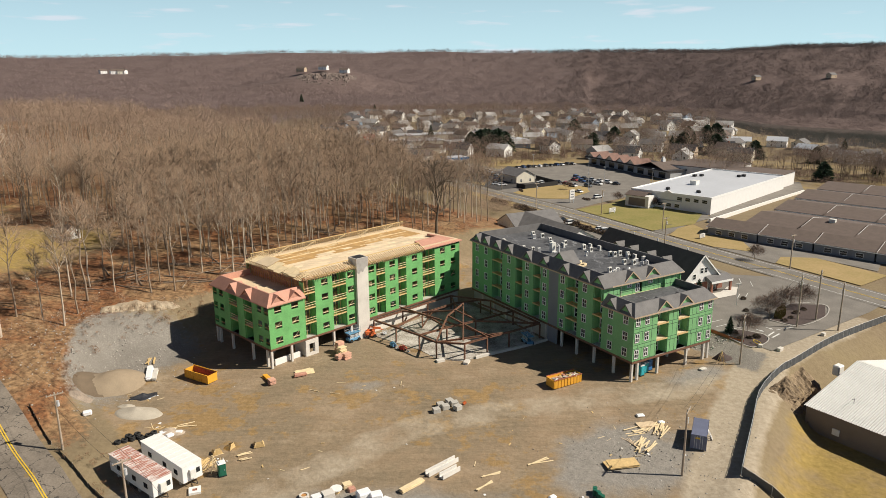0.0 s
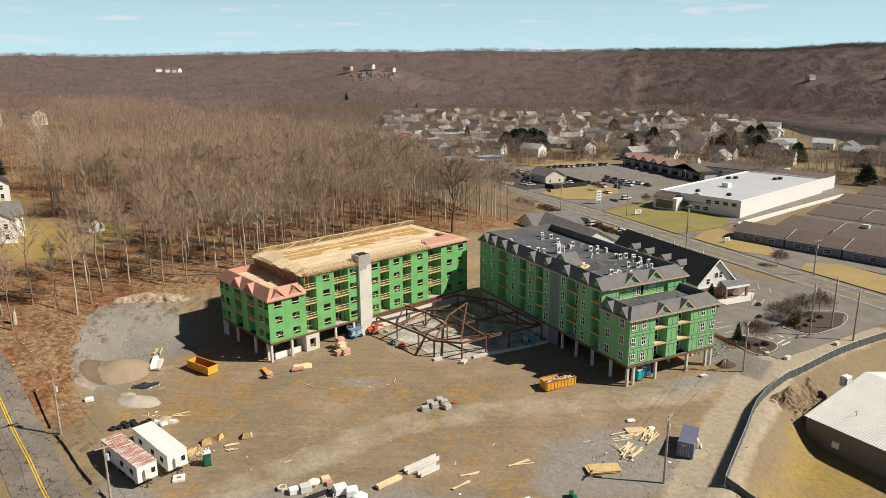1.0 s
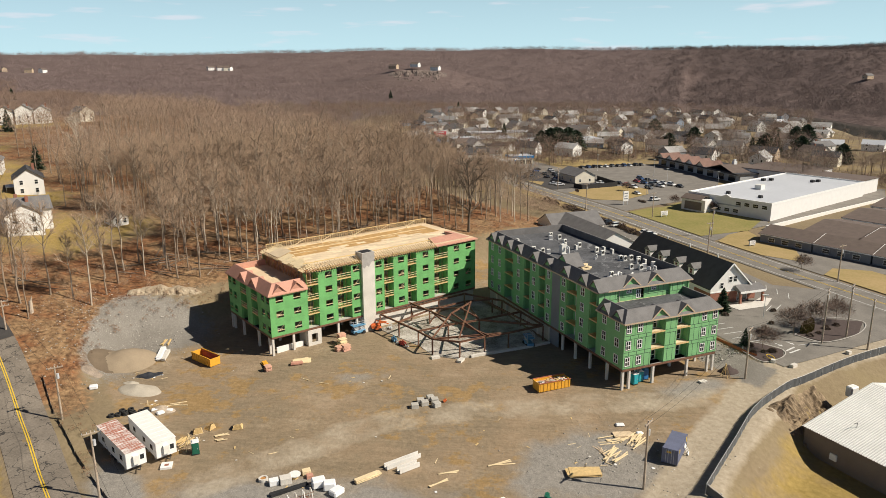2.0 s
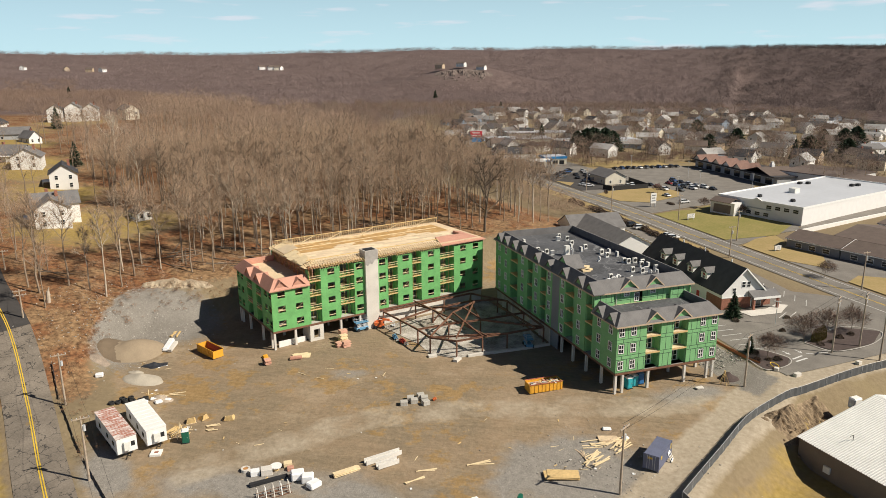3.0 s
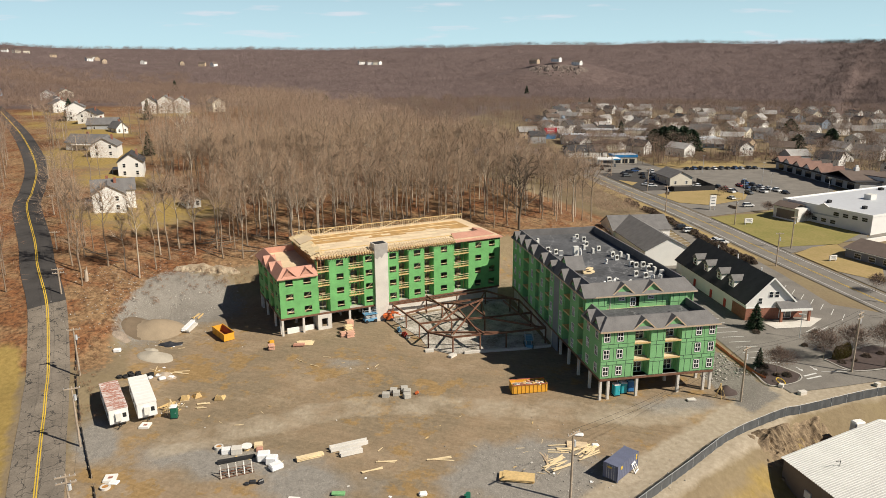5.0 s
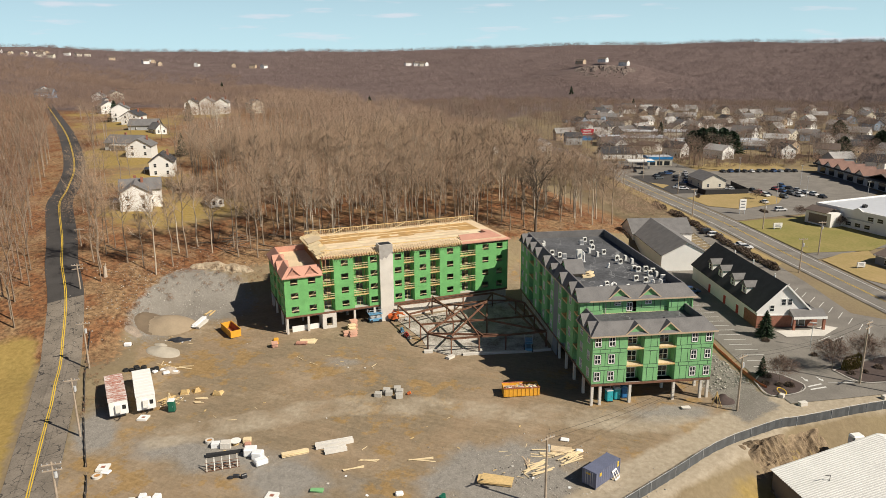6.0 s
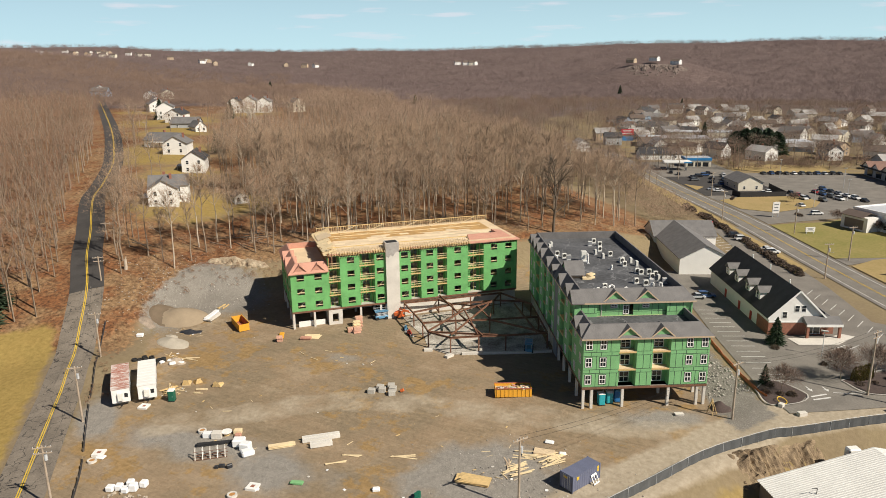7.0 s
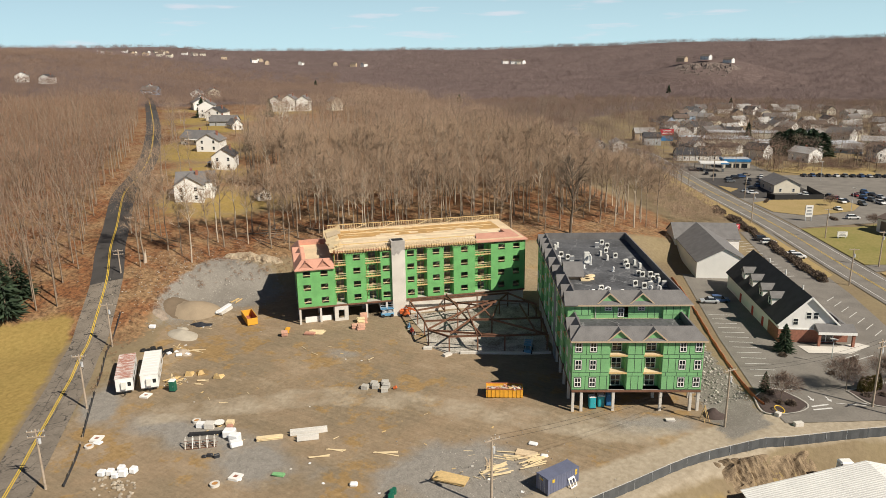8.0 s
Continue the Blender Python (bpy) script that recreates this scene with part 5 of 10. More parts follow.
# far side of the main road: paving, lawns
def lots():
    a = along
    drape("shop_lot", [a(-10, 9.6), a(5, 9.2), a(45, 7), a(98, 5), a(104, 46), a(106, 60), a(103, 100), a(66, 106), a(38, 98), a(6, 68), a(-2, 40)], M["asphalt"], 0.10, "grey asphalt lot before a row of shops", "parking lot")
    drape("service_lot", [a(45, 7.2), a(96, 5.4), a(98, 44), a(44, 42)], M["asphalt_dark"], 0.16, "dark asphalt yard round a small shop", "parking lot")
    drape("station_lot", [a(98, 5), a(150, 5), a(150, 46), a(100, 46)], M["asphalt"], 0.13, "grey asphalt forecourt of a service station", "parking lot")
    drape("verge", [a(16, 10.5), a(34, 9.0), a(44, 26), a(42, 36), a(40, 47), a(28, 48), a(18, 41), a(9, 21)], M["lawn"], 0.22, "dry yellow lawn island", "lawn")
    drape("verge", [a(58, 8.0), a(74, 7.4), a(66, 14)], M["lawn"], 0.24, "small dry lawn wedge by a yard", "lawn")
    drape("verge", [a(-54, 9.8), a(-12, 9.4), a(-9.5, 20), a(-9, 30), a(-4, 40), a(-13, 45), a(-41, 50), a(-54, 31)], M["lawn_green"], 0.22, "green winter lawn before a white building", "lawn")
    drape("verge", [a(-81, 10.2), a(-62, 10.2), a(-56, 20), a(-54, 30), a(-64, 26.5), a(-80, 25), a(-92, 16)], M["lawn"], 0.22, "dry yellow lawn strip", "lawn")
    drape("verge", [a(-130, 10.5), a(-104, 10.5), a(-100, 18), a(-106, 26), a(-128, 26)], M["lawn"], 0.22, "dry yellow lawn strip", "lawn")
    drape("verge", [a(-70, -9.5), a(-64, -3.4), a(20, -4.2), a(110, -7.4), a(112, -12), a(20, -10), a(-14, -9.5)], M["lawn"], 0.16, "dry grass verge along the road", "lawn")
    drape("verge", [a(122, 46), a(106, 62), a(105, 94), a(128, 100), a(133, 66)], M["lawn"], 0.24, "dry yellow grass behind a parking lot", "lawn")
    drape("alley", [a(-44, 51), a(-54, 37), a(-36, 100), a(-30, 128), a(-12, 150), a(-6, 142), a(-23, 118)], M["asphalt"], 0.12, "worn asphalt alley beside a white hall", "alley")
    drape("driveway", [a(-54.5, 9.5), a(-61, 9.5), a(-53, 29), a(-50, 44), a(-42, 50), a(-46, 40)], M["asphalt"], 0.15, "asphalt drive between two commercial buildings", "driveway")
    drape("office_lot", [a(-104, 10), a(-81, 10), a(-92, 16), a(-80, 25), a(-66, 27), a(-118, 40), a(-124, 28), a(-106, 26), a(-100, 18)], M["asphalt"], 0.15, "asphalt forecourt of an office complex", "parking lot")


lots()


# large white commercial building
def white_building():
    O, rot = (97.9, 270.8), 46.5
    t = thing("commercial_building", pose(*O, g(*O), 0, 0, rot), "large white commercial hall with a flat pale roof", "building")
    w, d = 79.5, 35.0
    bm = B()
    box(bm, 0, w, 0, d, -1, 6.3)
    part("wall", bm, M["siding_white"], t, "white painted hall wall")
    bm = B()
    box(bm, 0.4, w - 0.4, 0.4, d - 0.4, 6.3, 6.5)
    part("roof", bm, M["white_roof"], t, "pale flat membrane roof")
    for a in ((-0.1, w + 0.1, -0.1, 0.35), (-0.1, w + 0.1, d - 0.35, d + 0.1), (-0.1, 0.35, 0.36, d - 0.36), (w - 0.35, w + 0.1, 0.36, d - 0.36)):
        bm = B()
        box(bm, *a, 6.3, 6.95)
        part("parapet", bm, M["white_trim"], t)
    for i in range(9):
        if i in (4, 5, 6, 7, 8):
            continue
        ob = part("window", PANE_WIDE, None, t, m=pose(0, 2.6 + i * 3.5, 4.9, 0, 0, -90))
    for i in range(3):
        ob = part("window", PANE_WIDE, None, t, m=pose(0, 14 + i * 3.6, 1.9, 0, 0, -90))
    bm = B()
    vs = [bm.verts.new(p) for p in ((-0.25, 15, 6.3), (-0.25, 18.2, 7.9), (-0.25, 21.4, 6.3), (0.3, 15, 6.3), (0.3, 18.2, 7.9), (0.3, 21.4, 6.3))]
    for f in ((0, 1, 2), (5, 4, 3), (0, 3, 4, 1), (1, 4, 5, 2), (2, 5, 3, 0)):
        bm.faces.new([vs[i] for i in f])
    part("pediment", bm, M["siding_white"], t)
    bm = B()
    gable_roof(bm, 6.6, 8.2, 5.2, 1.2)
    e = part("entrance_roof", bm, M["shingle_brown"], t, m=pose(-3.0, 25.5, 0))
    bm = B()
    box(bm, -6, 0.0, 23.5, 34, -1, 5.2)
    part("entrance_wing", bm, M["siding_white"], t)
    bm = B()
    box(bm, -6.1, -6.0, 25, 32.5, 1.0, 4.2)
    part("garage_door", bm, M["wall_taupe"], t)
    for x, y, s in ((9, 9, 1.4), (10.5, 10, 1.4), (8, 22, 1.4), (9.5, 23, 1.4), (27, 19, 3.4), (50, 30, 1.8), (53, 28, 1.8), (62, 14, 1.8), (65, 13, 1.8)):
        bm = B()
        box(bm, x, x + s, y, y + s * 0.8, 6.5, 6.5 + s * 0.55)
        part("roof_unit", bm, M["unit_white"] if s > 2 else M["dark"], t)
    bm = B()
    box(bm, -0.12, -0.04, 12, 22, 3.6, 4.1)
    part("sign_bar", bm, M["siding_grey"], t)
    # brown-roofed hall behind
    t2 = thing("commercial_building", pose(*O, g(*O), 0, 0, rot), "brown flat-roofed hall behind the white one", "building")
    bm = B()
    for x0, x1, y0 in ((w + 0.4, 98, 1.6), (98.02, 112, 28)):
        box(bm, x0, x1, y0, 60, -1, 6.6)
    part("wall", bm, M["siding_white"], t2)
    bm = B()
    for x0, x1, y0 in ((w + 0.5, 98.3, 1.3), (98.31, 112.3, 27.7)):
        box(bm, x0, x1, y0, 60.3, 6.6, 6.95)
    part("roof", bm, M["shingle_brown"], t2)
    # long white retaining wall beside the drive
    wl = B()
    box(wl, 0, 91, 0, 0.8, -1, 1.5)
    single("boundary_wall", wl, M["white_paint"], pose(93.2, 257.0, g(93, 257), 0, 0, 44), "long white-painted boundary wall beside a drive", "wall")


white_building()


def office_complex():
    """Low brown-roofed offices in stepped rows with white gable edges."""
    O, rot = (85.7, 239.2), 45.0
    for r in range(5):
        for c in range(5):
            if r + c > 7:
                continue
            deep = 14.5 if r == 0 else 27.5
            x, y = (0, 16, 46.5, 77.5, 107)[r] + deep / 2, -c * 17.5 - (0, 6.8, 5.0, 1.5, 0.4)[r]
            p = pose(*O, g(*O) - 0.3, 0, 0, rot) @ pose(x, y, 0, 0, 0, 180)
            t = thing("office_building", p, "low office unit with a brown shingle roof and dark siding", "building", "office units")
            bm = B()
            gable_body(bm, deep - 0.6, 17.0, 3.3, 1.9)
            part("wall", bm, M["siding_grey"] if r else M["grey_wall"], t)
            bm = B()
            gable_roof(bm, deep - 0.6, 17.0, 3.3, 1.9, 0.5, 0.2)
            part("roof", bm, M["shingle_brown"], t)
            bm = B()
            for sg in (-1, 1):
                beam(bm, (sg * deep / 2, 17.55, 3.3), (0, 17.55, 5.35), 0.12, 0.3)
            part("barge_board", bm, M["white_trim"], t)
            bm = B()
            for sg in (-1, 1):
                box(bm, sg * (deep / 2 + 0.25) - 0.05, sg * (deep / 2 + 0.25) + 0.05, -0.4, 17.4, 3.05, 3.3)
            part("gutter", bm, M["white_trim"], t)
            if r == 0:
                for yy in (4, 8.5, 13):
                    ob = part("window", PANE_WIDE, None, t, m=pose(deep / 2 - 0.3, yy, 1.6, 0, 0, 90))
            if (r, c) == (1, 1):
                bm = B()
                box(bm, 1.0, 2.6, 6, 8, 4.6, 6.2)
                part("roof_vent", bm, M["unit_white"], t)


office_complex()


def shop_row():
    """A row of shops with a string of small gables."""
    O, rot = (79.0, 424.0), -66.0
    t = thing("shop_row", pose(*O, g(*O), 0, 0, rot), "row of grey shops with brown gabled roofs and a cupola", "building")
    bm = B()
    box(bm, 0, 72, 0, 18, -1, 4.2)
    part("wall", bm, M["siding_grey"], t)
    bm = B()
    box(bm, -0.5, 72.5, -2.5, 18.5, 4.2, 4.9)
    part("canopy", bm, M["shingle_dark"], t)
    for i in range(5):
        bm = B()
        gable_roof(bm, 6.6, 12.0, 4.9, 2.3, 0.4)
        rf = part("gable_roof", bm, M["shingle_red"], t, m=pose(4.5 + i * 9.4, -2, 0))
        bm = B()
        gable_body(bm, 6.3, 11.5, 4.9, 2.1, 4.6)
        part("gable_front", bm, M["siding_white"] if i % 2 else M["siding_cream"], rf)
    bm = B()
    gable_roof(bm, 20.0, 16.0, 4.9, 2.8, 0.4)
    part("main_roof", bm, M["shingle_brown"], t, m=pose(59, -2, 0))
    bm = B()
    box(bm, 58.1, 59.9, 5.1, 6.9, 6.6, 9.2)
    box(bm, 58.5, 59.5, 5.5, 6.5, 9.2, 10.2)
    part("cupola", bm, M["white_trim"], t)
    for i in range(8):
        bm = B()
        box(bm, 3 + i * 8.6, 8 + i * 8.6, -0.08, -0.02, 0.3, 3.2)
        part("shop_window", bm, M["glass"], t)


shop_row()
# small brick shop, fenced yard, blue-roofed station further on
sx, sy = 33.5, 350.5
house(sx, sy, 29, 11, 16, 3.8, 2.8, "siding_cream", "shingle_grey", "small cream shop with a grey hipped roof on an asphalt yard", 1, False)
bm = B()
for a, b in ((along(40, 20), along(41, 40)), (along(41, 40), along(62, 42)), (along(40, 20), along(46, 19))):
    beam(bm, (*a, 1.2), (*b, 1.2), 0.08, 2.2)
single("yard_fence", bm, M["dark"], pose(0, 0, g(*along(41, 30))), "black board fence round a shop yard", "fence")
t = thing("service_station", pose(0.2, 416.5, g(0, 416), 0, 0, 23), "flat-roofed service station with a blue roof band", "building")
bm = B()
box(bm, -6.8, 6.8, 0, 10, -1, 3.6)
part("wall", bm, M["siding_cream"], t)
bm = B()
box(bm, -7.1, 7.1, -0.3, 10.3, 3.6, 4.9)
part("roof_band", bm, M["sign_blue"], t)
bm = B()
box(bm, -6.7, 6.7, 0.1, 9.9, 4.9, 4.95)
part("roof", bm, M["white_roof"], t)
bm = B()
for k in range(3):
    box(bm, -5.6 + k * 4.0, -2.6 + k * 4.0, -0.06, -0.01, 0.3, 2.6)
part("shop_window", bm, M["glass"], t)
t = thing("fuel_canopy", pose(-6.8, 396.6, g(-7, 397), 0, 0, 22), "white flat canopy over fuel pumps", "canopy")
bm = B()
box(bm, -7, 7, 0, 8, 4.2, 5.0)
part("roof", bm, M["white_trim"], t)
bm = B()
box(bm, 3.0, 7.04, -0.05, 8.05, 4.3, 4.9)
part("blue_band", bm, M["sign_blue"], t)
for xx in (-4.5, 4.5):
    bm = B()
    box(bm, xx - 0.25, xx + 0.25, 3.7, 4.3, -0.4, 4.2)
    part("post", bm, M["white_trim"], t)
    bm = B()
    box(bm, xx - 0.5, xx + 0.5, 1.6, 2.3, 0, 1.7)
    part("fuel_pump", bm, M["car_grey"], t)
house(-23, 443, 118, 10, 16, 3.6, 3.4, "siding_white", "shingle_dark", "white roadside shop with a dark roof", 1, False)
house(-35, 452, 28, 9, 11, 3.4, 3.0, "siding_white", "shingle_dark", "low white roadside shop with a dark roof", 1, False)


def road_sign(x, y, rot, w, h, z0, mat, label):
    t = thing("sign", pose(x, y, g(x, y), 0, 0, rot), label, "sign")
    for sg in (-1, 1):
        bm = B()
        box(bm, sg * w * 0.38 - 0.12, sg * w * 0.38 + 0.12, -0.12, 0.12, -0.5, z0 + h)
        part("post", bm, M["brick"] if mat == "sign_red" else M["siding_grey"], t)
    bm = B()
    box(bm, -w / 2, w / 2, -0.2, 0.2, z0, z0 + h)
    p = part("panel", bm, M[mat], t)
    for i in range(3):
        bm = B()
        ww = w * (0.36, 0.28, 0.32)[i]
        for sg in (-1, 1):
            box(bm, -ww, ww, sg * 0.22 - 0.02, sg * 0.22 + 0.02, z0 + h * (0.2 + 0.27 * i), z0 + h * (0.3 + 0.27 * i))
        part("text_bar", bm, M["grey_wall"] if mat == "white_paint" else M["white_paint"], p)
    return t


road_sign(*along(1, 17), 31, 2.6, 4.2, 1.6, "white_paint", "tall white shop sign on two posts in grass")
road_sign(*along(-24.5, 17), 31, 3.2, 1.6, 0.8, "white_paint", "low white sign on a green lawn")
road_sign(*along(-71, 16), 31, 2.4, 1.3, 0.6, "white_paint", "low white sign on dry grass")
road_sign(*along(-16, -14), 31, 2.6, 1.8, 1.2, "sign_red", "brick-posted red sign by the road")
sx, sy = -63.0, 508.0
t = road_sign(sx, sy, 20, 9.0, 4.0, 6.5, "sign_red", "red and blue billboard on posts")
bm = B()
box(bm, -4.2, 4.2, -0.25, 0.25, 2.6, 5.8)
part("lower_panel", bm, M["sign_blue"], t, "blue panel")


# gable hall and the white shop with dormers beside the site's lot
def gable_hall():
    t = thing("gable_hall", pose(30.2 + 6.1, 208.3 + 3.05, g(34, 212), 0, 0, 26.6), "white gable-ended hall with a grey shingle roof", "building")
    bm = B()
    gable_body(bm, 13.8, 32, 4.7, 3.6)
    part("wall", bm, M["siding_white"], t)
    bm = B()
    gable_roof(bm, 13.8, 32, 4.7, 3.6, 0.35)
    part("roof", bm, M["shingle_grey"], t)
    bm = B()
    gable_body(bm, 12.5, 19, 4.7, 3.5)
    part("cross_wing", bm, M["siding_white"], t, m=pose(-7.5, 32, 0, 0, 0, -90))
    bm = B()
    gable_roof(bm, 12.5, 19, 4.7, 3.5, 0.35)
    part("cross_roof", bm, M["shingle_grey"], t, m=pose(-7.5, 32, 0, 0, 0, -90))


gable_hall()


def dormer_shop():
    rot, d, w, h, rise = 27.0, 37.0, 11.6, 4.3, 5.7
    t = thing("shop_building", pose(55.9, 171.0, 0.95, 0, 0, rot) @ pose(w / 2, 0, 0), "white shop with a dark roof, dormers and a brick front", "building")
    bm = B()
    gable_body(bm, w, d, h, rise)
    part("wall", bm, M["siding_white"], t, "white-sided shop walls")
    bm = B()
    gable_roof(bm, w, d, h, rise, 0.5)
    rf = part("roof", bm, M["shingle_dark"], t, "black shingle roof")
    bm = B()
    for sg in (-1, 1):
        beam(bm, (sg * (w / 2 + 0.5), -0.56, h - 0.45), (0, -0.56, h + rise + 0.08), 0.1, 0.34)
    part("barge_board", bm, M["white_trim"], rf)
    bm = B()
    box(bm, -w / 2 - 0.06, w / 2 + 0.06, -0.08, 0.0, -1, 2.9)
    box(bm, -w / 2 - 0.08, -w / 2, 0.0, 6.0, -1, 2.9)
    part("brick_front", bm, M["brick"], t)
    bm = B()
    box(bm, -w / 2 - 0.10, w / 2 + 0.8, -0.14, -0.04, 2.9, 3.15)
    part("band", bm, M["white_trim"], t)
    k = rise / (w / 2)
    for y in (9.0, 15.0, 22.0, 28.0):
        bm = B()
        box(bm, -4.9, -1.9, -1.2, 1.2, h + 0.7, h + 2.9)
        dm = part("dormer", bm, M["siding_white"], rf, m=pose(0, y, 0))
        bm = B()
        vs = [(-5.25, -1.55, h + 2.8), (-5.25, 1.55, h + 2.8), (-5.25, 0, h + 4.0), (-1.4, -1.55, h + 2.8), (-1.4, 1.55, h + 2.8), (-1.4, 0, h + 4.0)]
        q = [bm.verts.new(v) for v in vs]
        for f in ((0, 2, 1), (3, 4, 5), (0, 3, 5, 2), (1, 2, 5, 4), (0, 1, 4, 3)):
            bm.faces.new([q[i] for i in f])
        part("dormer_roof", bm, M["shingle_grey"], rf, m=pose(0, y, 0))
        part("window", PANE, None, rf, m=pose(-4.9, y, h + 1.85, 0, 0, -90))
    for xx, zz in ((-0.1, 6.0), (1.3, 6.0), (-2.6, 4.6)):
        part("window", PANE, None, t, m=pose(xx, 0, zz))
    # low brick wing with the entrance
    bm = B()
    box(bm, w / 2 + 0.02, w / 2 + 2.6, 0.6, 9.0, -1, 3.0)
    part("entrance_wing", bm, M["brick"], t, "low red brick entrance wing")
    bm = B()
    prism(bm, [(1.2, -2.4), (w / 2 + 3.0, -2.4), (w / 2 + 3.0, -0.15), (1.2, -0.15)], 3.05, [3.3, 3.3, 4.4, 4.4])
    prism(bm, [(w / 2 + 0.05, -0.1), (w / 2 + 3.0, -0.1), (w / 2 + 3.0, 9.4), (w / 2 + 0.05, 9.4)], 3.05, [5.2, 3.3, 3.3, 5.2])
    part("porch_roof", bm, M["shingle_grey"], t)
    bm = B()
    box(bm, 1.2, w / 2 + 3.0, -2.5, -2.42, 2.75, 3.3)
    part("porch_fascia", bm, M["white_trim"], t)
    for xx in (1.4, w / 2 + 2.3):
        bm = B()
        box(bm, xx, xx + 0.5, -2.3, -1.8, -0.5, 3.0)
        part("porch_pier", bm, M["brick"], t)
    bm = B()
    box(bm, 2.2, 5.2, -0.16, -0.09, 0.3, 2.6)
    fr = part("door_frame", bm, M["white_trim"], t)
    for xx in (2.35, 3.8):
        bm = B()
        box(bm, xx, xx + 1.25, -0.2, -0.165, 0.4, 2.5)
        part("glass_door", bm, M["glass"], fr)
    for y in (9, 16, 25):
        bm = B()
        box(bm, -w / 2 - 0.1, -w / 2 - 0.01, y, y + 1.1, -0.2, 2.1)
        part("side_door", bm, M["red_paint"], t)
    for x, y in ((0.5, 6), (1.2, 18), (0.6, 27)):
        bm = B()
        rod(bm, (x, y, h + rise - 1.6), (x, y, h + rise + 0.7), 0.16)
        part("vent_pipe", bm, M["white_trim"], rf)


dormer_shop()
drape("pavement", [(59.8, 170.6), (62.2, 167.6), (69.5, 171.5), (72.5, 178), (70, 178.5), (66.6, 174.0)], M["concrete_pale"], 0.2, "pale concrete forecourt", "pavement")

# painted stalls, kerbs and planted islands
stall = B()
box(stall, -2.4, 2.4, -0.07, 0.07, 0, 0.02)
stall_mesh = mesh_of("stall_line", stall, M["line_white"])
for i in range(15):
    s = i * 2.75
    x, y = 57.3 - 0.454 * s + 2.2, 146.0 + 0.891 * s + 1.1
    part("stall_line", stall_mesh, None, lot, m=pose(x, y, g(x, y) + 0.13, 0, 0, 27))
for i in range(14):
    x, y = along(-66 + i * 2.9, -16.5)
    part("stall_line", stall_mesh, None, lot, m=pose(x, y, g(x, y) + 0.13, 0, 0, 48))
for x, y, rz in ((71, 147.2, 20), (74, 149.2, 20), (69.5, 170, 60), (72, 171, 60)):
    part("stall_line", stall_mesh, None, lot, m=pose(x, y, g(x, y) + 0.13, 0, 0, rz))
for pts, lab in (([(56.4, 141.2), (59.2, 136.2), (63.8, 139.4), (64.8, 143.2), (61, 146.2), (58, 146.4)], "dark mulched planting island"), ([(70, 152.5), (75, 148.8), (84, 155), (88, 163), (80, 164)], "dark mulched planting bed")):
    drape("planting_bed", pts, M["mulch"], 0.24, lab, "planting bed")
    kb = smooth_path([Vector(p).to_2d() for p in pts + pts[:1]], 1.0)
    ribbon("kerb", kb, (-0.12, 0.12), M["kerb"], 0.27, "pale concrete kerb", "kerb")
for i, (x, y, r, k) in enumerate(((40.0, 191, 27, 3), (38, 189, 207, 2), (51, 243, 27, 0), (49.5, 246, 27, 6), (41, 256, 30, 0), (38.5, 259.5, 30, 7))):
    park(x, y, r, k)
for i in range(11):
    park(*along(101.5 - i * 0.35, 57 + i * 3.7), 119 + rnd.uniform(-3, 3), (1, 3, 7, 1, 6, 5, 1, 3, 2, 7, 1)[i])
for r, o, n in ((0, 66, 6), (1, 60, 4), (2, 50, 3)):
    for i in range(n):
        park(*along(28 + i * 5.4 + r * 4, o - r * 2 - i * 0.6), -58 + rnd.uniform(-4, 4), rnd.randrange(8))
yard_cars = list(((20, 36, 119, 6), (4, 34, 31, 0), (54, 16, 20, 6), (58, 15, 20, 2), (66, 20, 25, 1), (72, 24, 110, 3), (78, 22, 110, 1), (70, 33, 100, 0), (76, 34, 100, 7), (84, 16, 40, 5), (64, 35, 100, 2), (48, 33, 119, 6), (50, 36, 119, 0), (46, 34, 119, 6), (108, 12, 100, 7), (102, 14, 100, 1), (120, 12, 40, 5)))
yard_cars += list(((34, 44, -58, 0), (30, 50, -58, 5), (92, 18, 40, 1), (95, 22, 40, 7), (98, 26, 40, 3), (88, 26, 110, 1), (84, 30, 110, 5), (80, 30, 110, 6), (76, 28, 110, 1), (94, 34, 100, 0), (100, 36, 100, 2), (104, 30, 20, 1), (62, 28, 20, 6)))
for s, o, r, k in yard_cars:
    park(*along(s, o), r, k)


for i in range(9):
    x, y = along(-84.5 - i * 3.75, -13.3)
    part("stall_line", stall_mesh, None, lot, m=pose(x, y, g(x, y) + 0.13, 0, 0, 76))
# stop bars and arrows at the lot's mouth
for a, b in (((65.4, 142.9), (67.7, 145.2)), ((65.8, 141.8), (68.4, 144.1))):
    bm = B()
    beam(bm, (*a, g(*a) + 0.12), (*b, g(*b) + 0.12), 0.35, 0.03)
    part("stop_bar", bm, M["line_white"], lot)
for x, y in ((64.9, 146.1), (67.5, 147.4)):
    bm = B()
    prism(bm, [(-0.9, -0.12), (0.2, -0.12), (0.2, -0.45), (1.1, 0), (0.2, 0.45), (0.2, 0.12), (-0.9, 0.12)], 0.0, 0.02)
    part("arrow", bm, M["line_white"], lot, m=pose(x, y, g(x, y) + 0.125, 0, 0, -55))

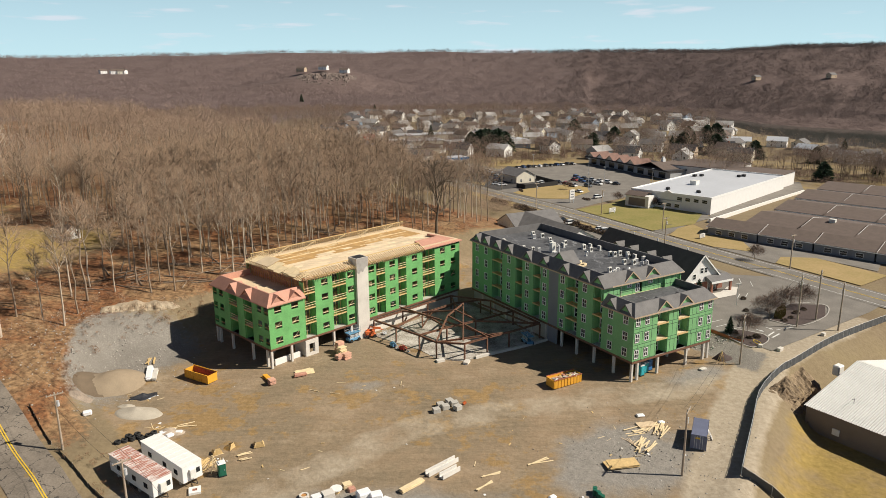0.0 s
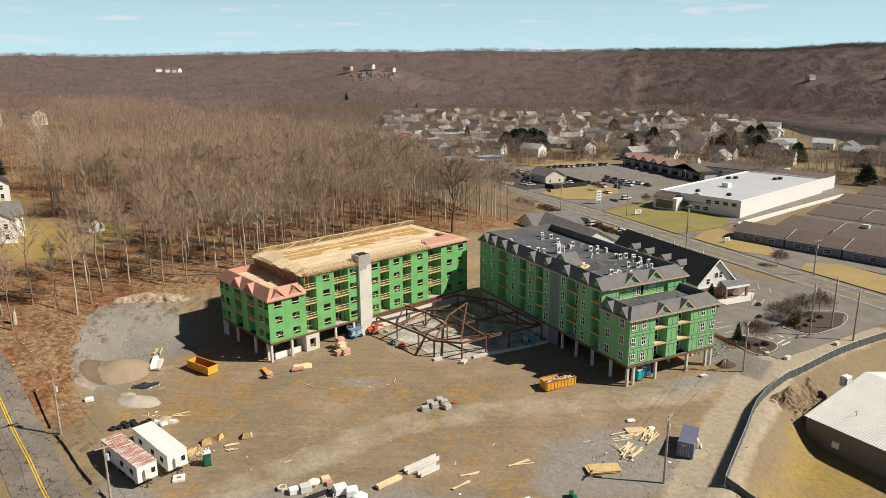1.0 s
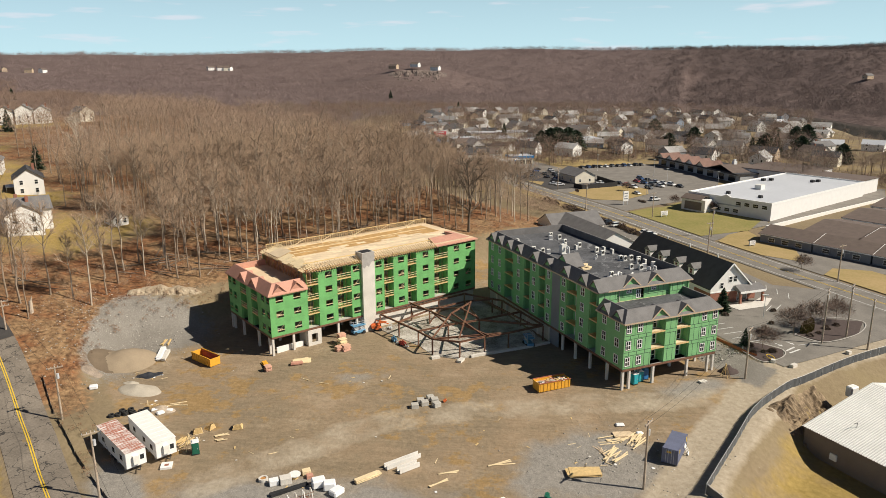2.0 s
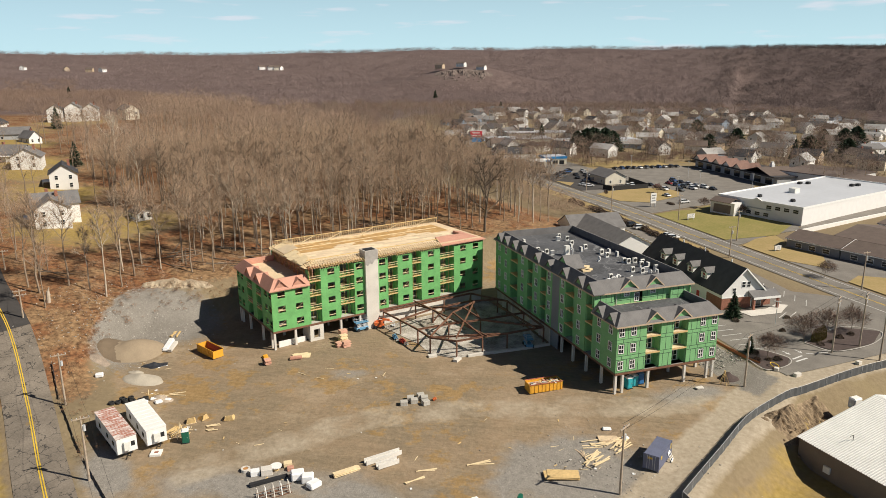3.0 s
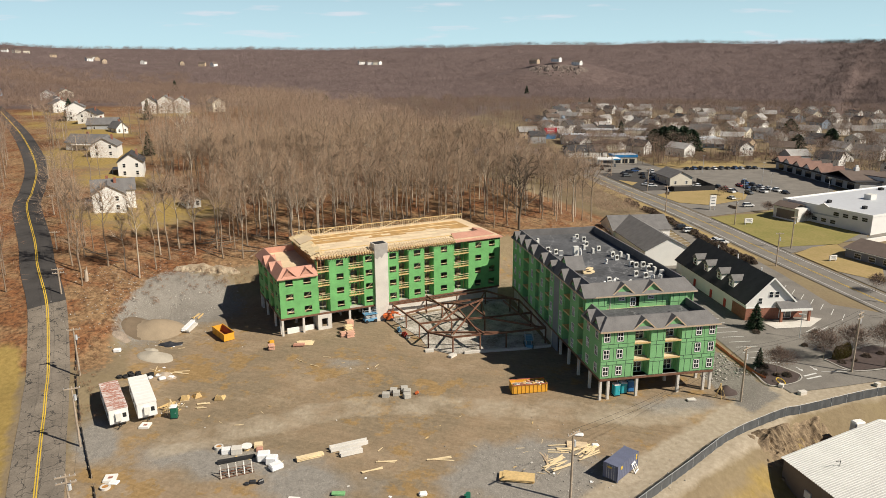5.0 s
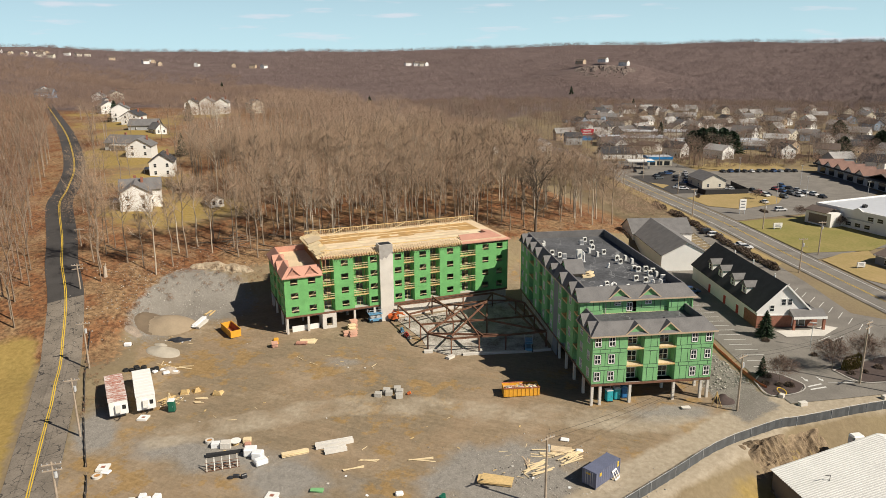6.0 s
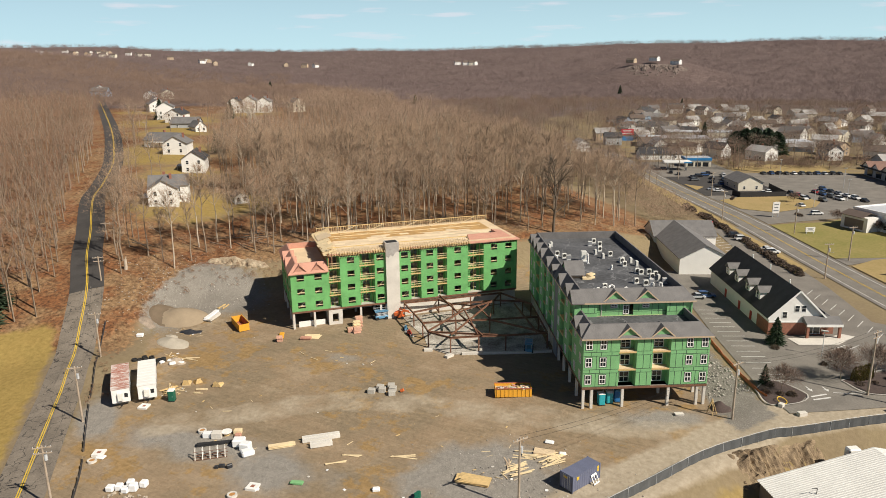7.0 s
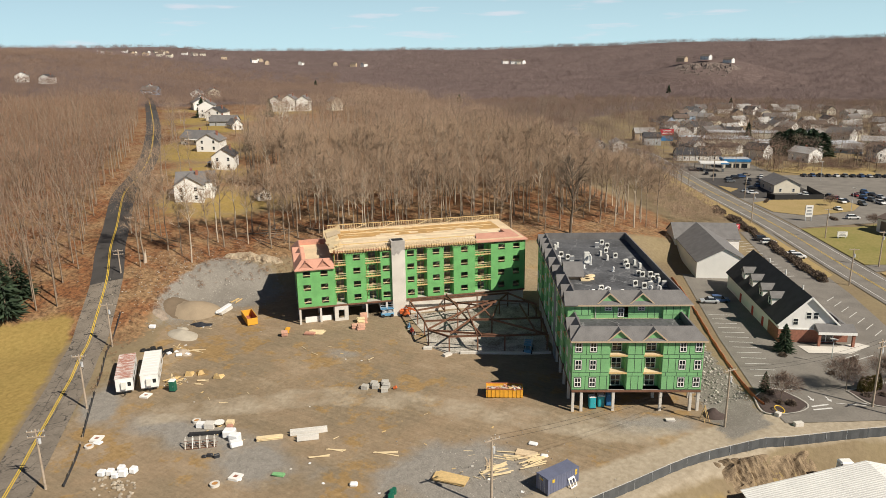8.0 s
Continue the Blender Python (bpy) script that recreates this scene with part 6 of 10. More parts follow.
# homes on the hill beside the lane, and the town
wh = "white-sided house with a grey roof among bare trees"
hh = "houses on the wooded hill"
house(-122, 163.5, 45, 9, 14, 5.6, 2.8, "siding_white", "shingle_grey", wh, porch=True, group=hh)
house(-124, 176, 135, 8.5, 12, 5.6, 2.8, "siding_white", "shingle_grey", wh, group=hh)
house(-106, 181.5, 60, 4.5, 5.5, 2.4, 1.4, "siding_white", "shingle_brown", "small white garden shed with a low roof", 1, False, group=hh)
HILL_HOMES = [(-152, 204, 40, 8.5, 12, 5.4, "siding_white"), (-202, 233, 100, 9, 17, 3.4, "siding_white"), (-184, 224, 35, 10, 12, 4.6, "siding_white"),
              (-372, 369, 60, 11, 15, 5.6, "siding_white"), (-308, 324, 45, 10, 14, 7.6, "siding_white"), (-284, 312, 30, 10, 15, 4.6, "siding_white"),
              (-252, 290, 120, 9, 15, 3.2, "siding_grey"), (-236, 283, 70, 6, 9, 2.8, "siding_white"), (-496, 484, 60, 12, 20, 5.4, "siding_cream"),
              (-478, 452, 40, 10, 13, 5.4, "siding_white"), (-530, 440, 120, 11, 15, 5.0, "siding_blue"), (-548, 452, 60, 10, 14, 5.4, "siding_white"),
              (-309, 386, 35, 9, 13, 7.6, "siding_white"), (-301, 392, 35, 9, 13, 8.6, "siding_white"), (-293, 398, 35, 9, 13, 7.8, "siding_white"), (-276, 412, 60, 9, 12, 6.4, "siding_cream"),
              (-664, 392, 60, 12, 18, 6.5, "siding_white"), (-640, 404, 40, 11, 16, 6.0, "siding_white"), (-412, 402, 60, 10, 14, 5.0, "siding_white"), (-286, 648, 40, 10, 14, 6.5, "siding_cream")]
for x, y, r, w, d, h, mat in HILL_HOMES:
    x, y = x + d / 2 * math.sin(radians(r)) - 2.5, y - d / 2 * math.cos(radians(r)) + 3.0
    house(x, y, r, w, d, h, 3.0, mat, "shingle_grey" if rnd.random() < 0.7 else "shingle_dark", {"siding_white": wh, "siding_cream": "cream-sided house among bare trees", "siding_grey": "low grey house with a long roof among bare trees", "siding_blue": "blue-grey house at the top of a lane"}[mat], storeys=2 if h > 4.4 else 1, porch=rnd.random() < 0.4, group=hh)
town = []
kinds = ["siding_white", "siding_white", "siding_white", "siding_white", "siding_white", "siding_cream", "siding_grey", "siding_blue", "siding_tan"]
house(45, 566, 70, 11, 16, 7, 3.6, "siding_white", "shingle_grey", "large white house with solar panels on its roof", solar=True)
house(64, 578, 160, 9, 14, 6, 3, "siding_cream", "shingle_brown", "cream house with a brown roof among bare trees")
tries = 0
while len(town) < 165 and tries < 12000:
    tries += 1
    y = 425 + 480 * rnd.random() ** 1.5
    x = rnd.uniform(-190 - (y - 440) * 0.1, 0.34 * y + 40)
    th = math.degrees(math.atan2(x, y))
    if th > 9 and math.hypot(x, y) > float(river_edges(th)[0]) - 34:
        continue
    if math.hypot(x - 45, y - 566) < 26:
        continue
    u_, w_ = (y - x) * 0.707, (x + y) * 0.707
    if u_ > 470 and x < -120:
        continue
    so = (Vector((x, y)) - Vector((33.4, 287.3)))
    s_, o_ = so.dot(rdv), so.dot(rdn)
    if s_ < 148 and -10 < o_ < 118 or abs(o_) < 14 or w_ < 225:
        continue
    if all((x - a) ** 2 + (y - b) ** 2 > 20 ** 2 for a, b in town):
        town.append((x, y))
        mat = rnd.choice(kinds)
        colour = {"siding_white": "white", "siding_cream": "cream", "siding_grey": "grey", "siding_blue": "blue-grey", "siding_tan": "tan"}[mat]
        rf = rnd.choice(["shingle_grey", "shingle_pale", "shingle_brown", "shingle_pale", "shingle_dark"])
        house(x, y, rnd.choice([31, 121, 60, 150, 90]) + rnd.uniform(-6, 6), rnd.uniform(8, 10.5), rnd.uniform(11, 16), rnd.choice([3.2, 5.2, 5.6]), rnd.uniform(2.4, 3.6), mat, rf,
              "%s house with a %s roof in a wooded town" % (colour, {"shingle_grey": "grey", "shingle_pale": "pale grey", "shingle_brown": "brown", "shingle_dark": "dark"}[rf]), 1 if rnd.random() < 0.4 else 2, rnd.random() < 0.5, group="town houses")
# homes by the river
RIVER_HOMES = [(230, 453, 30), (245, 458, 120), (235, 505, 60), (243, 498, 140), (235, 415, 20), (256, 430, 110), (210, 507, 70), (225, 716, 50), (233, 708, 120)]
for i, (x, y, r) in enumerate(RIVER_HOMES):
    house(x, y, r, 9, 13, 4.6, 2.6, "siding_white" if i % 3 else "siding_cream", "shingle_grey" if i % 2 else "white_roof", "%s riverside house with a pale roof" % ("white" if i % 3 else "cream"), 2, False, group="town houses")
# long pale commercial roofs in the town
for s, o, w, d, h, rf in ((200, 70, 60, 22, 5, "white_roof"), (230, 30, 46, 20, 5, "white_roof"), (190, 22, 30, 14, 4.5, "shingle_dark"), (270, 60, 70, 18, 5, "white_roof")):
    x, y = along(s, o)
    t = thing("commercial_building", pose(x, y, g(x, y), 0, 0, 20), "long low commercial building with a flat roof", "building")
    bm = B()
    box(bm, 0, w, 0, d, -1, h)
    part("wall", bm, M["siding_cream"], t)
    bm = B()
    box(bm, -0.3, w + 0.3, -0.3, d + 0.3, h, h + 0.4)
    part("roof", bm, M[rf], t)
# far hill homes
far_homes = []
for x, y in ((451, 1076), (530, 1017)):
    house(x, y, 120, 8, 12, 4, 2.6, "siding_tan", "shingle_grey", "brown house on a far wooded hill", 1, False, group="far hill houses")
    far_homes.append((x, y))
for x, y, n, sp in ((-809, 1745, 6, 14), (-1780, 1400, 9, 70), (-1640, 1190, 7, 60), (-1420, 1420, 6, 60), (-1150, 1500, 3, 60)):
    for i in range(n):
        a, b = x + rnd.uniform(-sp * 2, sp * 2), y + rnd.uniform(-sp, sp)
        house(a, b, rnd.uniform(0, 180), 11, 16, 7, 4, rnd.choice(["siding_white", "siding_cream", "siding_tan"]), "shingle_brown", "pale house far off on a wooded hill", 2, False, group="far hill houses")
        far_homes.append((a, b))


def far_cliff():
    """A scree of broken rock below three homes on a far hill."""
    for x, y in ((-292, 1436), (-247, 1432), (-205, 1426)):
        house(x, y, 70, 11, 18, 5.5, 3.4, "siding_white" if x > -280 else "siding_tan", "shingle_brown", "pale house on the brow of a rocky far hill", 2, False, group="far hill houses")
        far_homes.append((x, y))
    bm = B()
    rows = []
    for i in range(61):
        row = []
        for j in range(25):
            x, y = -304 + 116 * i / 60, 1362 + 56 * j / 24
            fade = min(1, 8 * i / 60, 8 * (1 - i / 60), 6 * j / 24, 6 * (1 - j / 24))
            row.append(bm.verts.new((x, y, g(x, y) - 0.5 + fade * (1.0 + 6.0 * noise.noise((x * 0.1, y * 0.16, 2)) + 4.0 * noise.noise((x * 0.4, y * 0.5, 7))))))
        rows.append(row)
    for r0, r1 in zip(rows, rows[1:]):
        for j in range(24):
            bm.faces.new((r0[j], r1[j], r1[j + 1], r0[j + 1]))
    single("rock_outcrop", bm, material("far_scree", (0.24, 0.19, 0.165), 0.95, 0.2, 0.16, color2=(0.06, 0.043, 0.038), bump=0), pose(0, 0, 0), "broken grey-brown rock face on a far hill", "rock face")


far_cliff()


# ---- things on the site ----
def hvac_unit():
    t = thing("roof_unit", pose(0, 0, -50), "white and grey air-conditioning unit on the flat roof", "air conditioner", "roof units")
    bm = B()
    box(bm, -0.47, 0.47, -0.24, 0.24, 0.12, 1.12)
    part("casing", bm, M["unit_white"], t, bevel=0.03)
    bm = B()
    rod(bm, (0, -0.24, 0.66), (0, -0.28, 0.66), 0.36, n=14)
    part("fan_guard", bm, M["dark"], t)
    bm = B()
    box(bm, -0.43, 0.43, 0.24, 0.27, 0.25, 1.05)
    part("coil", bm, M["grey_wall"], t)
    bm = B()
    box(bm, -0.5, 0.5, -0.32, 0.32, 0.0, 0.11)
    part("plinth", bm, M["galvanised"], t)
    return t


unit = hvac_unit()
rnd = random.Random(3)
first = True
UNITS = [(2.6, 44.6), (3.4, 46.6), (12.4, 46.4), (13.9, 48.8), (14.6, 45.9), (3.1, 38.5), (4.2, 36.4), (4.9, 35.0), (11.8, 38.9), (12.6, 35.6), (15.6, 31.8), (14.6, 37.2), (15.4, 29.2), (16.0, 32.2), (17.5, 31.7), (18.0, 29.2), (16.4, 24.0), (17.0, 23.2), (18.6, 23.2), (19.2, 19.3), (19.4, 21.6), (19.6, 17.0), (15.6, 16.0), (16.9, 16.6), (14.2, 17.4), (7.2, 14.5), (18.2, 20.2), (13.4, 41.5)]
for x, y in UNITS:
    m = at_wing((30.3, 121.8), 31.5, x, y, deck_b, rnd.choice([0, 90, 180, 10]))
    if first:
        unit.matrix_world, first = m, False
    else:
        copy_thing(unit, m)


def roof_pipe(x, y, h, bend):
    t = thing("roof_duct", at_wing((30.3, 121.8), 31.5, x, y, deck_b, rnd.uniform(0, 360)), "white bent ventilation duct on the flat roof", "duct", "roof ducts")
    bm = B()
    rod(bm, (0, 0, 0), (0, 0, h), 0.16, n=10)
    rod(bm, (0, 0, h - 0.05), (bend, 0, h + 0.1), 0.16, n=10)
    rod(bm, (bend, 0, h + 0.1), (bend, 0, h - 0.5), 0.16, n=10)
    part("pipe", bm, M["white_trim"], t)
    bm = B()
    box(bm, -0.3, 0.3, -0.3, 0.3, 0, 0.1)
    part("flashing", bm, M["galvanised"], t)


for x, y, h, b in ((4.6, 12.2, 0.9, 0.6), (5.6, 12.4, 0.9, 0.6), (6.4, 12.8, 0.9, 0.6), (7.6, 13.0, 0.9, 0.6), (8.6, 13.2, 1.0, 0.6), (10.4, 12.4, 0.8, 0.5), (2.2, 34.0, 1.3, 0.5), (8.4, 32.0, 1.9, 0.7), (6.6, 29.0, 0.8, 0.4), (12.0, 27, 0.9, 0.4), (16.2, 14.6, 0.9, 0.5), (18.2, 14.4, 0.9, 0.5)):
    roof_pipe(x, y, h, b)
t = thing("roof_shaft", at_wing((30.3, 121.8), 31.5, 7.8, 33.6, deck_b), "tall white roof shaft on a kerb", "duct")
bm = B()
box(bm, -0.55, 0.55, -0.5, 0.5, 0.2, 2.3)
part("casing", bm, M["unit_white"], t)
bm = B()
box(bm, -0.8, 0.8, -0.75, 0.75, 0.0, 0.2)
part("kerb", bm, M["galvanised"], t)
# gabled stair head on the flat roof's edge
bm, bf = B(), B()
gable(bm, bf, Face(True, False), 23.6, 1.6, 4.6, deck_b + 0.8, 2.2, 3.6)
hd = thing("stair_head", at_wing((30.3, 121.8), 31.5, 0, 0, 0), "small gabled stair head above the roof", "roof hatch")
part("roof", bm, M["shingle_grey"], hd)
part("front", bf, M["sheath_b"], hd)
bm = B()
box(bm, 2.0, 5.0, 21.6, 25.6, deck_b - 0.1, deck_b + 0.85)
part("base", bm, M["siding_tan"], hd)
for i, (x, y) in enumerate(((4.0, 21.5), (4.8, 21.0), (5.4, 21.9))):
    bm = B()
    box(bm, -0.9, 0.9, -0.5, 0.5, 0, 0.35)
    single("board_stack", bm, M["lumber_pale"], at_wing((30.3, 121.8), 31.5, x + 1.4, y - 0.5 + i, deck_b, 20 * i), "pale boards stacked on the roof", "boards", "roof boards")


def dumpster(x, y, rot, z, rust, label, filled):
    t = thing("dumpster", pose(x, y, z, 0, 0, rot), label, "dumpster")
    l, w, h = 6.6, 2.35, 1.75
    mat = M["yellow_paint"]
    for nm, a in (("floor", (-l / 2, l / 2, -w / 2, w / 2, 0.12, 0.22)), ("side_panel", (-l / 2, l / 2, -w / 2, -w / 2 + 0.08, 0.22, h)), ("side_panel", (-l / 2, l / 2, w / 2 - 0.08, w / 2, 0.22, h)), ("end_panel", (-l / 2, -l / 2 + 0.08, -w / 2 + 0.08, w / 2 - 0.08, 0.22, h)), ("end_panel", (l / 2 - 0.08, l / 2, -w / 2 + 0.08, w / 2 - 0.08, 0.22, h))):
        bm = B()
        box(bm, *a)
        part(nm, bm, mat, t)
    rb = B()
    box(rb, -0.06, 0.06, -0.07, 0.0, 0.22, h - 0.12)
    rm = mesh_of("rib", rb, M["yellow_paint"])
    for i in range(9):
        xx = -l / 2 + 0.3 + i * (l - 0.6) / 8
        part("rib", rm, None, t, m=pose(xx, -w / 2, 0))
        part("rib", rm, None, t, m=pose(xx, w / 2, 0, 0, 0, 180))
    for yy in (-w / 2 - 0.05, w / 2 + 0.05):
        bm = B()
        box(bm, -l / 2 - 0.04, l / 2 + 0.04, yy - 0.07, yy + 0.07, h, h + 0.13)
        part("top_rail", bm, M["rust"] if filled else M["yellow_paint"], t)
    for yy in (-0.7, 0.7):
        bm = B()
        box(bm, -l / 2 + 0.2, l / 2 - 0.2, yy - 0.08, yy + 0.08, 0.0, 0.12)
        part("skid", bm, M["dark"], t)
    if not filled:
        bm = B()
        box(bm, -l / 2 + 0.09, l / 2 - 0.09, -w / 2 + 0.09, w / 2 - 0.09, 0.225, 0.30)
        for a in ((-l / 2 + 0.085, l / 2 - 0.085, -w / 2 + 0.082, -w / 2 + 0.095), (-l / 2 + 0.085, l / 2 - 0.085, w / 2 - 0.095, w / 2 - 0.082), (-l / 2 + 0.082, -l / 2 + 0.09, -w / 2 + 0.1, w / 2 - 0.1)):
            box(bm, *a, 0.3, h - 0.03)
        part("rusty_lining", bm, M["rust"], t, "rust-brown inner faces")
    if filled:
        r2 = random.Random(2)
        for i in range(34):
            bm = B()
            box(bm, -r2.uniform(0.2, 0.7), r2.uniform(0.2, 0.7), -0.15, 0.2, -0.05, 0.1)
            single("scrap", bm, M[r2.choice(["white_paint", "lumber_pale", "lumber", "concrete", "red_sheath", "plastic_wrap"])], pose(x, y, z, 0, 0, rot) @ pose(r2.uniform(-2.8, 2.8), r2.uniform(-0.8, 0.8), h - 0.35 + r2.uniform(-0.1, 0.25), r2.uniform(-20, 20), r2.uniform(-20, 20), r2.uniform(0, 180)), "piece of building waste heaped in a dumpster", "debris", "dumpster waste")
        bm = B()
        box(bm, -l / 2 + 0.1, l / 2 - 0.1, -w / 2 + 0.1, w / 2 - 0.1, 0.3, h - 0.45)
        part("load", bm, M["siding_tan"], t)


dumpster(17.5, 121.4, 30, g(17.5, 121.4), 0, "long yellow ribbed dumpster heaped with waste", True)
dumpster(-53.2, 125.0, 150, g(-53.2, 125), 0, "yellow and rust-brown dumpster, nearly empty", False)


def trailer(x, y, rot, z, l, w, roof, label):
    t = thing("office_trailer", pose(x, y, z, 0, 0, rot), label, "trailer", "site trailers")
    bm = B()
    box(bm, -l / 2, l / 2, -w / 2, w / 2, 0.75, 3.4)
    part("body", bm, M["siding_white"], t, bevel=0.06)
    bm = B()
    prism(bm, [(-l / 2 - 0.05, -w / 2 - 0.05), (l / 2 + 0.05, -w / 2 - 0.05), (l / 2 + 0.05, w / 2 + 0.05), (-l / 2 - 0.05, w / 2 + 0.05)], 3.41, 3.5)
    rf = part("roof", bm, M[roof], t, "rust-streaked white metal roof" if roof == "rust_roof" else "white metal roof")
    for i in range(9):
        bm = B()
        xx = -l / 2 + 0.7 + i * (l - 1.4) / 8
        box(bm, xx - 0.03, xx + 0.03, -w / 2, w / 2, 3.5, 3.53)
        part("roof_seam", bm, M[roof], rf)
    if roof == "rust_roof":
        r3 = random.Random(6)
        for i in range(30):
            bm = B()
            xx, yy = -l / 2 + 0.3 + i * (l - 0.6) / 29, r3.uniform(-0.7, 0.7)
            ln = r3.uniform(0.4, w / 2 - 0.1)
            box(bm, xx - r3.uniform(0.04, 0.15), xx + r3.uniform(0.04, 0.15), max(-w / 2, yy - ln), min(w / 2, yy + ln), 3.501, 3.506 + 0.0001 * i)
            part("rust_streak", bm, M["rust"], rf)
    bm = B()
    box(bm, l / 2 + 0.01, l / 2 + 0.45, -0.55, 0.35, 1.3, 2.7)
    part("air_conditioner", bm, M["unit_white"], t)
    bm = B()
    box(bm, l / 2 + 0.01, l / 2 + 0.04, 0.6, 1.2, 1.7, 2.5)
    part("end_window", bm, M["glass"], t)
    for xx in (-3.4, 1.0, 4.2):
        for sg in (-1, 1):
            bm = B()
            box(bm, xx - 0.5, xx + 0.5, sg * w / 2 - 0.03, sg * w / 2 + 0.03, 1.7, 2.5)
            part("window", bm, M["glass"], t)
    bm = B()
    box(bm, -1.8, -0.9, w / 2 - 0.02, w / 2 + 0.05, 0.85, 2.85)
    part("door", bm, M["siding_grey"], t)
    for i in range(4):
        bm = B()
        box(bm, l / 2 - 0.2 - 0.001 * i, l / 2, -w / 2 + 0.1, w / 2 - 0.1, 0, 0) if False else box(bm, -l / 2 + 1.5 + i * 3.0, -l / 2 + 1.9 + i * 3.0, -w / 2 + 0.2, w / 2 - 0.2, 0.0, 0.75)
        part("block_pier", bm, M["concrete"], t)
    for sg in (-1, 1):
        for xx in (-0.5, 0.5):
            bm = B()
            rod(bm, (xx, sg * (w / 2 - 0.35), 0.4), (xx, sg * (w / 2 - 0.1), 0.4), 0.4, n=12)
            part("wheel", bm, M["rubber"], t)
    bm = B()
    beam(bm, (l / 2, -0.5, 0.65), (l / 2 + 1.2, 0, 0.65), 0.1)
    beam(bm, (l / 2, 0.5, 0.65), (l / 2 + 1.2, 0, 0.65), 0.1)
    part("drawbar", bm, M["dark"], t)


trailer(-50.4, 90.6, -37.5, g(-50.4, 90.6) - 0.05, 12.2, 3.1, "rust_roof", "white site office trailer with a rusty roof")
trailer(-47.1, 94.0, -39.5, g(-47.1, 94) - 0.05, 12.2, 3.2, "white_paint", "white site office trailer with a clean roof")


def toilet(x, y, rot, mat, label):
    t = thing("portable_toilet", pose(x, y, g(x, y), 0, 0, rot), label, "portable toilet", "portable toilets")
    bm = B()
    box(bm, -0.56, 0.56, -0.56, 0.56, 0.1, 2.1)
    part("cabin", bm, M[mat], t, bevel=0.05)
    bm = B()
    prism(bm, [(-0.6, -0.6), (0.6, -0.6), (0.6, 0.6), (-0.6, 0.6)], 2.1, 2.18)
    prism(bm, [(-0.4, -0.4), (0.4, -0.4), (0.4, 0.4), (-0.4, 0.4)], 2.18, 2.34)
    part("roof", bm, M["white_trim"] if mat != "blue_paint" else M["lift_blue"], t)
    bm = B()
    box(bm, -0.40, 0.40, -0.60, -0.565, 0.2, 1.95)
    d = part("door", bm, M[mat], t)
    bm = B()
    box(bm, 0.28, 0.34, -0.65, -0.605, 1.0, 1.2)
    part("latch", bm, M["galvanised"], d)
    bm = B()
    box(bm, -0.62, 0.62, -0.62, 0.62, 0.0, 0.1)
    part("skid", bm, M["dark"], t)
    bm = B()
    rod(bm, (0.42, 0.42, 2.1), (0.42, 0.42, 2.6), 0.05)
    part("vent_pipe", bm, M["white_trim"], t)


toilet(-38.9, 92.6, 30, "green_plastic", "dark green portable toilet with a white roof")
toilet(32.9, 124.9, 35, "teal_plastic", "blue-green portable toilet under a raised building")
toilet(34.0, 126.2, 30, "teal_plastic", "turquoise portable toilet under a raised building")
toilet(35.1, 127.4, 28, "blue_paint", "blue portable toilet under a raised building")


def shipping_container():
    x, y = 36.65, 101.9
    t = thing("shipping_container", pose(x, y, g(x, y) - 0.02, 0, 0, 67.5), "blue-grey steel shipping container on dirt", "container")
    l, w, h = 6.06, 2.44, 2.59
    for sg in (-1, 1):
        bm = B()
        n = 46
        vs = []
        for i in range(n + 1):
            xx = -l / 2 + 0.1 + (l - 0.2) * i / n
            off = 0.045 if (i // 2) % 2 else 0.0
            vs.append((bm.verts.new((xx, sg * (w / 2 - off), 0.16)), bm.verts.new((xx, sg * (w / 2 - off), h - 0.1))))
        for a, b in zip(vs, vs[1:]):
            bm.faces.new((a[0], b[0], b[1], a[1]))
        part("side_wall", bm, M["container_blue"], t)
    bm = B()
    box(bm, -l / 2 + 0.02, l / 2 - 0.02, -w / 2 + 0.05, w / 2 - 0.05, 0.1, h - 0.02)
    part("body", bm, M["container_blue"], t)
    for nm, a in [("corner_post", (sx * (l / 2 - 0.06) - 0.08, sx * (l / 2 - 0.06) + 0.08, sy * (w / 2 - 0.06) - 0.08, sy * (w / 2 - 0.06) + 0.08, 0.0, h + 0.01)) for sx in (-1, 1) for sy in (-1, 1)]:
        bm = B()
        box(bm, *a)
        part(nm, bm, M["container_blue"], t)
    for yy in (-0.6, -0.25, 0.25, 0.6):
        bm = B()
        rod(bm, (-l / 2 - 0.05, yy, 0.2), (-l / 2 - 0.05, yy, h - 0.15), 0.03)
        part("lock_bar", bm, M["galvanised"], t)
    bm = B()
    box(bm, -l / 2 - 0.03, -l / 2 + 0.01, -1.0, 1.0, 0.16, h - 0.12)
    part("door", bm, M["container_blue"], t)
    for a in ((-2.2, -1.7, 1.75, 2.25), (2.3, 2.7, 1.9, 2.3), (2.3, 2.7, 1.45, 1.8)):
        bm = B()
        box(bm, a[0], a[1], -w / 2 - 0.015, -w / 2 + 0.03, a[2], a[3])
        part("sticker", bm, M["line_yellow"], t, "yellow square sticker")
    bm = B()
    box(bm, -l / 2 - 0.05, -l / 2 - 0.031, -0.2, 0.5, 1.9, 2.2)
    part("sticker", bm, M["line_yellow"], t, "yellow square sticker")


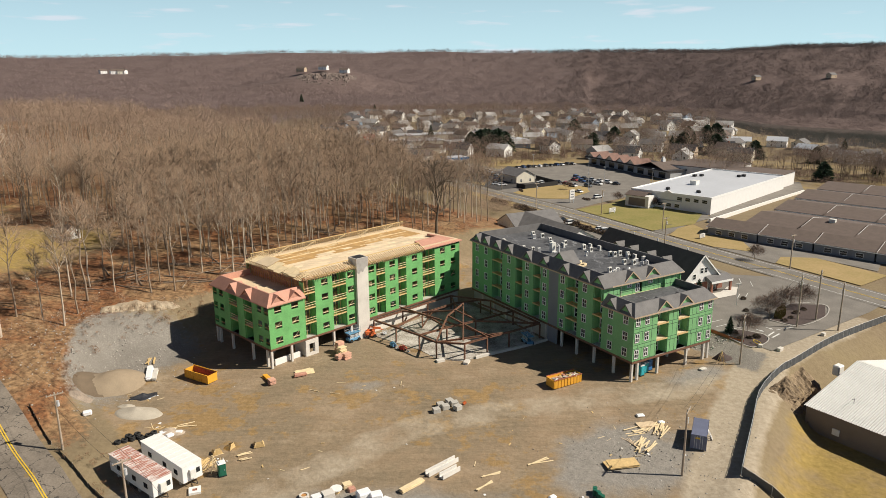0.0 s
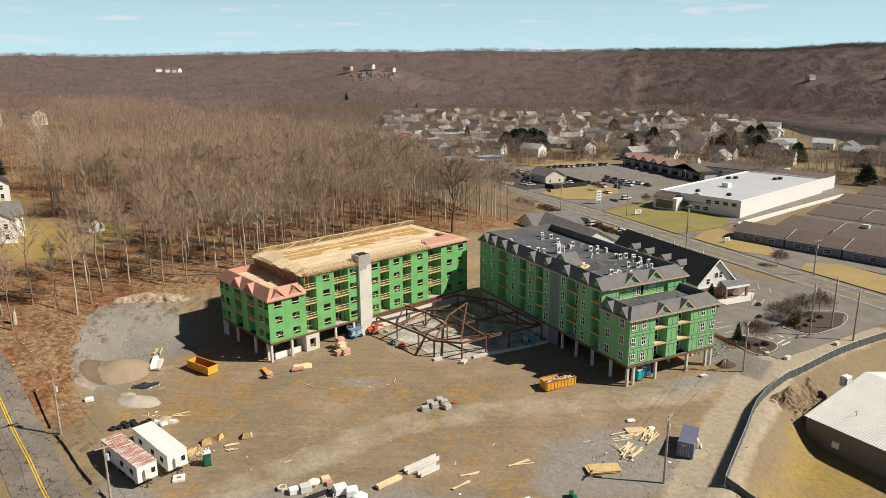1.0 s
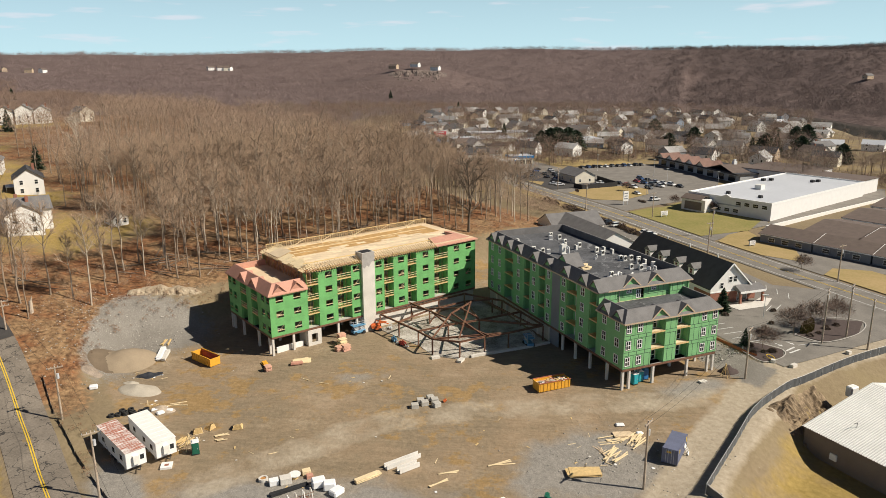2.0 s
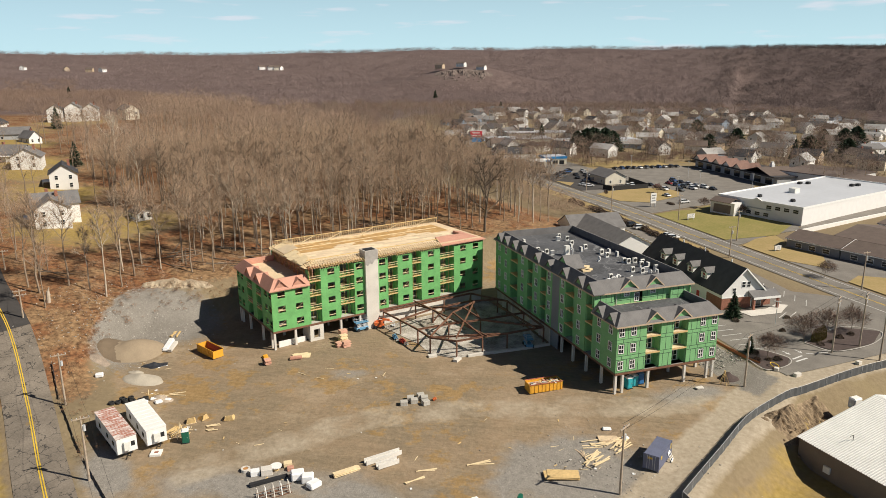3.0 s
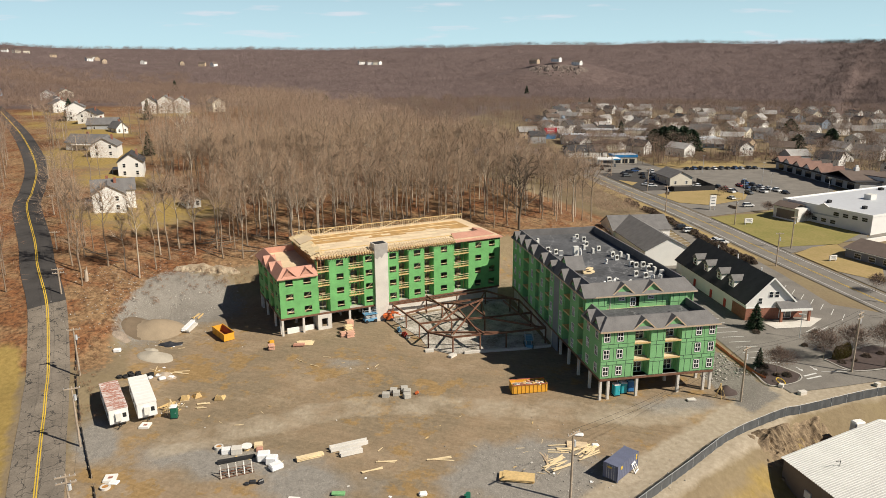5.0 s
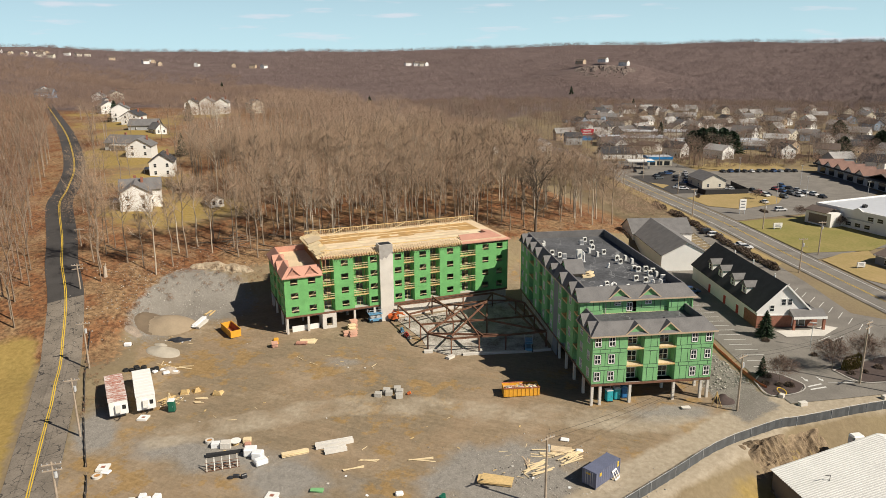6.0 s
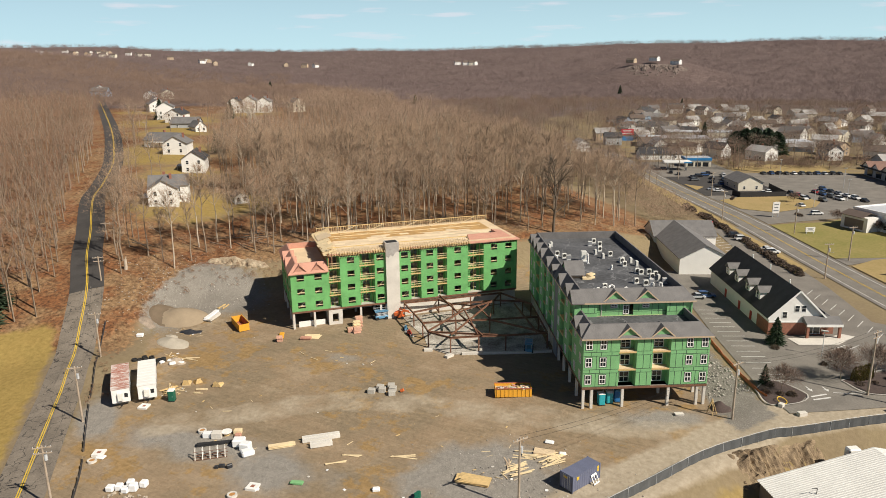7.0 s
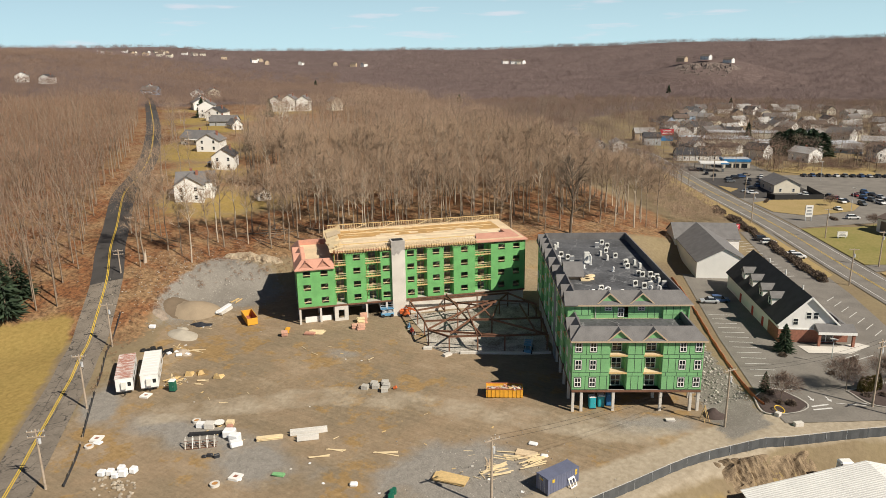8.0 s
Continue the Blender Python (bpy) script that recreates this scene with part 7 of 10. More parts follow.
shipping_container()
x, y = 39.0, 102.6
t = thing("slatted_board", pose(x, y, g(x, y), 62, 0, 75), "white wooden panel leaning on a container", "panel")
bm = B()
cells(bm, lambda sx, sz, k: (sx, sz, 0.05 * k), [-0.7, -0.55, -0.07, 0.07, 0.55, 0.7], [0, 0.2, 1.2, 1.5], lambda sx, sz: abs(sx) > 0.55 or abs(sx) < 0.07 or sz < 0.2 or sz > 1.2)
part("panel", bm, M["white_paint"], t)


# heaps
def heap(name, x, y, rx, ry, h, mat, label, category, rough=0.25, seed=1, rot=0, top=1.1):
    bm = B()
    n, k = 28, 9
    rings = []
    c = bm.verts.new((0, 0, h))
    for i in range(1, k + 1):
        f = i / k
        row = []
        for j in range(n):
            a = 2 * math.pi * j / n
            wob = 1 + rough * 0.5 * noise.noise((math.cos(a) * 1.5, math.sin(a) * 1.5, seed)) * f
            px, py = rx * f * math.cos(a) * wob, ry * f * math.sin(a) * wob
            pz = h * (1 - f ** top) * (1 + rough * noise.noise((px * 0.5, py * 0.5, seed + 3)))
            qx, qy = x + px * math.cos(radians(rot)) - py * math.sin(radians(rot)), y + px * math.sin(radians(rot)) + py * math.cos(radians(rot))
            row.append(bm.verts.new((px, py, (pz if i < k else -0.35) + g(qx, qy) - g(x, y))))
        rings.append(row)
    for j in range(n):
        bm.faces.new((c, rings[0][j], rings[0][(j + 1) % n]))
        for a, b in zip(rings, rings[1:]):
            bm.faces.new((a[j], b[j], b[(j + 1) % n], a[(j + 1) % n]))
    for f in bm.faces:
        f.smooth = True
    return single(name, bm, M[mat], pose(x, y, g(x, y), 0, 0, rot), label, category)


heap("sand_mound", -68.6, 121.4, 6.6, 5.0, 2.9, "sand", "large brown sand mound on gravel", "mound", 0.08, seed=5, rot=56, top=1.7)
# darker heap that colours in the mound's damp and shaded left side
heap("sand_mound", -69.3, 121.2, 6.9, 5.0, 2.35, "sand_dark", "damp and shaded side of a sand mound, coloured darker brown", "mound", 0.1, seed=9, rot=58, top=1.7)
heap("gravel_mound", -59.6, 110.8, 4.4, 3.0, 1.2, "sand_pale", "small pale gravel mound", "mound", seed=4)
heap("soil_mound", 51.8, 132.6, 2.2, 1.5, 1.5, "mulch", "dark heap of soil beside a pole", "mound", 0.5, 6)
heap("spoil_mound", -71.0, 113.6, 2.4, 1.6, 0.9, "rock", "brown heap of roots and rubble", "mound", 0.8, 8)
heap("spoil_mound", -51.5, 104.5, 2.2, 1.5, 0.8, "pole_wood", "heap of scrap timber and branches", "mound", 0.9, 9)

# rocks: the cut bank above the gravel, and the ledge beyond the fence
rk = []
for k in range(4):
    bm = B()
    bmesh.ops.create_icosphere(bm, subdivisions=2, radius=1)
    for v in bm.verts:
        v.co *= 1 + 0.45 * noise.noise(v.co * 1.3 + Vector((k * 7, 0, 0)))
        v.co.z *= 0.7
    rk.append(mesh_of("rock", bm, M["ledge"]))
rnd = random.Random(8)


def cut_bank():
    """A rough pale rock face cut into the slope above the gravel."""
    bm = B()
    n, k = 60, 8
    rows = []
    for i in range(n + 1):
        f = i / n
        bx, by = -79.5 + 17 * f, 139.6 + 9.0 * f
        hgt = 2.6 * math.sin(math.pi * min(1, max(0, f))) ** 0.5 * (1 + 0.35 * noise.noise((f * 9, 0, 3)))
        z0 = g(bx, by) - 0.3
        row = []
        for j in range(k + 1):
            q = j / k
            nz = noise.noise((f * 26, q * 3.0, 1)) * 0.55 + noise.noise((f * 60, q * 9.0, 4)) * 0.22
            d = 0.3 + q * 1.6 - nz * math.sin(math.pi * min(q + 0.15, 1))
            row.append(bm.verts.new((bx - 0.47 * d, by + 0.88 * d, z0 + hgt * q * (1 + 0.1 * nz))))
        d = 4.5
        row.append(bm.verts.new((bx - 0.47 * d, by + 0.88 * d, g(bx - 0.47 * d, by + 0.88 * d) - 0.3)))
        rows.append(row)
    for a, b in zip(rows, rows[1:]):
        for j in range(k + 1):
            bm.faces.new((a[j], b[j], b[j + 1], a[j + 1]))
    single("rock_outcrop", bm, material("tan_rock_face", (0.50, 0.42, 0.31), 0.95, 0.2, 0.6, color2=(0.24, 0.175, 0.11), bump=0.8), pose(0, 0, 0), "pale tan rock face cut into a slope", "rock face")


cut_bank()


def rock_ledge():
    """Tilted slabs of bedrock breaking out of the bank below the fence."""
    bm = B()
    na, nb = 72, 18
    rows = []
    for i in range(na + 1):
        row = []
        for j in range(nb + 1):
            p, q = i / na, j / nb
            x, y = 56.0 + 12.5 * p + 0.70 * (6.2 * q - 2.6), 116.6 + 11.2 * p - 0.72 * (6.2 * q - 2.6)
            sl = p * 5.2 + 0.8 * q + 0.9 * noise.noise((p * 3, q * 2.5, 1.7))
            saw = sl % 1.0
            tooth = saw if saw < 0.78 else (1 - saw) / 0.22 * 0.78
            fade = min(1, 6 * p, 6 * (1 - p), 4 * q + 0.02, 5 * (1 - q))
            high = (0.15 + 0.7 * noise.noise((math.floor(sl) * 3.3, q * 3, 0)) + 1.55 * tooth) * fade + 0.5 * noise.noise((p * 30, q * 12, 4)) * fade
            row.append(bm.verts.new((x, y, g(x, y) - 0.15 + max(-0.1, high))))
        rows.append(row)
    for r0, r1 in zip(rows, rows[1:]):
        for j in range(nb):
            bm.faces.new((r0[j], r1[j], r1[j + 1], r0[j + 1]))
    single("rock_ledge", bm, M["ledge"], pose(0, 0, 0), "brown jagged bedrock ledge in a grassy bank", "rock ledge")


rock_ledge()
for i in range(14):
    f = rnd.random()
    d = rnd.uniform(2.0, 8.5)
    x, y = 55 + 15 * f + 0.70 * d, 117.3 + 12 * f - 0.70 * d
    ob = new("rock", rk[i % 4])
    ob.matrix_world = pose(x, y, g(x, y) - 0.1, rnd.uniform(-20, 60), rnd.uniform(-20, 40), rnd.uniform(0, 360)) @ Matrix.Diagonal((rnd.uniform(0.3, 0.8), rnd.uniform(0.3, 0.6), rnd.uniform(0.3, 0.5), 1))
    tagged(ob, "brown jagged ledge rock below a fence", "rock", "ledge rocks")


# cloth-screened wire fence
def site_fence():
    pts = [Vector((58, 79)), Vector((55, 81)), Vector((52, 83)), Vector((49, 85)), Vector((46, 87)), Vector((43, 89))] + smooth_path([(39.3, 91.3), (42.8, 98.1), (46.8, 105.7), (51.7, 115.1), (56.5, 121.4), (60.9, 125.7), (66.3, 130.1), (76.6, 138.5), (86.2, 145.3), (104, 157)], 2.8)
    t = thing("wire_fence", pose(0, 0, 0), "wire fence screened with dark grey cloth", "fence")
    pm = B()
    rod(pm, (0, 0, -0.4), (0, 0, 1.75), 0.04, n=6)
    post_mesh = mesh_of("post", pm, M["galvanised"])
    for p, q in zip(pts, pts[1:]):
        za, zb = g(p.x, p.y), g(q.x, q.y)
        part("post", post_mesh, None, t, m=pose(p.x, p.y, za))
        bm = B()
        dv = (q - p).normalized() * 0.06
        n = Vector((-dv.y, dv.x)).normalized()
        k = 5
        rows = []
        for i in range(k + 1):
            c = p.lerp(q, i / k) + n * (0.05 * math.sin(i * 2.1 + p.x))
            zz = za + (zb - za) * i / k
            rows.append([bm.verts.new((c.x, c.y, zz + h)) for h in (0.02, 0.8, 1.6)])
        for a, b in zip(rows, rows[1:]):
            for j in range(2):
                bm.faces.new((a[j], b[j], b[j + 1], a[j + 1]))
        part("screen", bm, M["fence_cloth"], t)
        bm = B()
        rod(bm, (p.x, p.y, za + 1.7), (q.x, q.y, zb + 1.7), 0.035, n=6)
        part("top_rail", bm, M["galvanised"], t)


site_fence()


# orange silt barrier and kerb stones along the lot
def silt_barrier():
    t = thing("silt_barrier", pose(0, 0, 0), "orange mesh barrier along a gravel bank", "barrier")
    pts = smooth_path([(24.6, 205), (33, 189), (43.2, 167), (49, 155), (55.5, 143), (58.5, 139)], 2.0)
    for p, q in zip(pts, pts[1:]):
        bm = B()
        za, zb = g(p.x, p.y), g(q.x, q.y)
        w = 0.5
        n = Vector((-(q - p).y, (q - p).x)).normalized()
        rows = []
        for c, zz in ((p, za), (q, zb)):
            rows.append([bm.verts.new((c.x + n.x * o, c.y + n.y * o, zz + h)) for o, h in ((-0.22, 0.02), (-0.06, 0.55 + 0.4 * noise.noise((c.x * 0.7, c.y * 0.7, 0))), (0.06, 0.5 + 0.4 * noise.noise((c.x * 0.7, c.y * 0.7, 0))), (0.2, 0.02))])
        for j in range(3):
            bm.faces.new((rows[0][j], rows[1][j], rows[1][j + 1], rows[0][j + 1]))
        part("mesh_strip", bm, M["orange_mesh"], t)


silt_barrier()


def silt_fence():
    """A low black cloth fence on stakes along the lane."""
    t = thing("silt_fence", pose(0, 0, 0), "low sagging black cloth fence on wooden stakes beside a lane", "fence")
    pts = smooth_path([(-76, 106.5), (-68.4, 98.9), (-60, 91.4), (-52, 84.6), (-43, 77.4), (-34.9, 71.0), (-28, 64.5)], 2.4)
    sm = B()
    box(sm, -0.03, 0.03, -0.03, 0.03, -0.3, 0.75)
    stake = mesh_of("stake", sm, M["pole_wood"])
    for i, (p, q) in enumerate(zip(pts, pts[1:])):
        part("stake", stake, None, t, m=pose(p.x, p.y, g(p.x, p.y), 4 * math.sin(i * 2.3), 5 * math.cos(i * 1.7), 0))
        if i % 7 == 4:
            continue
        bm = B()
        rows = []
        for k in range(4):
            c = p.lerp(q, k / 3)
            zz, sag = g(c.x, c.y), 0.16 * math.sin(math.pi * k / 3)
            rows.append([bm.verts.new((c.x + o, c.y + o, zz + h)) for o, h in ((0.12, 0.0), (0.0, 0.35), (0.03, 0.62 - sag))])
        for r0, r1 in zip(rows, rows[1:]):
            for j in range(2):
                bm.faces.new((r0[j], r1[j], r1[j + 1], r0[j + 1]))
        part("cloth", bm, M["black_wrap"], t)


silt_fence()


# utility poles and wires
def utility_pole(x, y, z, top, arms, rot, label="weathered wooden utility pole with a crossarm", lean=0.0, lamp=False):
    t = thing("utility_pole", pose(x, y, z, lean, 0, rot), label, "utility pole", "utility poles")
    h = top - z
    bm = B()
    rod(bm, (0, 0, -0.5), (0, 0, h), 0.20, 0.13, 10)
    part("pole", bm, M["pole_wood"], t)
    for k in range(arms):
        bm = B()
        zz = h - 0.35 - 0.9 * k
        box(bm, -1.25, 1.25, -0.16, -0.02, zz - 0.08, zz + 0.08)
        arm = part("crossarm", bm, M["pole_wood"], t)
        for xx in (-1.15, -0.5, 0.5, 1.15):
            bm = B()
            rod(bm, (xx, -0.09, zz + 0.06), (xx, -0.09, zz + 0.26), 0.05, n=6)
            part("insulator", bm, M["galvanised"], arm)
    if h > 9.5:
        bm = B()
        rod(bm, (0.3, 0, h - 2.4), (0.3, 0, h - 1.5), 0.24, n=10)
        part("transformer", bm, M["galvanised"], t)
    if lamp:
        bm = B()
        rod(bm, (0, 0, h - 2.5), (0.2, -2.2, h - 2.0), 0.04, n=6)
        part("lamp_arm", bm, M["galvanised"], t)
    return (x, y, top)


def wire(a, b, sag, name="overhead_wire"):
    pts = [Vector(a).lerp(Vector(b), i / 10) - Vector((0, 0, sag * 4 * (i / 10) * (1 - i / 10))) for i in range(11)]
    bm = B()
    d = (pts[-1] - pts[0]).normalized()
    u = d.orthogonal().normalized() * 0.018
    v = d.cross(u)
    rows = [[bm.verts.new(p + o) for o in (u, v, -u, -v)] for p in pts]
    for r0, r1 in zip(rows, rows[1:]):
        for i in range(4):
            bm.faces.new((r0[i], r0[(i + 1) % 4], r1[(i + 1) % 4], r1[i]))
    single(name, bm, M["dark"], pose(0, 0, 0), "thin black overhead wire between poles", "wire", "overhead wires")


lane_poles = [(-29.9, 62.9, 6.9), (-47.6, 80.3, 8.4), (-65.8, 97.5, 9.7), (-92.0, 117.8, 13.4), (-112, 135, 16.5), (-135, 155, 21), (-172, 186, 27), (-205, 229, 29), (-240, 254, 31), (-290, 290, 33), (-345, 326, 34)]
tops = [utility_pole(x, y, g(x, y), z, 1 if i % 3 else 2, 42, lean=0) for i, (x, y, z) in enumerate(lane_poles)]
for a, b in zip(tops, tops[1:]):
    for o in (-1.1, 1.1):
        wire((a[0] + o * 0.74, a[1] + o * 0.67, a[2] - 0.1), (b[0] + o * 0.74, b[1] + o * 0.67, b[2] - 0.1), 0.8)
p1 = utility_pole(54.05, 129.6, g(54, 129.6), 10.6, 1, 60)
p2 = utility_pole(30.9, 92.4, g(30.9, 92.4), 9.4, 1, 60)
p3 = utility_pole(74.1, 148.3, g(74, 148.3), 13.2, 2, 60)
p4 = utility_pole(80.6, 152.8, g(80, 152.8), 13.0, 2, 60)
utility_pole(82.2, 146.0, g(82, 146), 12.0, 1, 60)
for a, b in ((p2, p1), (p1, p3), (p3, p4)):
    for o in (-0.6, 0.6):
        wire((a[0] - o * 0.5, a[1] + o * 0.86, a[2] - 0.1), (b[0] - o * 0.5, b[1] + o * 0.86, b[2] - 0.1), 1.2)
road_poles = [(*along(-150, 8.4), 11), (*along(-110, 8.6), 11.5), (*along(-56, 12.6), 11.5), (65.8, 222.0, 11), (*along(-24, 12), 11), (31.0, 283.5, 12), (*along(44, 9.2), 11.5), (*along(88, 9.2), 11.5), (*along(130, 9), 11)]
for i, (x, y, z) in enumerate(road_poles):
    utility_pole(x, y, g(x, y), g(x, y) + z - 1, 1, 31, lamp=i % 2 == 1)
for s, o in ((30, 60), (60, 75), (14, 76), (90, 60), (18, 40)):
    x, y = along(s, o)
    t = thing("lamp_post", pose(x, y, g(x, y)), "tall grey parking-lot lamp post", "lamp post", "lot lamps")
    bm = B()
    rod(bm, (0, 0, 0), (0, 0, 9), 0.1, 0.07)
    part("post", bm, M["galvanised"], t)
    bm = B()
    box(bm, -0.6, 0.6, -0.2, 0.2, 8.9, 9.1)
    part("lamp_head", bm, M["unit_white"], t)
x, y = 66.5, 163.5
t = thing("lamp_post", pose(x, y, g(x, y)), "grey parking-lot lamp post", "lamp post", "lot lamps")
bm = B()
rod(bm, (0, 0, 0), (0, 0, 5.5), 0.08, 0.06)
part("post", bm, M["galvanised"], t)
bm = B()
box(bm, -0.7, 0.7, -0.15, 0.15, 5.4, 5.6)
part("lamp_head", bm, M["unit_white"], t)


# metal-roofed shed beyond the fence
def shed():
    t = thing("metal_shed", pose(59.7, 114.2, 0, 0, 0, 35), "taupe shed with a pale ribbed metal roof", "shed")
    L2, half, ze, zr = 38.0, 17.5, -0.85, 3.2
    bm = B()
    sec = [(0.2, -7.5), (2 * half - 0.2, -7.5), (2 * half - 0.2, ze - 0.1), (half, zr - 0.1), (0.2, ze - 0.1)]
    a, b = [bm.verts.new((x, -0.3, z)) for x, z in sec], [bm.verts.new((x, -L2 + 0.3, z)) for x, z in sec]
    bm.faces.new(a)
    bm.faces.new(b[::-1])
    for i in range(5):
        bm.faces.new((a[i], b[i], b[(i + 1) % 5], a[(i + 1) % 5]))
    part("wall", bm, M["wall_taupe"], t, "taupe metal wall")
    k = (zr - ze) / half
    for sg in (0, 1):
        bm = B()
        n = int(L2 / 0.42)
        prof = [(-i * L2 / n - o, h) for i in range(n) for o, h in ((0.0, 0.0), (0.26, 0.0), (0.31, 0.10), (0.37, 0.10))]
        rows = []
        for xx, zz in ((-0.25, ze - 0.25 * k), (half, zr)):
            xv = xx if sg == 0 else 2 * half - xx
            rows.append([bm.verts.new((xv, yy, zz + h)) for yy, h in prof])
        for j in range(len(prof) - 1):
            bm.faces.new((rows[0][j], rows[0][j + 1], rows[1][j + 1], rows[1][j]))
        rf = part("roof", bm, M["roof_metal"], t, "pale ribbed metal roof")
        if sg == 0:
            bm = B()
            rod(bm, (5, -6, ze + 5 * k), (5, -6, ze + 5 * k + 0.9), 0.05)
            rod(bm, (5, -6, ze + 5 * k + 0.9), (4.2, -6, ze + 5 * k + 0.9), 0.05)
            part("roof_pipe", bm, M["dark"], rf)
    bm = B()
    box(bm, -0.05, 0.2, -6.5, -5.3, -4.4, -3.3)
    part("window", bm, M["white_trim"], t)
    x0, y0 = 15.5, 2.0
    bm = B()
    box(bm, x0, x0 + 2.0, y0, y0 + 1.4, zr - 3.6, zr - 1.6)
    single("white_tank", bm, M["white_paint"], pose(59.7, 114.2, 0, 0, 0, 35), "white box beside a shed", "box", bevel=0.2)


shed()


# steel frame and slab of the courtyard building
slab_pts = [(-21.6, 146.0), (-10.6, 137.4), (-6.8, 132.6), (-1.0, 131.6), (4.2, 136.0), (9.2, 138.8), (16.3, 143.6), (6.2, 160.2), (-1.0, 169.5), (-8.0, 160.6)]
bm = B()
prism(bm, slab_pts, -0.5, 0.14)
slab = single("courtyard_slab", bm, material("stained_slab", (0.58, 0.55, 0.50), 0.9, 0.1, 0.3, color2=(0.15, 0.125, 0.095), bump=0.2), pose(0, 0, 0), "pale stained concrete slab with wet patches", "slab")
steel = thing("steel_frame", pose(0, 0, 0), "rust-brown steel frame of a low building", "steel frame")
TOPZ = 3.75
posts = {"a": (-21.3, 146.4), "b": (-16.0, 142.0), "c": (-10.7, 137.0), "d": (-7.0, 133.0), "e": (-1.2, 132.2), "f": (3.6, 135.7), "g": (8.4, 138.7), "h": (15.6, 144.0), "i": (-15.2, 152.3), "j": (-9.6, 158.2), "k": (-4.0, 163.6), "l": (10.4, 152.2), "m": (5.6, 159.6), "n": (-10.6, 150.7), "o": (-3.2, 157.8), "p": (-4.9, 141.6), "q": (1.5, 145.6), "r": (3.2, 160.4)}
pm = B()
for a in ((-0.13, 0.13, -0.13, -0.10), (-0.13, 0.13, 0.10, 0.13), (-0.015, 0.015, -0.10, 0.10)):
    box(pm, *a, 0.1, TOPZ - 0.3)
post_mesh = mesh_of("post", pm, M["steel_rust"])
for k, (x, y) in posts.items():
    part("post", post_mesh, None, steel, m=pose(x, y, 0, 0, 0, 40))


def steel_beam(a, b, h=0.36):
    bm = B()
    a, b = Vector(a), Vector(b)
    up = Vector((0, 0, 1))
    beam(bm, a + up * h / 2, b + up * h / 2, 0.24, 0.04)
    beam(bm, a - up * h / 2, b - up * h / 2, 0.24, 0.04)
    beam(bm, a, b, 0.04, h - 0.04)
    part("beam", bm, M["steel_rust"], steel)


P3 = {k: (*v, TOPZ - 0.15) for k, v in posts.items()}
for a, b in (("a", "c"), ("c", "d"), ("d", "e"), ("e", "f"), ("f", "g"), ("g", "h"), ("a", "i"), ("i", "j"), ("j", "k"), ("h", "l"), ("l", "m"), ("m", "k"), ("b", "n"), ("n", "o"), ("c", "p"), ("p", "q"), ("q", "l"), ("d", "g"), ("o", "r"), ("o", "k"), ("q", "h"), ("r", "m"), ("p", "n"), ("o", "q"), ("i", "n")):
    steel_beam(P3[a], P3[b])
# rafters and braces of the unfinished hall roof, resting on the ring
for a, b in (((-16.2, 154.5, 3.9), (4.6, 135.6, 3.9)), ((-1.5, 133.1, 3.9), (-1.1, 152.4, 5.4)), ((-4.7, 145.3, 5.0), (3.4, 135.8, 3.8)), ((-2.8, 148.2, 5.2), (-10.6, 150.7, 3.9)), ((-2.8, 148.2, 5.2), (1.5, 145.6, 3.9)), ((-7.0, 133.0, 3.8), (-4.7, 145.3, 5.0)), ((-4.7, 145.3, 5.0), (-1.1, 152.4, 5.4)), ((2.5, 157.0, 3.9), (13.8, 142.6, 3.9)), ((-15.2, 152.3, 0.4), (-14.0, 148.2, 3.6)), ((-10.6, 150.7, 0.4), (-8.0, 153.2, 3.6))):
    steel_beam(a, b, 0.30)
for i, (x, y) in enumerate(((-6.2, 131.6), (-0.8, 130.8))):
    bm = B()
    box(bm, -0.9, 0.9, -0.5, 0.5, -0.1, 0.45)
    single("footing_form", bm, M["concrete_pale"], pose(x, y, g(x, y), 0, 0, 30 + 40 * i), "pale concrete footing with formwork", "footing", "footings")
bm = B()
prism(bm, [(1.0, 133.2), (4.4, 135.6), (10.0, 138.6), (17.0, 143.0), (17.2, 142.6), (10.2, 138.0), (4.6, 135.0), (1.2, 132.7)], -0.3, 0.5)
single("footing_wall", bm, M["concrete_pale"], pose(0, 0, 0), "low pale concrete edge wall", "wall")


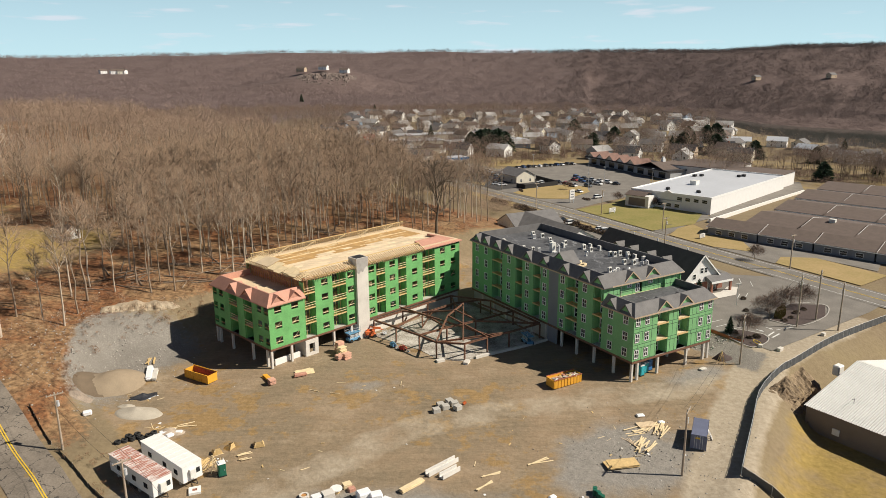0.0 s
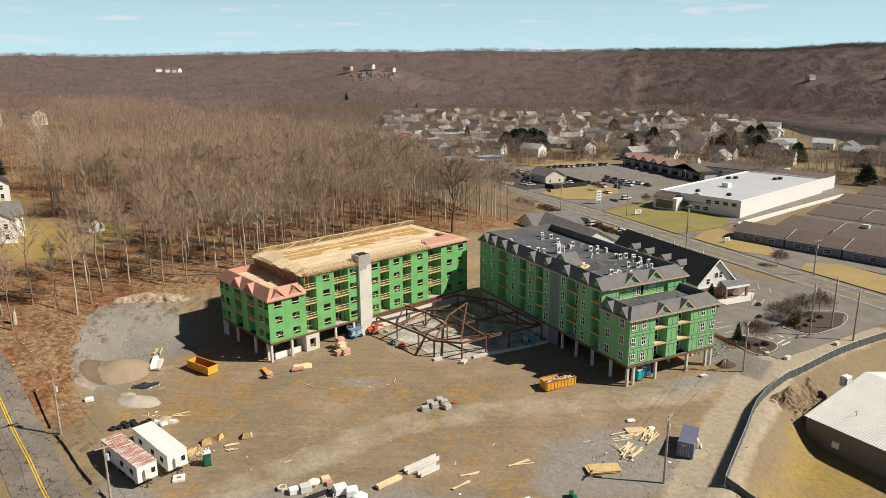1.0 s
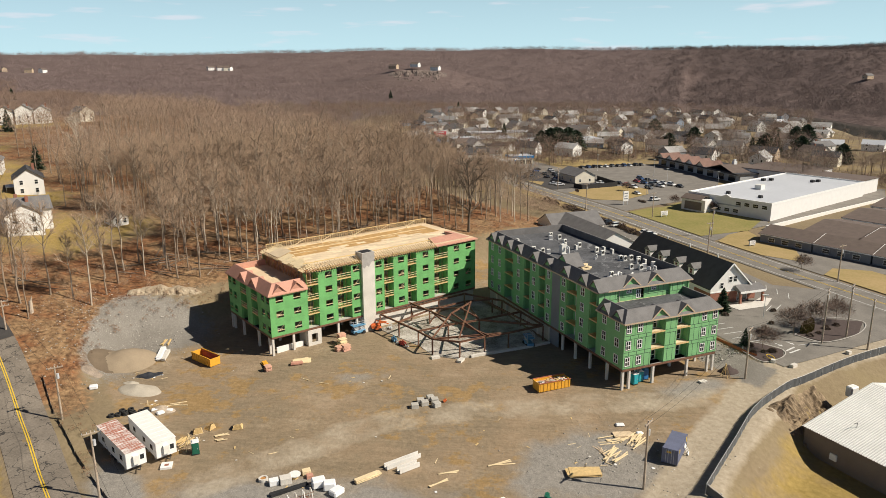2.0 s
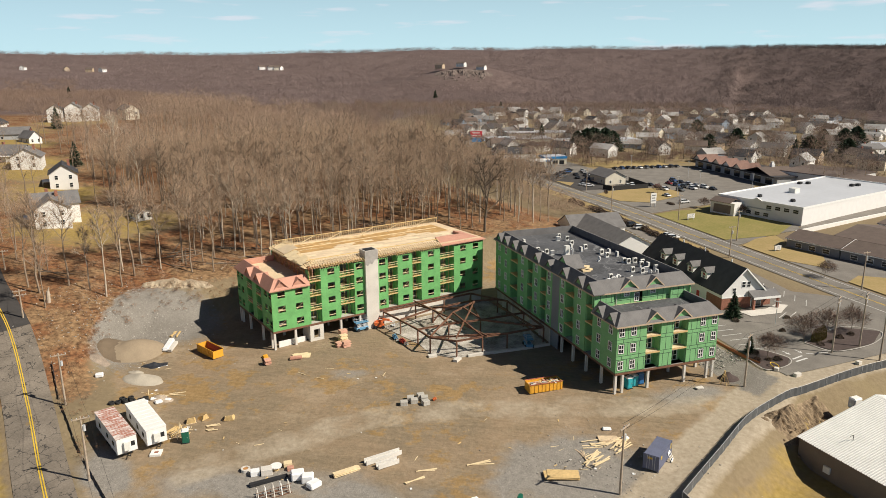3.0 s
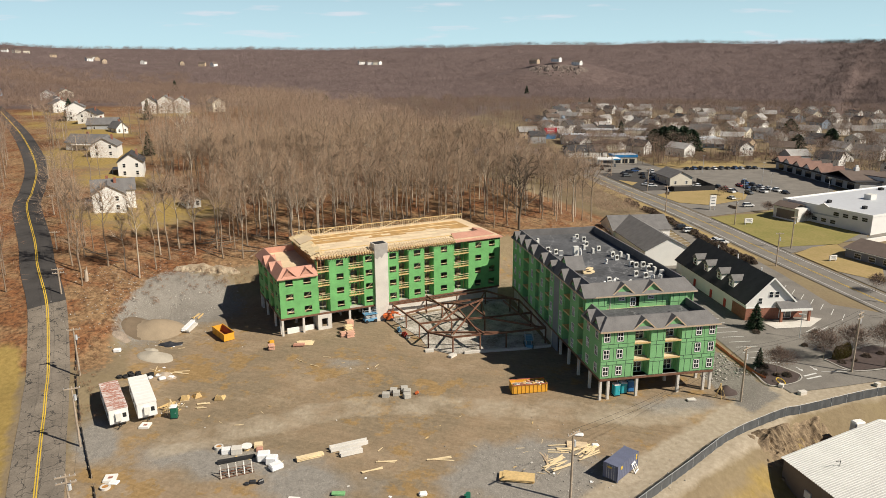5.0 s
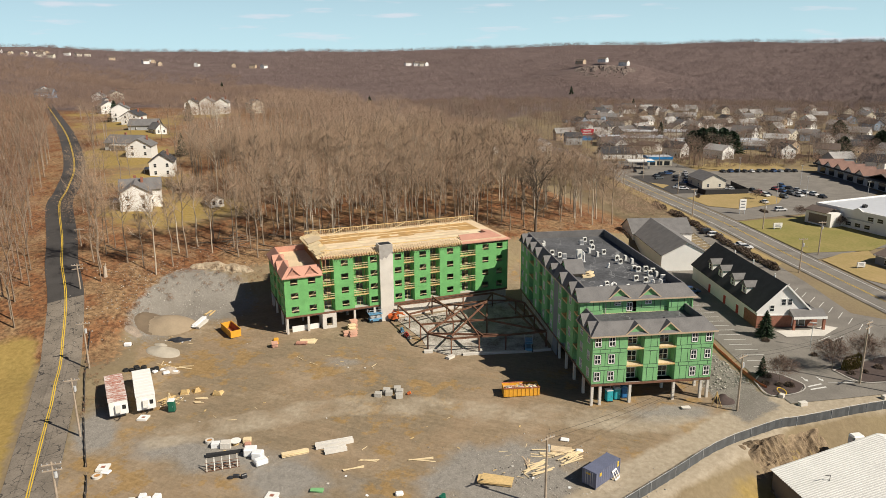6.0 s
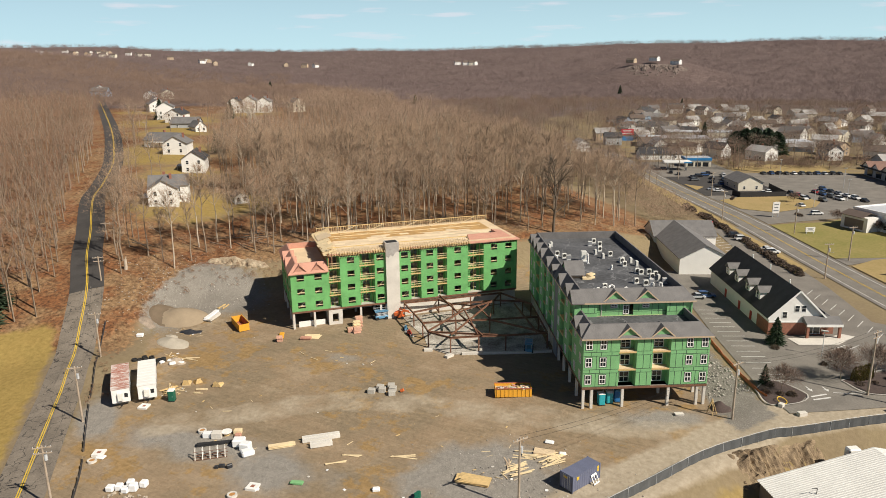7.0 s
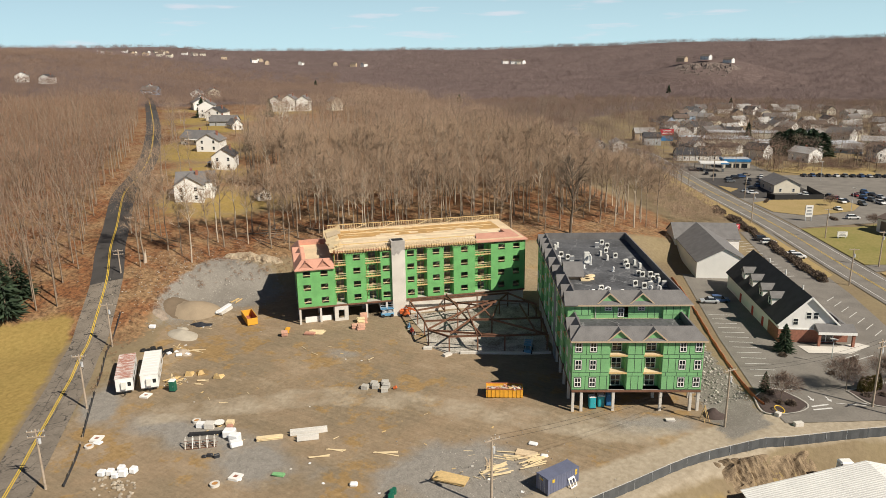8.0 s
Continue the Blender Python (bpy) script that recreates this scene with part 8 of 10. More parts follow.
# machines
def scissor_lift(x, y, rot, mat, label, h=2.4):
    t = thing("scissor_lift", pose(x, y, g(x, y), 0, 0, rot), label, "lift")
    bm = B()
    box(bm, -1.5, 1.5, -0.75, 0.75, 0.35, 0.95)
    part("chassis", bm, M[mat], t, bevel=0.05)
    for xx in (-1.05, 1.05):
        for yy in (-0.8, 0.8):
            bm = B()
            rod(bm, (xx, yy - 0.14, 0.38), (xx, yy + 0.14, 0.38), 0.38, n=12)
            part("wheel", bm, M["rubber"], t)
    for k in range(3):
        z0 = 0.95 + k * 0.35
        for yy in (-0.55, 0.55):
            bm = B()
            beam(bm, (-1.3, yy, z0), (1.3, yy, z0 + 0.35), 0.08, 0.12)
            beam(bm, (-1.3, yy, z0 + 0.35), (1.3, yy, z0), 0.08, 0.12)
            part("scissor_arm", bm, M["galvanised"], t)
    bm = B()
    box(bm, -1.6, 1.6, -0.8, 0.8, 2.0, 2.15)
    p = part("platform", bm, M[mat], t)
    for zz in (2.6, 3.1):
        for a, b in (((-1.6, -0.8), (1.6, -0.8)), ((-1.6, 0.8), (1.6, 0.8)), ((-1.6, -0.8), (-1.6, 0.8)), ((1.6, -0.8), (1.6, 0.8))):
            bm = B()
            rod(bm, (*a, zz), (*b, zz), 0.03, n=6)
            part("rail", bm, M["galvanised"], p)
    for xx in (-1.6, 0, 1.6):
        for yy in (-0.8, 0.8):
            bm = B()
            rod(bm, (xx, yy, 2.15), (xx, yy, 3.1), 0.03, n=6)
            part("rail_post", bm, M["galvanised"], p)


scissor_lift(-25.6, 143.0, 46, "lift_blue", "blue rough-terrain scissor lift beside a tower")
scissor_lift(12.6, 141.2, 110, "lift_blue", "blue scissor lift standing in shade")


def boom_lift(x, y, rot, mat, label, size=1.0):
    t = thing("boom_lift", pose(x, y, g(x, y), 0, 0, rot) @ Matrix.Scale(size, 4), label, "lift")
    bm = B()
    box(bm, -1.2, 1.2, -0.8, 0.8, 0.4, 0.95)
    part("chassis", bm, M[mat], t, bevel=0.06)
    for xx in (-0.9, 0.9):
        for yy in (-0.9, 0.9):
            bm = B()
            rod(bm, (xx, yy - 0.16, 0.42), (xx, yy + 0.16, 0.42), 0.42, n=12)
            part("wheel", bm, M["rubber"], t)
    bm = B()
    box(bm, -1.4, 0.9, -0.7, 0.7, 0.98, 1.7)
    part("turret", bm, M[mat], t, bevel=0.08)
    for a, b, w in (((-1.0, 0, 1.8), (2.6, 0, 2.1), 0.3), ((2.6, 0, 2.1), (0.0, 0, 2.6), 0.24), ((0.0, 0, 2.6), (3.2, 0, 1.5), 0.2)):
        bm = B()
        beam(bm, a, b, w)
        part("boom", bm, M[mat], t)
    bm = B()
    box(bm, 3.1, 4.0, -0.8, 0.8, 0.5, 0.6)
    bk = part("basket", bm, M["galvanised"], t)
    for zz in (1.0, 1.5):
        bm = B()
        cells(bm, lambda px, py, k: (px, py, zz + 0.05 * k), [3.1, 3.15, 3.95, 4.0], [-0.8, -0.75, 0.75, 0.8], lambda px, py: px < 3.15 or px > 3.95 or abs(py) > 0.75)
        part("rail", bm, M["galvanised"], bk)


boom_lift(-22.0, 145.4, 20, "lift_orange", "orange boom lift parked by the steel frame", 0.9)
boom_lift(-14.4, 137.4, -40, "red_paint", "small red work machine on the dirt", 0.5)
boom_lift(-16.6, 139.4, -50, "lift_blue", "small blue work machine on the dirt", 0.5)


# stacks of boards, blocks and bags
def board_stack(x, y, rot, l, w, n, mat, label, seed=0, t_=0.09, fan=4):
    r2 = random.Random(seed)
    t = thing("board_stack", pose(x, y, g(x, y), 0, 0, rot), label, "boards", "board stacks")
    for k in range(n):
        bm = B()
        ll = l * r2.uniform(0.85, 1.0)
        box(bm, -ll / 2, ll / 2, -w / 2, w / 2, 0, t_)
        part("board", bm, M[mat], t, m=pose(r2.uniform(-0.15, 0.15), r2.uniform(-0.1, 0.1), 0.05 + k * (t_ + 0.004), 0, 0, r2.uniform(-fan, fan)))


def loose_boards(x, y, rot, n, l, label, seed, spread_=1.3, mat="lumber_pale"):
    r2 = random.Random(seed)
    for k in range(n):
        bm = B()
        ll = l * r2.uniform(0.6, 1.0)
        box(bm, -ll / 2, ll / 2, -0.11, 0.11, 0, 0.06)
        px, py = x + r2.uniform(-spread_, spread_), y + r2.uniform(-spread_, spread_)
        single("board", bm, M[mat], pose(px, py, g(px, py) + 0.05 + 0.02 * k, 0, r2.uniform(-1, 1), rot + r2.uniform(-14, 14)), label, "board", "loose boards")


lb = "pale sawn board lying on dirt"
board_stack(22.5, 95.2, 12, 5.4, 2.2, 5, "lumber", "flat stack of yellow timber panels", 1, 0.07, 3)
board_stack(29.2, 106.6, 20, 3.4, 1.6, 3, "plywood", "stack of pale plywood sheets", 2, 0.07, 12)
loose_boards(30.8, 105.0, 60, 14, 4.4, lb, 3, 1.2)
loose_boards(27.4, 104.4, 25, 8, 4.0, lb, 4, 1.2)
loose_boards(27.6, 100.6, 55, 14, 4.0, lb, 5, 1.1)
loose_boards(25.2, 101.4, 130, 3, 3.0, "brown board lying on dirt", 12, 0.8, "siding_tan")
loose_boards(9.6, 95.8, 28, 3, 4.6, lb, 6, 0.6)
loose_boards(2.6, 92.6, 25, 3, 4.2, lb, 7, 0.6)
loose_boards(0.6, 90.2, 50, 2, 4.8, lb, 8, 0.4)
board_stack(-9.8, 89.7, 44, 4.6, 0.8, 5, "lumber_pale", "long stack of pale timber", 9, 0.1, 1)
board_stack(-33.0, 126.4, 25, 3.6, 2.4, 3, "lumber_pale", "low stack of plywood sheets", 10, 0.06, 10)
board_stack(-33.6, 124.8, 25, 2.6, 0.9, 4, "red_sheath", "stack of red-brown sheathing boards", 11, 0.12, 2)
board_stack(-39.8, 124.0, 130, 3.4, 0.9, 3, "yellow_paint", "stack of yellow-edged boards", 13, 0.12, 8)
board_stack(-38.4, 121.8, 40, 1.3, 1.1, 8, "block_pink", "pallet stack of pinkish boards", 14, 0.13, 2)
for i, (x, y, n) in enumerate(((-27.6, 136.6, 14), (-26.8, 134.6, 12), (-25.6, 133.2, 7), (-27.0, 132.8, 6))):
    board_stack(x, y, 46, 1.7, 1.25, n, "block_pink" if i != 1 else "lumber_pale", "pallet stack of pinkish sheathing and timber", 20 + i, 0.16, 3)
board_stack(-63.9, 126.4, 109, 6.4, 1.0, 5, "plastic_wrap", "long white-wrapped timber bundle", 30, 0.13, 1)
board_stack(-62.7, 126.0, 106, 5.4, 0.8, 4, "concrete_pale", "long pale timber bundle", 31, 0.13, 1)
loose_boards(-66.0, 132.6, 100, 9, 3.4, "yellow board in a loose pile", 32, 0.8, "lumber")
board_stack(45.8, 127.2, 30, 1.6, 0.8, 3, "concrete_pale", "small pale concrete form", 33, 0.1, 4)
loose_boards(-50.0, 106.8, 20, 3, 3.6, lb, 34, 1.0)
loose_boards(-37.2, 97.6, 30, 5, 2.2, lb, 35, 1.0)
loose_boards(-42.6, 95.0, 70, 8, 3.0, "reddish board leaning beside a trailer", 36, 1.0, "lumber")


def block(x, y, rot, sx, sy, sz, mat, label, name="block", cat="block", group="", dz=0.0, bev=0.04):
    bm = B()
    box(bm, -sx / 2, sx / 2, -sy / 2, sy / 2, 0, sz)
    return single(name, bm, M[mat], pose(x, y, g(x, y) - 0.04 + dz, 0, 0, rot), label, cat, group, bevel=bev)


for x, y, r, dz in ((-6.6, 111.0, 20, 0), (-5.0, 112.2, 25, 0), (-3.4, 113.4, 20, 0), (-5.9, 112.9, 18, 0), (-4.3, 114.2, 30, 0), (-2.8, 112.0, 40, 0)):
    block(x, y, r, 1.3, 1.1, 0.85, "concrete", "grey concrete block on dirt", group="concrete blocks", dz=dz)
bm = B()
rod(bm, (0, 0, 0), (0.5, 0.2, 0.3), 0.3, n=8)
single("small_machine", bm, M["lift_orange"], pose(-1.8, 113.6, g(-1.8, 113.6) + 0.15), "small orange machine beside concrete blocks", "machine")
M["trough"] = material("precast", (0.66, 0.64, 0.60), 0.8, 0.12, 0.5)
for x, y, l in ((-5.4, 94.4, 6.2), (-4.2, 92.9, 3.6)):
    t = thing("concrete_trough", pose(x, y, g(x, y), 0, 0, 44), "long pale precast concrete trough", "trough", "precast troughs")
    for nm, a in (("base", (-l / 2, l / 2, -0.5, 0.5, 0, 0.2)), ("side", (-l / 2, l / 2, -0.5, -0.32, 0.2, 0.75)), ("side", (-l / 2, l / 2, 0.32, 0.5, 0.2, 0.75))):
        bm = B()
        box(bm, *a)
        part(nm, bm, M["trough"], t)
bundles = list(((-16.6, 87.0, 30, 2.0, 1.6, 1.3), (-14.8, 86.6, 20, 1.8, 1.4, 1.3), (-13.4, 85.6, 60, 2.0, 1.5, 0.9), (-24.6, 70.2, 30, 1.1, 1.1, 0.95), (-23.8, 71.6, 32, 1.1, 1.1, 1.0), (-22.4, 71.0, 30, 1.2, 1.1, 1.25), (-21.8, 72.4, 20, 1.1, 1.1, 1.0), (-25.6, 69.4, 25, 1.2, 1.1, 0.9), (-23.2, 70.2, 25, 1.1, 1.1, 0.9)))
bundles += list(((-52.4, 104.0, 20, 1.4, 0.9, 0.5), (-51.0, 103.2, 50, 1.3, 1.0, 0.55), (-50.0, 104.6, 10, 1.2, 0.8, 0.4), (-53.2, 102.4, 80, 1.0, 0.9, 0.5), (10.6, 86.9, 35, 1.2, 0.8, 0.6), (-34.6, 74.4, 15, 1.5, 1.1, 0.4), (-5.6, 79.2, 40, 0.9, 0.7, 0.4), (-67.4, 108.6, 30, 1.5, 1.0, 0.8), (29.0, 109.6, 10, 1.5, 0.9, 0.4), (32.0, 107.4, 20, 1.2, 0.8, 0.4)))
for x, y, r, sx, sy, sz in bundles:
    block(x, y, r, sx, sy, sz, "plastic_wrap", "white plastic-wrapped bundle on dirt", "wrapped_package", "package", "wrapped packages", bev=0.16)
for x, y, r, sx, sy, sz in ((-14.6, 81.2, 30, 1.0, 0.5, 0.6), (-13.4, 81.6, 60, 0.9, 0.5, 0.7), (-15.2, 80.6, 30, 0.7, 0.5, 0.5)):
    block(x, y, r, sx, sy, sz, "black_wrap", "black-wrapped bundle on dirt", "wrapped_package", "package", "black packages", bev=0.1)
heap("folded_tarp", -61.6, 117.6, 2.6, 1.3, 0.8, "black_wrap", "crumpled black tarpaulin pile", "tarpaulin", 1.4, 12, rot=30)
heap("spoil_mound", -62.6, 113.2, 1.6, 1.2, 0.5, "sand_pale", "low pale rubble heap on dirt", "mound", 0.8, 14)
board_stack(-1.2, 83.2, 20, 1.9, 0.8, 3, "sheath_b", "small stack of green sheathing panels", 40, 0.08, 6)
for k, (x, y) in enumerate(((17.0, 88.4), (17.3, 87.4), (17.7, 86.5), (16.9, 87.9), (17.4, 86.9))):
    bm = B()
    rod(bm, (0, 0, 0), (0, 0, 0.9), 0.33, n=14)
    for zz in (0.3, 0.6):
        rod(bm, (0, 0, zz - 0.03), (0, 0, zz + 0.03), 0.35, n=14)
    single("barrel", bm, M["green_plastic"], pose(x, y, g(x, y)), "dark green drum standing on dirt", "barrel", "drums")
t = thing("cable_reel", pose(-20.8, 88.4, g(-20.8, 88.4)), "white cable drum on its side", "reel", "reels")
bm = B()
rod(bm, (0, 0, 0.6), (0, 0, 0.75), 0.9, n=20)
part("flange", bm, M["white_paint"], t)
bm = B()
rod(bm, (0, 0, 0), (0, 0, 0.6), 0.5, n=16)
part("core", bm, M["lumber"], t)
for x, y, mat, s in ((-23.4, 86.6, "plastic_wrap", 1.4), (-21.8, 87.2, "concrete_pale", 1.7), (-19.4, 89.6, "lumber_pale", 1.3), (-18.6, 88.8, "red_sheath", 1.0)):
    block(x, y, 30, s, s * 0.8, 0.6 * s, mat, "assorted crate beside timber racks", "crate", "crate", "crates")
board_stack(-20.6, 85.4, 38, 6.0, 0.7, 3, "dark", "black steel bars stacked on dirt", 41, 0.1, 2)


def a_frame_rack():
    t = thing("panel_rack", pose(-18.4, 82.6, g(-18.4, 82.6), 0, 0, 42), "red and white steel panel rack", "rack")
    for i in range(5):
        for yy, s in ((-0.75, 1), (0.75, -1)):
            bm = B()
            beam(bm, (-2.4 + i * 1.15, yy, 0.05), (-2.4 + i * 1.15, yy * 0.25, 1.75), 0.13, 0.16)
            part("leg", bm, M["white_paint"] if i % 2 else M["concrete_pale"], t)
    for yy in (-0.75, 0.75, 0.0):
        bm = B()
        beam(bm, (-2.6, yy, 0.1), (2.5, yy, 0.1), 0.1)
        part("base_rail", bm, M["steel_rust"], t)
    for zz in (0.7, 1.3):
        bm = B()
        beam(bm, (-2.6, -0.4, zz), (2.5, -0.4, zz), 0.06)
        part("cross_rail", bm, M["steel_rust"], t)


a_frame_rack()


def wood_crate(x, y, rot, s, label):
    t = thing("wooden_crate", pose(x, y, g(x, y), 0, 0, rot), label, "crate", "timber crates")
    for k in range(5):
        bm = B()
        a = s * (0.5 - 0.06 * k)
        box(bm, -a, a, -s / 2, -s / 2 + 0.05, 0.05 + k * 0.2, 0.22 + k * 0.2)
        part("slat", bm, M["lumber"], t)
    for sg in (-1, 1):
        bm = B()
        quad(bm, (sg * s / 2, -s / 2 + 0.06, 0), (sg * s / 2, s / 2, 0), (sg * s * 0.4, s / 2 - 0.2, 0.5), (sg * s * 0.3, -s / 2 + 0.06, 1.0))
        part("side", bm, M["lumber"], t)
    bm = B()
    box(bm, -s / 2, s / 2, -s / 2 + 0.06, s / 2, 0.0, 0.06)
    part("base", bm, M["lumber_pale"], t)


wood_crate(-41.6, 98.6, 30, 1.5, "open wooden crate on dirt")
wood_crate(-40.0, 99.8, 70, 1.4, "open wooden crate on dirt")
wood_crate(-35.4, 100.7, 20, 1.7, "open wooden crate on dirt")
# sign easel and poles by the trailers, tripod brace by the finished wing
t = thing("timber_brace", pose(50.6, 130.4, g(50.6, 130.4)), "tripod of yellow timbers on dirt", "brace")
for a in range(5):
    bm = B()
    q = a * 1.26
    beam(bm, (0.9 * math.cos(q), 0.9 * math.sin(q), 0), (0.1 * math.cos(q + 2), 0.1 * math.sin(q + 2), 2.7), 0.09)
    part("leg", bm, M["lumber"], t)
t = thing("timber_brace", pose(-40.6, 93.8, g(-40.6, 93.8)), "tripod of pale timbers beside a trailer", "brace")
for a in range(4):
    bm = B()
    q = a * 1.57
    beam(bm, (1.0 * math.cos(q), 1.0 * math.sin(q), 0), (0.1 * math.cos(q + 2), 0.1 * math.sin(q + 2), 2.6), 0.08)
    part("leg", bm, M["lumber_pale"], t)
for x, y, r, s in ((64.3, 134.8, 40, 1.5), (61.0, 136.6, 70, 0.9), (77.5, 143.2, 40, 1.0)):
    block(x, y, r, s, 0.8, 0.7, "concrete_pale", "pale concrete barrier block on a dirt road", group="barrier blocks")
t = thing("culvert_pipe", pose(61.0, 138.2, g(61, 138.2) + 0.2, 0, 0, 60), "coil of pale hose at the end of the bank", "hose")
bm = B()
for k in range(20):
    a, b = k / 20 * 6.28, (k + 1) / 20 * 6.28
    rod(bm, (0.8 * math.cos(a), 0.8 * math.sin(a), 0.3 + 0.3 * math.sin(a)), (0.8 * math.cos(b), 0.8 * math.sin(b), 0.3 + 0.3 * math.sin(b)), 0.08, n=6)
part("hose", bm, M["line_yellow"], t)
t = thing("tree_stump", pose(-91.6, 124.8, g(-91.6, 124.8)), "tall broken grey tree stump", "stump")
bm = B()
rod(bm, (0, 0, -0.3), (0.2, 0, 2.6), 0.5, 0.35, 9)
rod(bm, (0.2, 0, 2.4), (0.6, 0.1, 3.6), 0.25, 0.05, 6)
part("trunk", bm, M["bark_pale"], t)
for k in range(4):
    bm = B()
    box(bm, -2.6, 2.6, -0.16, 0.16, 0, 0.3)
    x, y = -54.2 + 0.35 * k, 100.0 + 0.3 * k
    single("black_pipe", bm, M["rubber"], pose(x, y, g(x, y) + 0.02, 0, 0, 130), "black plastic pipe stacked behind a trailer", "pipe", "pipes", bevel=0.1)


M["rust_core"] = material("orange_board", (0.42, 0.21, 0.07), 0.9, 0.2, 2.0)


# concrete rings and boxes for drains, rubble, tyres and scraps
def drain_ring(x, y, r, h):
    t = thing("drain_ring", pose(x, y, g(x, y) - 0.03), "pale round concrete drain ring with an orange-brown core", "drain ring", "drain rings")
    bm = B()
    n = 24
    rows = [[bm.verts.new((q * math.cos(6.2832 * i / n), q * math.sin(6.2832 * i / n), z)) for i in range(n)] for q, z in ((r, 0), (r, h), (r * 0.62, h), (r * 0.62, 0.05))]
    for a, b in zip(rows, rows[1:]):
        for i in range(n):
            bm.faces.new((a[i], a[(i + 1) % n], b[(i + 1) % n], b[i]))
    part("ring", bm, M["concrete_pale"], t)
    bm = B()
    rod(bm, (0, 0, 0.02), (0, 0, h * 0.8), r * 0.61, n=20)
    part("core", bm, M["rust_core"], t, "orange-brown sheet over the opening")


def drain_box(x, y, rot, w):
    t = thing("drain_box", pose(x, y, g(x, y) - 0.03, 0, 0, rot), "square white concrete drain box with a dark opening", "drain box", "drain boxes")
    bm = B()
    for a in ((-w, w, -w, -w * 0.4), (-w, w, w * 0.4, w), (-w, -w * 0.4, -w * 0.4, w * 0.4), (w * 0.4, w, -w * 0.4, w * 0.4)):
        box(bm, *a, 0, 0.38)
    part("wall", bm, M["white_paint"], t)
    bm = B()
    box(bm, -w * 0.4, w * 0.4, -w * 0.4, w * 0.4, 0.0, 0.3)
    part("opening", bm, M["brick"], t, "dark red opening")


for x, y, r, h in ((-34.9, 73.0, 0.95, 0.4), (-7.8, 76.5, 0.95, 0.45), (-25.3, 87.2, 0.9, 0.5)):
    drain_ring(x, y, r * 0.8, h)
for x, y, rot, w in ((-41.7, 88.6, 20, 0.85), (-6.5, 79.4, 15, 0.85), (-35.9, 75.0, 30, 0.9)):
    drain_box(x, y, rot, w)
rs = random.Random(31)


def stone_mesh(seed):
    bm = B()
    bmesh.ops.create_icosphere(bm, subdivisions=1, radius=1.0)
    for v in bm.verts:
        v.co *= 1 + 0.45 * noise.noise(v.co * 1.3 + Vector((seed, 0, 0)))
        v.co.z *= 0.6
    return mesh_of("stone", bm, M["stone_tan"])


stones = [stone_mesh(k * 3.1) for k in range(4)]
for i in range(46):
    a, q = rs.uniform(0, 6.28), rs.random() ** 0.7
    x, y = -20.8 + 4.6 * q * math.cos(a), 68.4 + 2.6 * q * math.sin(a)
    ob = new("stone", stones[i % 4])
    ob.matrix_world = pose(x, y, g(x, y) + 0.05, rs.uniform(-20, 20), rs.uniform(-20, 20), rs.uniform(0, 360)) @ Matrix.Scale(rs.uniform(0.12, 0.4), 4)
    tagged(ob, "pale broken stone lying on dirt", "stone", "rubble stones")
for i in range(34):
    a, q = rs.uniform(0, 6.28), rs.random() ** 0.6
    x, y = -73 + 14 * q * math.cos(a), 112 + 7 * q * math.sin(a)
    ob = new("stone", stones[i % 4])
    ob.matrix_world = pose(x, y, g(x, y) + 0.03, 0, 0, rs.uniform(0, 360)) @ Matrix.Scale(rs.uniform(0.08, 0.24), 4)
    tagged(ob, "pale stone lying on gravel", "stone", "loose stones")
bm = B()
n = 18
rows = [[bm.verts.new(((0.42 + 0.14 * math.cos(b)) * math.cos(6.2832 * i / n), (0.42 + 0.14 * math.cos(b)) * math.sin(6.2832 * i / n), 0.14 + 0.14 * math.sin(b))) for i in range(n)] for b in (0, 1.05, 2.1, 3.14, 4.2, 5.24)]
for k in range(6):
    for i in range(n):
        bm.faces.new((rows[k][i], rows[k][(i + 1) % n], rows[(k + 1) % 6][(i + 1) % n], rows[(k + 1) % 6][i]))
tyre = mesh_of("tyre", bm, M["rubber"])
for i, (x, y) in enumerate(((-57.2, 100.3), (-56.3, 101.0), (-55.3, 101.8), (-57.0, 101.3), (-54.3, 102.6), (-55.9, 102.2), (-58.0, 99.6), (-53.6, 103.2))):
    for k in range(2 + i % 2):
        ob = new("tyre", tyre)
        ob.matrix_world = pose(x, y, g(x, y) - 0.02 + 0.26 * k, 0, 0, i * 30)
        tagged(ob, "black rubber tyre in a stack behind a trailer", "tyre", "tyres")
